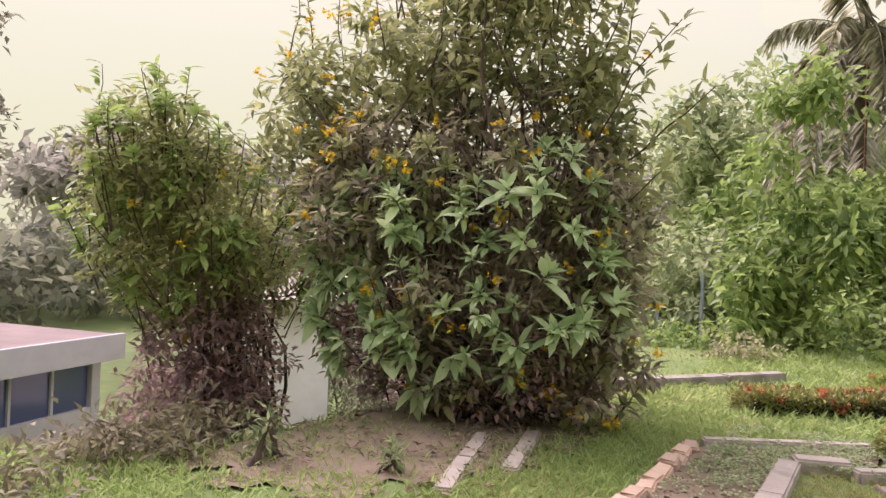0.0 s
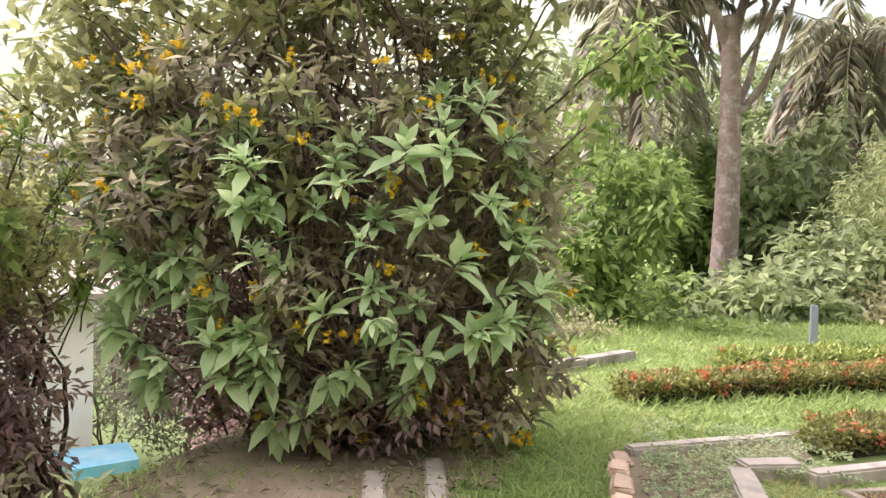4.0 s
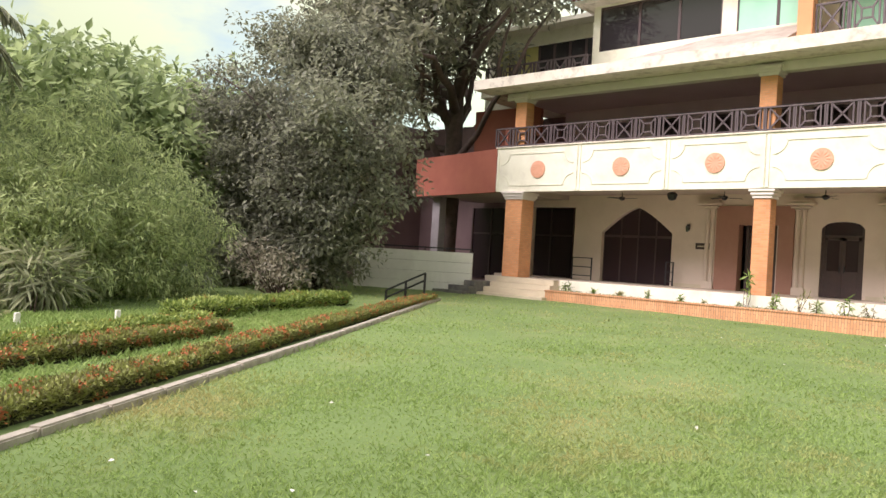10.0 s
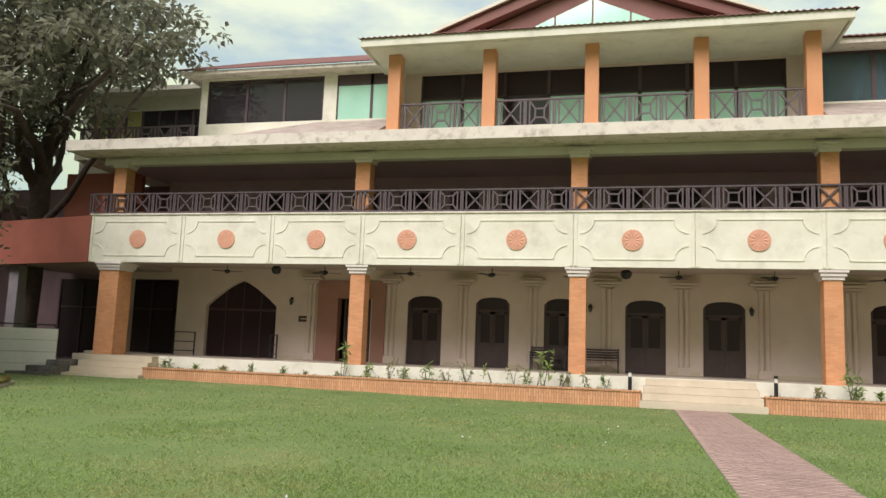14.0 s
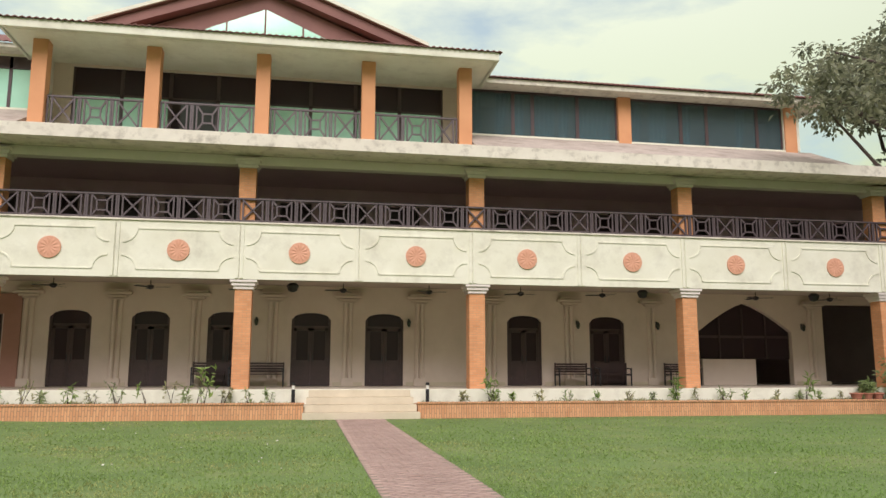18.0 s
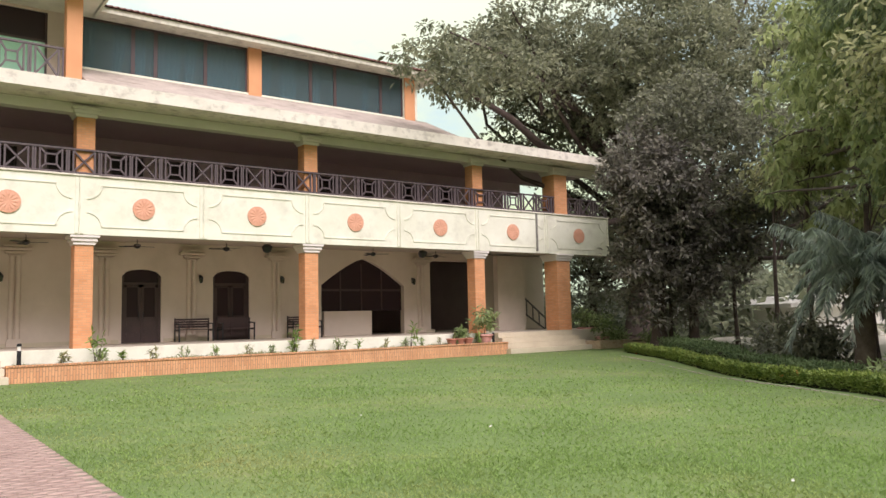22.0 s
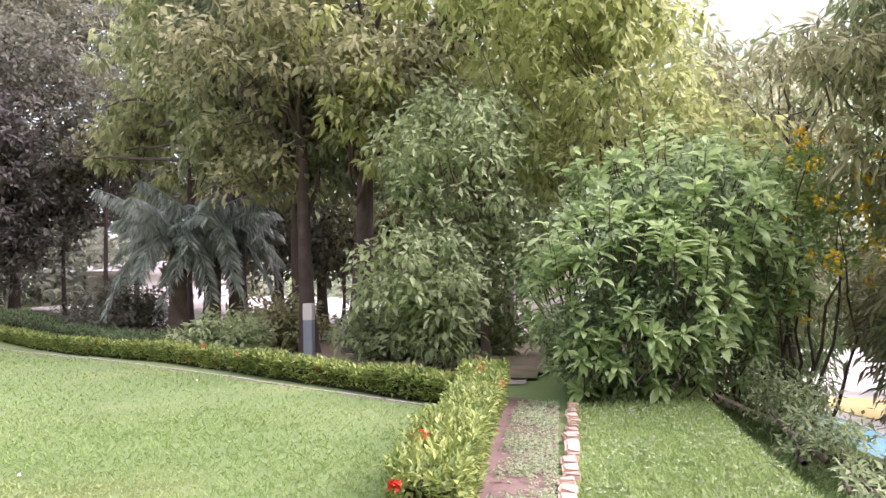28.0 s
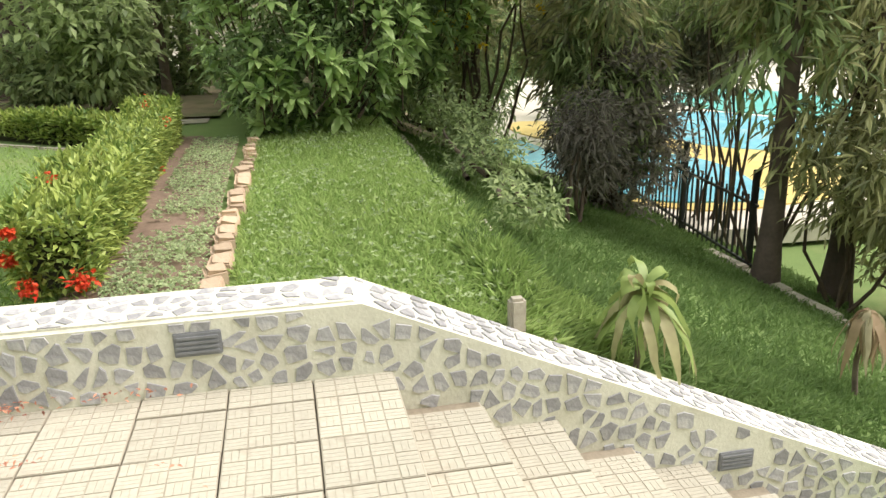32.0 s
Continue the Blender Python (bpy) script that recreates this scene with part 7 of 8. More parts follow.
# feathery rounded thicket
th = [((-17.9, 6.6, 1.7), (1.6, 1.6, 1.9)), ((-18.7, 9.0, 1.8), (3.3, 2.9, 3.0)), ((-17.4, 7.6, 0.9), (2.2, 1.9, 1.8)), ((-19.8, 11.2, 1.3), (2.6, 2.3, 2.4))]
bush("bamboo_thicket", "rounded feathery thicket of fine light green leaves", (-18.6, 9.0, -0.4), th, leafy("feathery_leaves", (0.046, 0.080, 0.019), (0.165, 0.225, 0.056), 0.5, 0.35, broad=0.7), 1800, 55, 0.42, 0.17, 75, stems=24, fine_w=0.18, hang=0.55)
bush("fan_palm", "small pale fan-leaved palm at the foot of the thicket", (-15.6, 7.4, -0.2), [((-15.6, 7.4, 0.55), (0.55, 0.55, 0.45))], L_PALM, 16, 26, 0.5, 0.5, 76, stems=5, fine_w=0.10, category="palm")

# ---- trees on the left ----
tree("pale_trunk_tree", "tall tree with pale patchy bark and a high crown", (-19.3, 3.05, -1.6), (-19.5, 3.15, 6.6), 0.36, [((-19.6, 3.6, 9.3), (3.2, 3.0, 1.9)), ((-19.4, 2.0, 9.4), (1.8, 1.6, 1.3)), ((-18.0, 5.2, 8.2), (1.8, 1.8, 1.2))], M_PALEBARK, L_DARK, 330, 60, 0.65, 0.24, 0.11, 101, limbs=6, lean=0.02)
tree("dark_tree", "dense dark-leaved tree near the ramp wall", (-20.8, 18.4, 0.0), (-21.0, 18.6, 3.8), 0.30, [((-21.2, 18.6, 5.4), (3.6, 3.6, 3.4)), ((-19.2, 17.2, 3.4), (2.3, 2.2, 2.4)), ((-23.2, 17.0, 3.8), (2.6, 2.4, 2.6)), ((-21.0, 19.0, 8.0), (2.2, 2.2, 1.3)), ((-20.2, 17.4, 1.7), (2.3, 1.8, 1.5)), ((-22.8, 16.4, 1.5), (2.2, 1.8, 1.5)), ((-18.4, 16.0, 5.6), (1.3, 1.3, 1.0)), ((-24.4, 17.0, 6.6), (2.0, 1.9, 1.6)), ((-22.6, 18.0, 8.8), (2.0, 1.8, 1.0))], M_DARKBARK, leafy("dusky_green_foliage", (0.036, 0.045, 0.027), (0.102, 0.124, 0.062), 0.45, 0.3, broad=0.35), 1300, 75, 0.55, 0.15, 0.07, 102, limbs=26)
bush("dead_creeper", "pale dry creeper hanging below the dark tree", (-19.2, 15.6, 0.0), [((-19.4, 15.5, 0.75), (1.3, 0.8, 0.75)), ((-20.6, 15.4, 1.1), (0.9, 0.7, 0.7))], leafy("dry_creeper_leaves", (0.26, 0.23, 0.17), (0.56, 0.52, 0.40), 0.7, 0.4, broad=1.5, vivid=True), 90, 26, 0.35, 0.12, 103, stems=26)
tree("rain_tree", "huge spreading tree with dark limbs behind the building", (-25.5, 29.5, 0.0), (-24.6, 29.0, 9.0), 0.62, [((-27.0, 29.0, 15.5), (8.5, 6.5, 3.2)), ((-19.6, 26.2, 13.0), (4.4, 3.2, 1.5)), ((-31, 30, 12), (6, 5.5, 3.2)), ((-25, 25.5, 12.6), (4.6, 3.4, 2.2)), ((-22, 24.5, 15.5), (5, 4, 2)), ((-22.4, 26.5, 10.6), (2.6, 2.2, 1.3)), ((-26.8, 26.0, 9.6), (3.6, 2.8, 1.9)), ((-18.6, 24.4, 11.6), (3.0, 2.2, 0.9)), ((-24.0, 22.6, 11.4), (3.0, 2.4, 1.2)), ((-21.5, 20.8, 9.4), (2.4, 2.0, 1.1))], M_DARKBARK, L_DARK, 850, 60, 0.62, 0.26, 0.13, 104, limbs=13)
for i, (x, y, z0, h, r, mat) in enumerate([(-33, 16, -2, 9.5, 4.2, L_MID), (-38, 24, -2, 11, 5.0, L_MID), (-29, 21, -1.5, 8, 3.6, L_OLIVE), (-36, 6, -3, 9, 4.6, L_MID), (-30, -3, -3, 8.5, 4.2, L_MID), (-42, -2, -4, 10.5, 5.2, L_OLIVE), (-27, 12.5, -2, 8.0, 3.6, L_MID), (-31, 11, -2, 9.0, 4.0, L_MID)]):
    tree("broadleaf_tree", "broadleaf tree in the wood behind the garden", (x, y, z0), (x, y, h * 0.55), 0.28, [((x, y, h * 0.66), (r, r, h * 0.34)), ((x + r * 0.5, y + r * 0.4, h * 0.5), (r * 0.7, r * 0.7, h * 0.3)), ((x - 0.5 * r, y - 0.4 * r, h * 0.45), (r * 0.7, r * 0.7, h * 0.3))], M_DARKBARK, mat, 380, 45, 0.8, 0.34, 0.16, 110 + i, limbs=9, group="wood behind the garden")
# flat-topped trees far off
for i, (x, y, z, r) in enumerate([(-60, -11, 7.0, 9), (-50, -13, 4.5, 6), (-24, -30, 4.4, 6.5), (-72, -30, 8, 10), (-45, -40, 5, 8)]):
    tree("umbrella_tree", "flat-topped spreading tree in the distance", (x, y, -6), (x, y, z - 1.2), 0.4, [((x, y, z), (r, r, 1.6)), ((x + r * 0.6, y + r * 0.3, z - 0.9), (r * 0.6, r * 0.6, 1.1)), ((x - r * 0.6, y - r * 0.3, z - 0.7), (r * 0.55, r * 0.55, 1.1))], M_DARKBARK, leafy("distant_foliage", (0.045, 0.055, 0.035), (0.10, 0.115, 0.07), 0.7, 0.25) if i == 0 else bpy.data.materials["distant_foliage"], 260, 40, 1.0, 0.5, 0.25, 130 + i, limbs=16, group="distant flat-topped trees")
tree("leaning_tree", "dark leafy tree leaning over the slope", (-6.2, -14.5, -4.0), (-6.0, -13.4, 1.5), 0.2, [((-5.7, -12.7, 3.2), (1.3, 1.3, 1.5)), ((-5.6, -12.5, 5.2), (1.0, 1.1, 1.0))], M_DARKBARK, L_DARK, 200, 45, 0.45, 0.17, 0.09, 140, limbs=10)


def frond(rng, a, heading, length, rise, droop, leaflets, size):
    s = np.linspace(0, 1, 9)
    h = np.array([math.cos(heading), math.sin(heading), 0])
    pts = np.array(a) + h * (s * length * (1 - 0.25 * droop * s))[:, None] + np.array([0, 0, 1.0]) * (rise * length * s - droop * length * s ** 2.2)[:, None]
    rib = tube(pts, 0.035 * (1 - 0.85 * s), 5)
    u = rng.uniform(0.12, 1, leaflets)
    p = np.stack([np.interp(u, s, pts[:, k]) for k in range(3)], 1)
    sd = np.array([-h[1], h[0], 0]) * np.where(np.arange(leaflets) % 2, 1, -1)[:, None]
    way = sd * 0.75 + h * 0.45 + np.array([0, 0, -0.65]) + rng.normal(size=(leaflets, 3)) * 0.12
    lf = leaf_arrays(rng, p, way, size * (1.1 - 0.6 * np.abs(u - 0.45)), size * 0.075, droop=0.25)
    return rib, lf


def palm(name, label, base, top, r, fronds, length, seed, leaf, dry=0, size=0.8, droop=0.6, rise=0.75, leaflets=110, category="palm"):
    rng = np.random.default_rng(seed)
    t = thing(name, label, category, "palms")
    s = np.linspace(0, 1, 12)
    b, e = np.array(base, float), np.array(top, float)
    p = b + (e - b) * s[:, None] + np.array([0.25, 0.1, 0]) * (np.sin(s * 3.1) * 0.5)[:, None]
    part("trunk", raw_mesh("trunk", *tube(p, r * (1 - 0.3 * s) + 0.015 * (np.arange(12) % 2), 12)), M_BARK, t, smooth=True)
    ribs = []
    for i in range(fronds + dry):
        old = i >= fronds
        k = i / max(1, fronds)
        d = (droop * (0.35 + 1.0 * k)) if not old else rng.uniform(1.1, 1.4)
        rs = rise * (1.25 - 1.15 * k) if not old else -0.05
        rib, lf = frond(rng, e, i * 2.4 + rng.normal() * 0.2, length * rng.uniform(0.85, 1.1), rs, d, leaflets, size)
        f = part("frond", raw_mesh("frond", *lf), L_DRYPALM if old else leaf, t)
        part("rib", raw_mesh("rib", *rib), M_DRYLEAF if old else leaf, f)
    return t


palm("coconut_palm", "coconut palm with drooping grey-green fronds", (-24.5, 7.2, -2.0), (-24.2, 6.9, 7.0), 0.2, 14, 3.3, 151, L_PALM, dry=12, droop=1.15, rise=0.7)
palm("coconut_palm", "coconut palm with hanging fronds behind the bank", (-21.6, 0.9, -2.0), (-21.4, 1.0, 7.3), 0.2, 12, 3.0, 152, L_PALM, dry=12, droop=1.15, rise=0.6)

# ---- trees on the right ----
tree("dark_tree", "dark small-leaved tree at the corner of the building", (26.2, 21.6, 0.0), (26.4, 21.4, 4.2), 0.32, [((26.8, 21.4, 6.0), (2.5, 2.5, 3.4)), ((28.8, 20.0, 5.0), (2.4, 2.2, 2.4)), ((31.2, 19.0, 5.6), (2.6, 2.4, 2.2)), ((27.6, 21.0, 9.4), (2.6, 2.6, 1.9)), ((30.0, 20.2, 7.6), (3.2, 2.8, 2.8)), ((32.5, 17.0, 6.5), (3.2, 3.0, 3.6))], M_DARKBARK, L_DARK, 1000, 60, 0.4, 0.17, 0.09, 201, limbs=24)
tree("dark_tree", "dark leafy tree low beside the side steps", (27.4, 20.8, 0.0), (27.3, 20.6, 3.0), 0.22, [((24.9, 21.2, 3.6), (1.3, 1.3, 2.6)), ((24.6, 21.0, 6.8), (1.6, 1.4, 2.0)), ((26.3, 20.9, 3.4), (1.7, 1.6, 2.6)), ((25.8, 20.7, 6.4), (2.1, 1.8, 2.2)), ((27.8, 19.8, 3.6), (1.8, 1.6, 1.7))], M_DARKBARK, L_PURPLE, 560, 52, 0.38, 0.18, 0.09, 231, limbs=16)
tree("rain_tree", "huge spreading tree with pale limbs above the roof", (35.0, 30.0, 0.0), (34.5, 29.5, 9.5), 0.7, [((32.0, 29.5, 15.8), (8.0, 6.0, 4.0)), ((26.2, 31.2, 14.4), (4.6, 4.0, 2.4)), ((24.4, 29.6, 13.4), (3.6, 3.2, 2.2)), ((30.6, 27.6, 11.6), (3.2, 3.0, 2.0)), ((40.0, 26.0, 15.5), (9, 7, 5)), ((33, 23.8, 13.0), (6.5, 4, 3.6)), ((29, 26.5, 13.2), (4.4, 3.4, 2.4)), ((28.8, 31.0, 10.6), (3.4, 2.4, 1.7)), ((17.2, 24.2, 10.7), (2.2, 1.5, 0.7)), ((20.8, 24.6, 11.4), (2.6, 2.0, 1.2))], M_DARKBARK, leafy("rain_tree_foliage", (0.032, 0.042, 0.020), (0.095, 0.112, 0.048), 0.5, 0.35, broad=0.4), 1800, 75, 0.5, 0.20, 0.10, 202, limbs=30)
tree("dark_tree", "dark leafy tree behind the end of the building", (34.2, 32.5, 0.0), (34.0, 32.2, 4.5), 0.3, [((33.4, 32.0, 5.2), (3.4, 3.2, 4.6)), ((37.0, 29.5, 6.0), (3.2, 3.0, 2.8))], M_DARKBARK, L_DARK, 520, 50, 0.6, 0.22, 0.11, 232, limbs=14)
tree("drooping_tree", "tall tree with drooping light green leaves", (22.0, 9.8, -0.4), (22.2, 10.0, 7.0), 0.26, [((22.4, 10.2, 8.6), (3.4, 3.2, 2.8)), ((21.0, 9.4, 5.6), (1.8, 1.7, 1.7)), ((25.5, 13.2, 9.4), (3.4, 3.2, 3.0)), ((24.6, 13.6, 5.8), (2.2, 2.2, 1.9)), ((23, 7.6, 11), (3, 3, 1.8))], M_DARKBARK, leafy("drooping_foliage", (0.19, 0.24, 0.10), (0.55, 0.60, 0.28), 0.45, 0.55, broad=0.6, vivid=True), 560, 52, 0.37, 0.22, 0.10, 203, hang=1.1, limbs=22)
tree("drooping_tree", "tall tree with drooping grey-green leaves", (20.4, 7.4, -0.4), (20.3, 7.3, 6.0), 0.22, [((19.8, 6.9, 6.4), (1.9, 1.9, 2.4)), ((20.6, 8.6, 9.0), (2.6, 2.6, 2.0)), ((19.2, 5.6, 4.6), (1.5, 1.4, 1.3)), ((21.6, 9.6, 5.6), (1.6, 1.6, 1.4))], M_DARKBARK, leafy("grey_green_foliage", (0.15, 0.19, 0.11), (0.40, 0.47, 0.26), 0.45, 0.5, broad=0.6, vivid=True), 400, 55, 0.36, 0.2, 0.09, 214, hang=1.0, limbs=16)
tree("drooping_tree", "tall tree with drooping yellow-green leaves", (18.6, 5.4, -0.4), (18.8, 5.2, 7.0), 0.24, [((18.2, 4.6, 7.6), (3.0, 2.8, 2.6)), ((17.2, 4.2, 4.7), (1.6, 1.5, 1.4)), ((19.6, 2.6, 6.2), (2.4, 2.4, 2.4)), ((20.4, 6.4, 9.6), (3.2, 3.0, 2.4)), ((18.0, 1.4, 8.6), (2.4, 2.4, 1.8))], M_DARKBARK, leafy("yellow_green_foliage", (0.24, 0.30, 0.10), (0.66, 0.71, 0.28), 0.45, 0.55, broad=0.6, vivid=True), 500, 52, 0.35, 0.21, 0.095, 204, hang=1.1, limbs=22)
tree("thick_trunk_tree", "dark thick-trunked tree behind the hedge", (18.07, 6.47, -0.3), (18.1, 6.6, 5.0), 0.19, [((17.8, 7.4, 6.6), (2.2, 2.2, 1.8)), ((18.4, 7.4, 4.2), (1.4, 1.4, 1.2))], M_DARKBARK, L_OLIVE, 150, 50, 0.5, 0.2, 0.09, 205, limbs=14, hang=0.7)
tree("thick_trunk_tree", "dark twin trunk behind the hedge", (17.85, 5.5, -0.3), (17.8, 5.2, 5.0), 0.16, [((17.4, 4.4, 5.6), (1.6, 1.6, 1.2))], M_DARKBARK, L_OLIVE, 80, 50, 0.5, 0.2, 0.09, 206, limbs=10, hang=0.7)
tree("slim_tree", "slim grey tree with small dark leaves", (14.9, 2.28, -0.2), (15.0, 2.3, 2.6), 0.085, [((14.2, 2.6, 3.4), (1.5, 1.4, 1.2)), ((13.4, 3.1, 1.6), (1.1, 1.0, 0.8)), ((14.8, 1.8, 2.0), (1.0, 1.0, 0.9))], M_BARK, L_MID, 260, 45, 0.32, 0.13, 0.06, 207, limbs=16, hang=0.5)
tree("slim_tree", "leafy young tree behind the broad-leaved bush", (15.6, -0.2, -0.4), (15.7, 0.0, 3.0), 0.09, [((15.6, 0.2, 4.6), (2.2, 2.0, 1.9)), ((14.6, 1.0, 6.4), (2.2, 2.0, 1.4)), ((16.4, -1.6, 3.2), (1.8, 1.6, 1.5))], M_BARK, bpy.data.materials["yellow_green_foliage"], 460, 50, 0.42, 0.17, 0.075, 208, limbs=18, hang=0.8)
palm("feather_palm", "short palm with a mop of bluish feathery fronds", (21.2, 11.2, -0.2), (21.1, 11.1, 2.5), 0.26, 24, 2.2, 209, L_BLUE, size=0.5, droop=0.75, leaflets=150)
palm("feather_palm", "short palm with a mop of bluish feathery fronds", (21.5, 10.4, -0.2), (21.6, 10.3, 2.6), 0.25, 24, 2.2, 210, L_BLUE, size=0.5, droop=0.75, leaflets=150)
for i, (x, y, h, r, mat) in enumerate([(27, 9, 8.5, 3.6, L_MID), (25, 3, 9, 3.8, L_OLIVE), (31, 12, 9.5, 4.2, L_MID), (22, -1, 8, 3.4, L_MID), (30, 3, 10, 4.4, L_MID), (27, -6, 9, 4.0, L_MID), (36, 16, 10, 4.6, L_OLIVE), (33, -2, 10, 4.5, L_OLIVE)]):
    z0 = float(ground_z(x, y))
    tree("broadleaf_tree", "broadleaf tree in the grove beyond the hedge", (x, y, z0), (x, y, h * 0.55), 0.2, [((x, y, h * 0.7), (r, r, h * 0.28)), ((x + r * 0.5, y + r * 0.4, h * 0.52), (r * 0.7, r * 0.7, h * 0.22)), ((x - 0.5 * r, y - 0.4 * r, h * 0.6), (r * 0.7, r * 0.7, h * 0.24))], M_DARKBARK, mat, 95, 45, 0.75, 0.30, 0.13, 220 + i, limbs=14, hang=0.6, group="grove beyond the hedge")
for i, (x, y, z, rx, rz, m) in enumerate([(16.2, 7.6, 0.2, 0.9, 0.6, L_MID), (18.8, 7.4, 0.3, 1.1, 0.8, L_OLIVE), (15.4, 4.0, 0.4, 0.9, 0.9, L_MID), (16.6, 2.8, 0.5, 1.2, 1.1, L_MID), (21.5, 13.0, 0.4, 1.4, 0.9, L_DARK), (13.6, 2.9, 0.9, 0.7, 0.8, L_MID)]):
    bush("understory_shrub", "leafy shrub growing under the trees behind the hedge", (x, y, float(ground_z(x, y))), [((x, y, z), (rx, rx, rz))], m, int(80 * rx * (rz + 0.5)), 42, 0.32, 0.15, 290 + i, stems=6, fine_w=0.42, hang=0.4)
for i, (x, y, r, m) in enumerate([(24.5, 9.6, 1.9, L_DARK), (26.5, 6.6, 2.2, L_OLIVE), (27.5, 12.4, 2.0, L_DARK), (23.6, 5.2, 1.7, L_OLIVE), (30.0, 15.5, 2.2, L_DARK), (29.5, 9.0, 2.2, L_DARK), (26.0, 2.6, 2.0, L_MID)]):
    tree("understory_tree", "small shaded tree under the tall grove", (x, y, -0.3), (x + 0.2, y, 2.2), 0.08, [((x, y, 3.4), (r, r, 1.7)), ((x + 0.6 * r, y - 0.4 * r, 2.2), (0.7 * r, 0.7 * r, 0.9))], M_DARKBARK, m, 130, 46, 0.45, 0.2, 0.09, 360 + i, limbs=8, hang=0.6, group="small trees under the grove")
for i, (x, y, h) in enumerate([(26.7, 21.4, 4.5), (29.2, 20.0, 5.0), (27.8, 17.4, 5.5), (25.2, 14.6, 6.0), (16.6, 3.4, 3.5), (24.0, 12.2, 6.0)]):
    tree("slim_trunk_tree", "slender dark-stemmed tree standing behind the hedge", (x, y, -0.2), (x + 0.3, y + 0.1, h), 0.09, [((x + 0.2, y, h + 0.8), (1.1, 1.1, 0.9))], M_DARKBARK, L_OLIVE, 46, 40, 0.4, 0.2, 0.09, 330 + i, limbs=9, hang=0.7, group="slender trees behind the hedge")
# dark conifers by the pool
for i, (x, y, zb, zt, r) in enumerate([(12.7, -4.0, -1.7, 5.0, 0.10), (13.6, -4.6, -1.9, 5.6, 0.12), (10.1, -6.2, -2.3, 6.0, 0.15), (10.0, -5.1, -2.0, 6.0, 0.13), (17.0, -3.2, -1.6, 6.4, 0.13)]):
    tree("dark_conifer", "drooping feathery tree at the foot of the slope", (x, y, zb), (x, y, zt * 0.55), r, [((x, y, 0.9 if i < 2 else 1.6), (0.85, 0.85, 1.6)), ((x, y, 3.2), (1.4, 1.3, 1.6)), ((x + 0.5, y + 0.3, 5.0), (1.6, 1.5, 1.3))], M_DARKBARK, L_MID if i % 2 else L_OLIVE, 150, 44, 0.42, 0.24, 0.05, 240 + i, limbs=14, hang=0.9, group="dark trees by the pool")
for i, (x, y, z, rx, rz, m) in enumerate([(12.6, -4.0, 0.2, 0.8, 1.5, L_MID), (13.7, -4.4, 0.6, 0.9, 1.4, L_DARK), (13.2, -6.0, 0.5, 0.8, 0.8, L_DARK), (15.4, -6.8, 0.8, 0.9, 0.8, L_DARK), (10.4, -5.6, 1.5, 1.2, 0.6, L_OLIVE), (12.6, -6.2, 1.5, 1.2, 0.5, L_MID), (9.4, -5.8, -0.1, 0.9, 1.2, L_OLIVE), (15.6, -4.6, 1.0, 1.0, 1.2, L_OLIVE), (17.5, -5.8, 1.5, 1.6, 1.0, L_MID), (20.5, -8.5, 1.2, 2.2, 1.6, L_MID), (18.0, -2.6, 0.2, 1.8, 1.6, L_MID), (21, -3.4, 0.4, 2.0, 1.8, L_MID)]):
    bush("hanging_foliage", "low dark feathery branches hanging before the pool", (x, y, float(ground_z(x, y))), [((x, y, z), (rx, rx, rz))], m, int(60 * rx * (rz + 0.4)), 44, 0.34, 0.22, 270 + i, stems=5, fine_w=0.16, hang=0.8)
bush("cypress", "dark dense narrow evergreen at the pool edge", (12.2, -4.3, -1.8), [((12.2, -4.3, -0.4), (0.75, 0.75, 1.3))], L_PURPLE, 150, 50, 0.25, 0.10, 251, stems=4)
bush("grey_shrub", "dark brownish drooping shrub on the slope", (10.4, -2.7, -1.0), [((10.5, -2.9, -0.2), (0.42, 0.4, 0.5))], leafy("dark_brownish_fronds", (0.03, 0.032, 0.024), (0.085, 0.085, 0.06), 0.6, 0.25), 70, 40, 0.25, 0.16, 252, stems=5, fine_w=0.12, hang=0.6)
bush("slope_bush", "ragged weeds along the edge of the slope", (9.2, -1.4, -0.2), [((9.4, -1.4, -0.1), (0.9, 0.35, 0.28)), ((8.0, -1.3, -0.15), (0.7, 0.3, 0.22)), ((11.0, -1.5, 0.05), (0.9, 0.5, 0.4))], L_MID, 120, 26, 0.16, 0.08, 253, stems=6)
for i, (x, y, zc) in enumerate([(8.3, -6.3, -1.3), (9.6, -6.9, -1.2)]):
    bush("shrub", "olive shrub at the foot of the slope", (x, y, float(ground_z(x, y))), [((x, y, zc), (0.9, 0.8, 0.9))], L_OLIVE, 110, 40, 0.28, 0.10, 255 + i, stems=8)


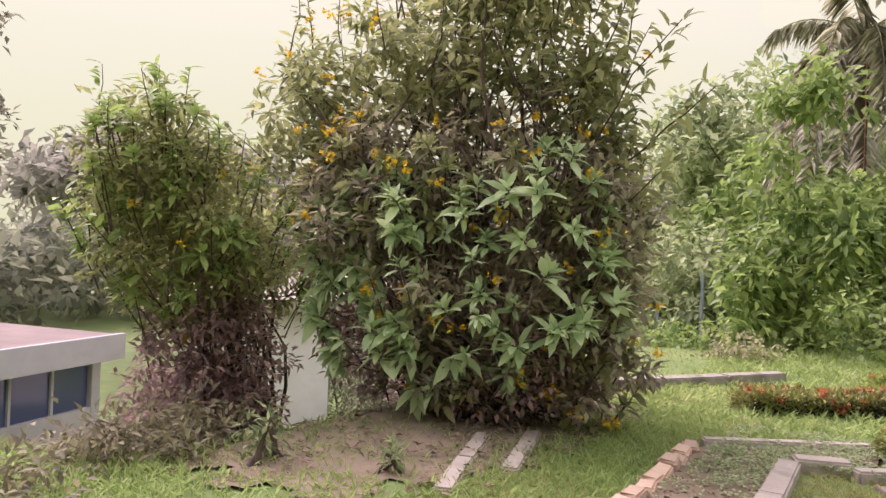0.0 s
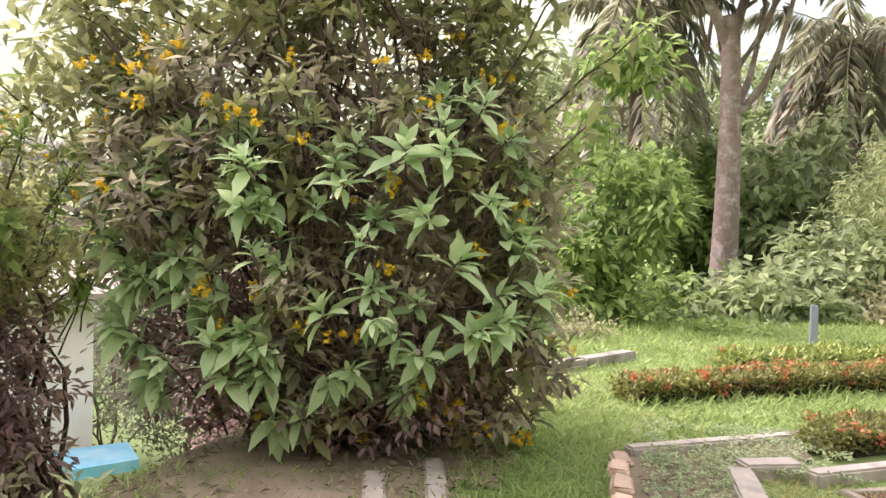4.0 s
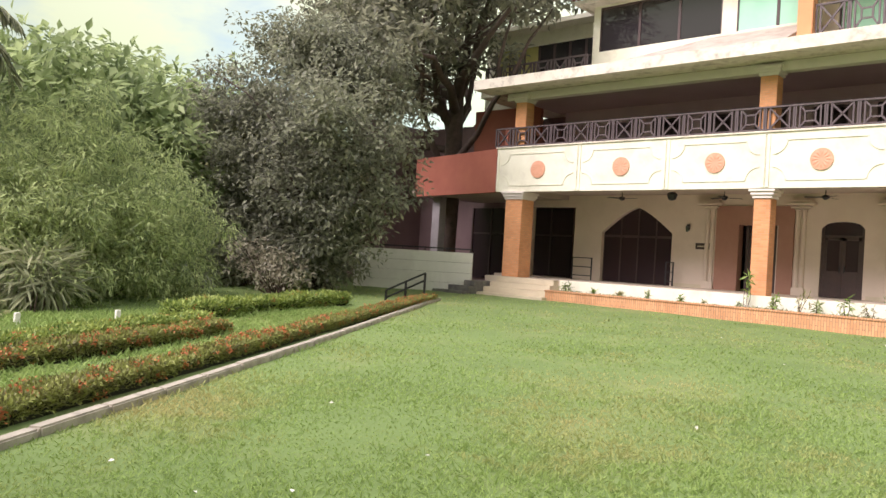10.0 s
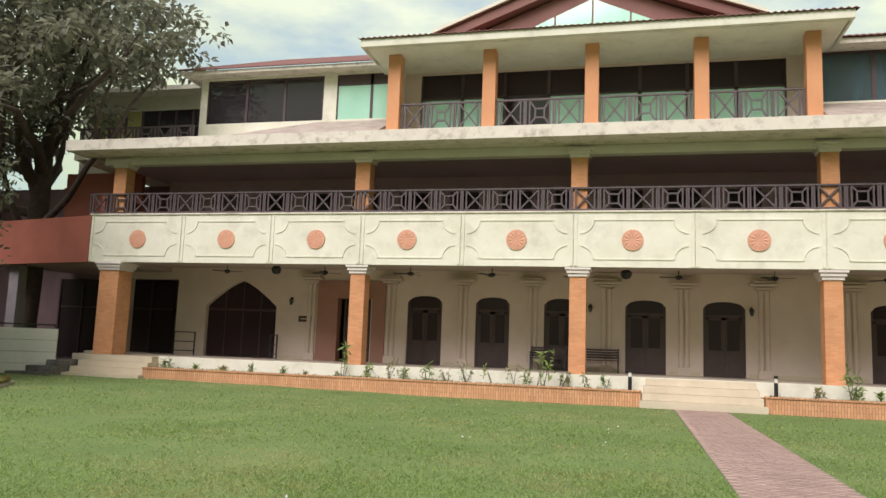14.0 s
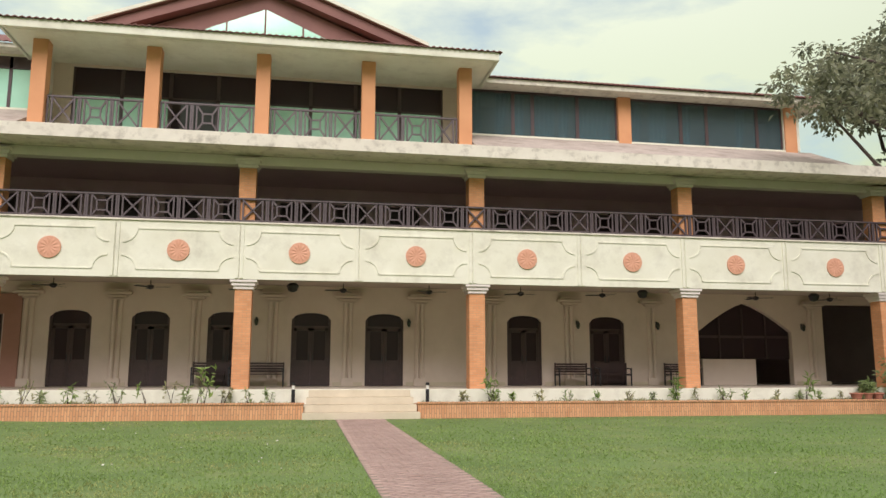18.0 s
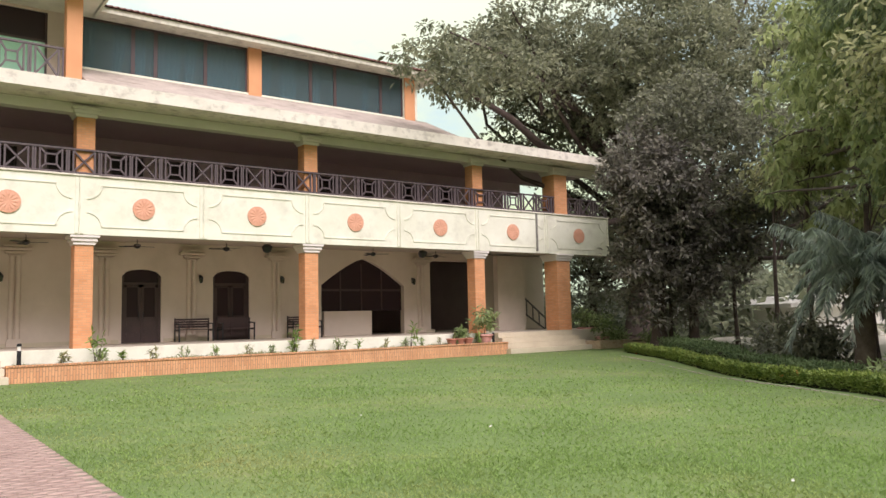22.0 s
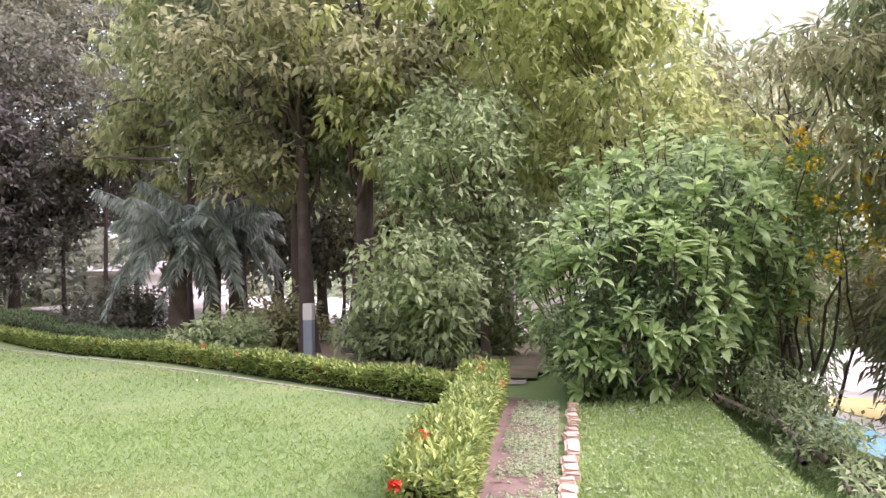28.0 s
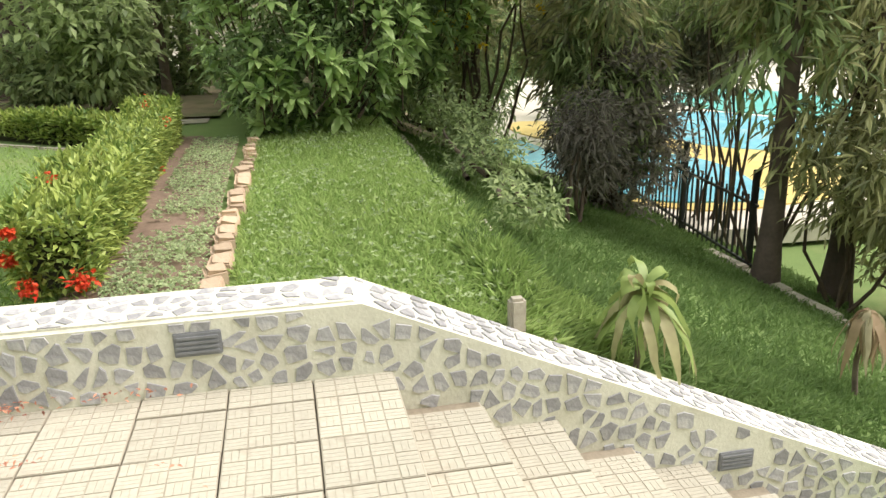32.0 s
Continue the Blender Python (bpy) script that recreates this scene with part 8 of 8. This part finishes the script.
def dracaena(name, label, base, h, n, seed, leaf, length, lean=(0, 0), dead=False):
    rng = np.random.default_rng(seed)
    t = thing(name, label, "plant", "dracaena plants")
    b = np.array(base, float)
    top = b + [lean[0], lean[1], h]
    part("stem", raw_mesh("stem", *limb(rng, b - [0, 0, 0.05], top, 0.022, 0.016, 0.05)), M_BARK, t, smooth=True)
    for i in range(n):
        a = i * 2.4 + rng.normal() * 0.2
        k = i / n if not dead else 0.55 + 0.45 * i / n
        rise = 1.2 - 1.9 * k
        s = np.linspace(0, 1, 9)
        d = np.array([math.cos(a), math.sin(a), 0])
        L = length * rng.uniform(0.8, 1.1)
        pts = top + [0, 0, 0.12 * (1 - k)] + d * (L * np.sin(s * 1.7) * (0.30 + 0.40 * k) * (0.55 if dead else 1.0))[:, None] + np.array([0, 0, L]) * (max(rise, 0.1) * 0.75 * s - (0.75 + 0.55 * k) * s ** 1.9)[:, None]
        pts = pts + (np.cumsum(rng.normal(size=(9, 3)) * [0.016, 0.016, 0.01], 0) * s[:, None]) * length * 2
        tw = rng.normal() * 1.2 * s + rng.normal() * 0.4
        w = rng.uniform(0.024, 0.044) * np.sin(np.pi * np.clip(s * 0.9 + 0.1, 0, 1)) ** 0.8
        sd = np.array([-d[1], d[0], 0.0]) * np.cos(tw)[:, None] + np.array([0, 0, 1.0]) * np.sin(tw)[:, None]
        v = np.concatenate([pts + sd * w[:, None] + [0, 0, 0.008], pts, pts - sd * w[:, None] + [0, 0, 0.008]])
        q = np.arange(8)
        f = np.concatenate([np.stack([q, q + 1, q + 10, q + 9], 1), np.stack([q + 9, q + 10, q + 19, q + 18], 1)])
        part("leaf", raw_mesh("leaf", v, f), leaf[0] if rng.random() > k * 0.75 else leaf[1], t, smooth=True)
    return t


L_DRAC = leafy("dracaena_green", (0.15, 0.23, 0.055), (0.34, 0.43, 0.14), 0.45, 0.35, broad=9, vivid=True)
L_DRACY = leafy("dracaena_yellowed", (0.20, 0.16, 0.09), (0.46, 0.44, 0.22), 0.55, 0.35, broad=9, vivid=True)
L_DRACD = leafy("dracaena_dry", (0.20, 0.13, 0.075), (0.42, 0.31, 0.19), 0.7, 0.3, broad=9, vivid=True)
L_DRACD2 = leafy("dracaena_straw", (0.26, 0.22, 0.13), (0.52, 0.46, 0.30), 0.7, 0.3, broad=9, vivid=True)
dracaena("dracaena", "dracaena with drooping green and yellowed leaves on the slope", (5.4, -1.17, float(ground_z(5.4, -1.17))), 0.46, 34, 261, (L_DRAC, L_DRACY), 0.40)
dracaena("dracaena", "withered dracaena with brown hanging leaves on the slope", (6.15, -3.2, float(ground_z(6.15, -3.2))), 0.62, 26, 262, (L_DRACD, L_DRACD2), 0.38, dead=True)

# ---- far woods and the rim of the view ----
def woods(name, label, arc, r0, r1, height, n, mat, seed, size, leaves=26):
    rng = np.random.default_rng(seed)
    a = rng.uniform(radians(arc[0]), radians(arc[1]), n)
    r = rng.uniform(r0, r1, n)
    hh = height * (0.7 + 0.5 * np.array([noise.noise((math.cos(q) * 6, math.sin(q) * 6, seed)) for q in a]))
    blobs = [((math.cos(q) * d, math.sin(q) * d, h * 0.4 - 3), (5.5, 5.5, h * 0.75)) for q, d, h in zip(a, r, hh)]
    (v, f), _ = crown_arrays(rng, blobs, n * 40, leaves, 1.6, size, size * 0.5, 0.2, 0.3)
    o = part(name, raw_mesh(name, v, f), mat)
    return tagged(o, label, "woods", kind="stuff")


L_FAR = leafy("far_wood_leaves", (0.035, 0.050, 0.025), (0.095, 0.12, 0.055), 0.7, 0.25, broad=0.08)
woods("far_woods", "distant mixed green woods round the grounds", (128, 262), 55, 75, 7.5, 70, L_FAR, 301, 0.8)
woods("far_woods", "distant mixed green woods beyond the grove", (-40, 62), 48, 66, 8.5, 56, L_FAR, 302, 0.5, 46)
woods("far_woods", "distant green woods beyond the pool", (-120, -38), 45, 62, 6.0, 40, L_FAR, 303, 0.75)


# ---- planter plants, pots ----
def sprig(x, y, z, h, n, size, seed, mat, name="small_plant", label="small leafy plant in the porch planter"):
    rng = np.random.default_rng(seed)
    t = thing(name, label, "plant", "planter plants")
    stems = [limb(rng, (x + rng.normal() * 0.03, y + rng.normal() * 0.03, z - 0.03), (x + rng.normal() * h * 0.22, y + rng.normal() * h * 0.22, z + h * rng.uniform(0.6, 1.0)), 0.012, 0.005, 0.08, 5, 5) for _ in range(max(2, n // 12))]
    part("stemwork", raw_mesh("stemwork", *join_arrays(stems)), M_TWIG, t)
    tips = np.array([s[0][-1] for s in stems])
    c = tips[rng.integers(len(tips), size=n)] - np.stack([np.zeros(n), np.zeros(n), rng.random(n) ** 1.5 * h * 0.7], 1)
    v, f = leaf_arrays(rng, c, rng.normal(size=(n, 3)) + [0, 0, 0.5], size * (0.6 + 0.7 * rng.random(n)), size * 0.3)
    part("foliage", raw_mesh("foliage", v, f), mat, t)


rp = np.random.default_rng(501)
x = -15.4
i = 0
while x < 20.3:
    if not (-0.1 < x < 4.3):
        left = -8.5 < x < 0
        h = rp.uniform(0.35, 0.75) if left else rp.uniform(0.15, 0.42) if x < 0 else rp.uniform(0.2, 0.45)
        if x < -9 and rp.random() < 0.6:
            h *= 0.5
        sprig(x, 25.2 + rp.normal() * 0.1, 0.43, h, int(rp.uniform(24, 60)), rp.uniform(0.12, 0.22), 510 + i, (L_MID, L_LIGHT, L_OLIVE)[i % 3])
        i += 1
    x += rp.uniform(0.35, 0.8) if -8.5 < x < 0 else rp.uniform(0.6, 1.1)
for x, h in ((-9.0, 1.05), (-2.6, 1.05), (5.9, 0.95), (12.0, 1.0), (16.6, 0.85)):
    sprig(x, 25.2, 0.43, h, 40, 0.24, int(900 + x), L_LIGHT, "frangipani", "thin young frangipani with pale leaf tufts")

M_POT = surface("terracotta_pot", (0.42, 0.16, 0.10), (0.55, 0.24, 0.16), 4, 0.8, 0.15)
M_PINKPOT = surface("pink_pot", (0.60, 0.30, 0.26), (0.70, 0.38, 0.33), 4, 0.7, 0.1)


def pot(x, y, z, r, h, plant, seed, mat, label):
    p = thing("potted_plant", label, "plant pot", at=(0, 0, 0))
    part("pot", lathe(bmesh.new(), [(r * 0.65, 0), (r * 0.95, h * 0.8), (r * 1.08, h * 0.82), (r * 1.08, h), (r * 0.9, h), (r * 0.85, h * 0.9)], 18, (x, y, z)), mat, p, smooth=False)
    if plant:
        rng = np.random.default_rng(seed)
        crown, _ = crown_arrays(rng, [((x, y, z + h + plant * 0.55), (plant * 0.5, plant * 0.5, plant * 0.5))], 26, 26, plant * 0.22, 0.14, 0.06)
        part("foliage", raw_mesh("foliage", *crown), L_MID, p)
        part("stem", raw_mesh("stem", *limb(rng, (x, y, z + h * 0.8), (x, y, z + h + plant * 0.5), 0.02, 0.012)), M_TWIG, p)


for k, x in enumerate((18.55, 18.95, 19.35)):
    pot(x, 25.25, 0.44, 0.2, 0.24, 0.35 if k == 1 else 0.0, 600 + k, M_POT, "low terracotta bowl on the planter")
pot(20.15, 25.2, 0.44, 0.3, 0.36, 1.1, 605, M_PINKPOT, "leafy shrub in a pink pot beside the column")
pot(26.6, 25.0, 0.0, 0.3, 0.5, 1.0, 606, M_PINKPOT, "leafy plant in a pink pot near the side steps")
pot(26.9, 26.2, 0.0, 0.4, 0.9, 0.9, 607, M_PINKPOT, "round clipped plant in a tall pink pot")
ledge = thing("side_planter", "low brick planter edge at the end of the building", "planter")
part("planter_wall", boxes((25.6, 29.0, 24.2, 24.5, 0, 0.35), (25.6, 25.9, 24.504, 26.0, 0, 0.35), bevel=0.01), M_CBRICK, ledge)
part("planter_soil", boxes((25.9, 29.0, 24.5, 26.0, 0, 0.25)), M_SOIL, ledge)
bush("planter_shrubs", "low mixed shrubs in the side planter", (27.2, 24.9, 0.2), [((27.0, 24.8, 0.5), (1.0, 0.5, 0.4)), ((28.2, 23.2, 0.45), (1.2, 0.8, 0.5))], L_MID, 110, 30, 0.22, 0.12, 610, stems=8)

def planter_weeds(x0, x1, seed):
    rng = np.random.default_rng(seed)
    m = int((x1 - x0) * 130)
    xx = rng.uniform(x0 + 0.15, x1 - 0.15, m)
    thick = 0.4 + 0.6 * np.abs(np.sin(xx * 1.3) * np.sin(xx * 0.37 + 1))
    at = np.stack([xx, rng.uniform(24.92, 25.58, m), np.full(m, 0.425)], 1)
    o = part("planter_weeds", raw_mesh("planter_weeds", *leaf_arrays(rng, at, rng.normal(size=(m, 3)) * [0.8, 0.8, 0.2] + [0, -0.2, 0.8], 0.13 * thick * (0.5 + rng.random(m)), 0.03)), L_OLIVE)
    tagged(o, "thin weeds and grass growing in the brick planter", "weeds", kind="stuff")


planter_weeds(-16.0, 0.26, 520)
planter_weeds(3.6, 20.9, 521)

# ---- posts and markers ----
def post(x, y, h, w, mat, label, cap=None):
    z = float(ground_z(x, y))
    p = thing("post", label, "post", "garden posts")
    part("shaft", boxes((x - w / 2, x + w / 2, y - w / 2, y + w / 2, z - 0.1, z + h), bevel=0.01), mat, p)
    if cap:
        part("top", boxes((x - w / 2 - 0.004, x + w / 2 + 0.004, y - w / 2 - 0.004, y + w / 2 + 0.004, z + h - 0.32, z + h + 0.004), bevel=0.008), cap, p)


M_GREYBLUE = surface("grey_blue_paint", (0.22, 0.27, 0.30), (0.32, 0.37, 0.40), 3, 0.7, 0.1)
post(-13.09, 6.1, 0.21, 0.08, M_WHITE, "white painted marker post behind the hedges")
post(-13.3, 7.8, 0.21, 0.08, M_WHITE, "white painted marker post behind the hedges")
post(-11.4, 3.54, 0.55, 0.09, M_GREYBLUE, "grey-blue post on the bank")
post(16.23, 5.86, 1.05, 0.18, M_GREYBLUE, "grey post with a white top behind the hedge", M_WHITE)
for x, y in ((-15.4, -2.2), (-15.0, -1.2)):
    post(x, y, 1.9, 0.06, M_GREYBLUE, "thin grey fence post on the bank")

# ---- pool below the slope ----
M_DECK = surface("pale_pool_deck", (0.52, 0.48, 0.40), (0.66, 0.62, 0.53), 1.5, 0.8, 0.2, stain=(0.35, 0.30, 0.24), stain_amount=0.5)
M_BLUE = surface("bright_blue_pool_paint", (0.08, 0.38, 0.54), (0.20, 0.56, 0.70), 1.2, 0.25, 0.1, stain=(0.45, 0.62, 0.66), stain_scale=0.9, stain_amount=0.6)
M_TEAL = surface("teal_pool_paint", (0.05, 0.38, 0.36), (0.14, 0.52, 0.48), 1.2, 0.35, 0.1)
M_POOLYELLOW = surface("yellow_pool_paint", (0.62, 0.44, 0.12), (0.75, 0.58, 0.22), 1.5, 0.5, 0.1)
pool = thing("paddling_pool", "painted paddling pool in blue and yellow below the slope", "pool")
ZP = -2.12
part("deck", tidy(prism(bmesh.new(), [(12.6, -5.2), (34, -2.5), (44, -26), (12, -26)], ZP - 0.3, ZP, axis="z")), M_DECK, pool)


def flat(name, cx, cy, rx, ry, z, mat, seed, label=""):
    rng = np.random.default_rng(seed)
    n = 22
    pts = [(cx + rx * math.cos(t) * (1 + 0.12 * math.sin(3 * t + seed)), cy + ry * math.sin(t) * (1 + 0.12 * math.cos(2 * t + seed))) for t in np.linspace(0, 2 * math.pi, n, endpoint=False)]
    part(name, tidy(prism(bmesh.new(), pts, z - 0.1, z, axis="z")), mat, pool, label)


flat("yellow_border", 17.2, -8.2, 3.9, 3.2, ZP + 0.03, M_POOLYELLOW, 1)
flat("blue_basin", 16.4, -7.0, 2.7, 1.5, ZP + 0.06, M_BLUE, 2)
flat("blue_basin", 20.8, -11.6, 3.6, 2.2, ZP + 0.04, M_BLUE, 3)
flat("teal_basin", 26.0, -15.5, 4.2, 2.6, ZP + 0.04, M_TEAL, 4)
flat("blue_basin", 19.5, -4.9, 2.4, 0.8, ZP + 0.04, M_BLUE, 5)
flat("yellow_border", 22.8, -6.8, 1.6, 1.2, ZP + 0.03, M_POOLYELLOW, 6)
slide = thing("water_slide", "blue and white pool slide tower among the trees", "slide")
part("tower", boxes((24.5, 25.5, -9.6, -8.6, ZP, 0.6), bevel=0.02), M_WHITE, slide)
ch = bmesh.new()
prism(ch, [(21.4, ZP + 0.05), (21.4, ZP + 0.25), (24.5, 0.3), (24.5, 0.05)], -9.5, -8.7)
part("chute", tidy(ch), M_BLUE, slide)
fence = thing("pool_fence", "black metal picket fence at the edge of the pool", "fence")
for k in range(44):
    x = 10.6 + 0.15 * k
    y = -5.25 - 0.012 * k
    part("picket", boxes((x - 0.011, x + 0.011, y - 0.011, y + 0.011, -2.3, -1.05)), M_METAL, fence)
for k in range(4):
    x, y = 10.6 + 2.1 * k, -5.25 - 0.17 * k
    part("fence_post", boxes((x - 0.035, x + 0.035, y - 0.035, y + 0.035, -2.3, -0.7), bevel=0.005), M_METAL, fence)
part("rail", bar(bmesh.new(), (10.5, -5.24, -1.15), (17.1, -5.78, -1.15), 0.035), M_METAL, fence)
part("rail", bar(bmesh.new(), (10.5, -5.24, -1.95), (17.1, -5.78, -1.95), 0.035), M_METAL, fence)
kerb((8.0, -5.3), (11.2, -5.0), 0.16, 0.07, label="whitewashed kerb at the foot of the slope", mat=M_CONC)

# ---- ground beyond the hedge, neighbouring houses ----
patch("grove_floor", [(12.6, 2.8), (13.6, -2.6), (24, -3.0), (46, 2), (50, 30), (31, 24.5), (22.5, 17.5)], 0.05, M_DIRT, "bare earth and leaf litter under the grove")
patch("concrete_path", [(11.7, 2.3), (12.2, 1.5), (20, 2.4), (40, 8), (39, 9), (20, 3.6)], 0.02, M_CONC, "pale concrete path behind the hedge")


patch("pale_yard", [(23.5, 8.5), (24.5, 2.0), (47, 3), (49, 29), (34, 25.5), (25.5, 15.0)], 0.10, M_DECK, "pale bare yard and road beyond the trees")


def house(x, y, z, w, d, h, yaw, label, roof_mat, wall_mat, pitch=0.5, windows=3):
    t = thing("house", label, "house")
    t.matrix_basis = pose(x, y, z, 0, 0, yaw)
    part("wall", boxes((-w / 2, w / 2, -d / 2, d / 2, 0, h)), wall_mat, t)
    part("roof", tidy(prism(bmesh.new(), [(-d / 2 - 0.5, h), (d / 2 + 0.5, h), (d / 2 + 0.5, h + 0.2), (0, h + 0.2 + pitch), (-d / 2 - 0.5, h + 0.2)], -w / 2 - 0.5, w / 2 + 0.5, axis="x")), roof_mat, t)
    for k in range(windows):
        xa = -w / 2 + w * (k + 0.5) / windows
        wd = part("window", boxes((xa - 0.6, xa + 0.6, -d / 2 - 0.04, -d / 2 - 0.002, h * 0.35, h * 0.8)), M_WHITE, t)
        part("pane", boxes((xa - 0.52, xa + 0.52, -d / 2 - 0.06, -d / 2 - 0.042, h * 0.38, h * 0.77)), M_GLASS_DK, wd)
    return t


house(43, 25, -1.0, 9, 6, 2.6, 60, "low white house beyond the trees", M_WHITE, M_WHITE)
house(41, 4, -1.0, 8, 6, 2.4, 88, "white-roofed shed beyond the grove", M_WHITE, M_WHITE)
house(44, 37, -0.5, 10, 6, 3.0, 40, "pale house glimpsed past the corner of the building", M_CONC, M_WHITE)
house(-11.7, -10.0, -3.0, 2.8, 2.4, 3.0, 135, "small white house below the slope", M_CONC, M_WHITE, windows=0)
M_BLUEWIN = glassy("blue_window_film", (0.055, 0.075, 0.17), 0.15)
# white render, greyed so that its colour carries the hall's shade
M_HALL = surface("shade_greyed_render", (0.40, 0.40, 0.41), (0.52, 0.52, 0.52), 1.5, 0.85, 0.1, stain=(0.3, 0.27, 0.24), stain_amount=0.4)
hall = thing("lower_hall", "white hall with brown flat roof and blue windows", "building")
hall.matrix_basis = pose(-10.27, -13.44, -3.2, 0, 0, 13.3)
part("wall", boxes((0, 14, -10, -0.3, 0, 0.55), (0, 14, -10, -0.45, 1.65, 2.0)), M_HALL, hall)
part("roof", boxes((-0.35, 14.2, -10.4, 0.0, 2.0, 2.2)), surface("brown_flat_roof", (0.15, 0.115, 0.095), (0.25, 0.20, 0.165), 1.2, 0.9, 0.4), hall)
part("fascia", boxes((-0.35, 14.2, 0.004, 0.12, 1.64, 2.24), bevel=0.01), M_HALL, hall, "white fascia")
part("end_post", boxes((-0.02, 0.25, -0.5, -0.28, 0, 1.64), bevel=0.01), M_HALL, hall)
for k in range(12):
    wd = part("window", boxes((0.27 + 1.1 * k, 1.3 + 1.1 * k, -0.44, -0.40, 0.55, 1.65)), M_BLUEWIN, hall)
    part("mullion", boxes((1.302 + 1.1 * k, 1.368 + 1.1 * k, -0.46, -0.34, 0.55, 1.65)), M_HALL, wd)
tarp = part("blue_sheet", tidy(prism(bmesh.new(), [(-10.2, -7.2), (-11.0, -6.6), (-11.8, -7.4), (-10.9, -8.2)], -2.6, -2.42, axis="z")), M_BLUE)
tagged(tarp, "bright blue plastic sheet lying below the slope", "sheet")

# ---- pavers of the path: the nearer as pieces, the rest joined ----
pv = bpy.data.meshes.new("paver")
bm = boxes((-0.098, 0.098, -0.058, 0.058, -0.03, 0.022), bevel=0.007)
bm.to_mesh(pv)
bm.free()
pv.materials.append(M_PAVER)
rest = []
base_v = np.array([[sx * 0.097, sy * 0.057, z] for z in (0.0, 0.022) for sx, sy in ((-1, -1), (1, -1), (1, 1), (-1, 1))])
base_f = np.array([[4, 5, 6, 7], [0, 1, 5, 4], [1, 2, 6, 5], [2, 3, 7, 6], [3, 0, 4, 7]])
rg = np.random.default_rng(700)
count = 0
for j in range(186):
    y = 1.98 + 0.0605 + 0.121 * j
    for i in range(7):
        x = PA0 + 0.1 + 0.2 * i + (0.1 if j % 2 else 0.0)
        if x + 0.1 > PA1 + 0.02 or y > 24.38:
            continue
        dz, yaw = rg.normal() * 0.0025, rg.normal() * 1.6
        if 3.4 < y < 8.2 and count < 300:
            o = part("paver", pv, M_PAVER, path)
            o.matrix_basis = pose(x + rg.normal() * 0.003, y, dz, rg.normal() * 0.6, rg.normal() * 0.6, yaw)
            count += 1
        else:
            rest.append((base_v * rg.uniform(0.95, 1.0) + [x, y, dz], base_f))
o = part("more_pavers", raw_mesh("more_pavers", *join_arrays(rest)), M_PAVER, path)
o["kind"] = "stuff"
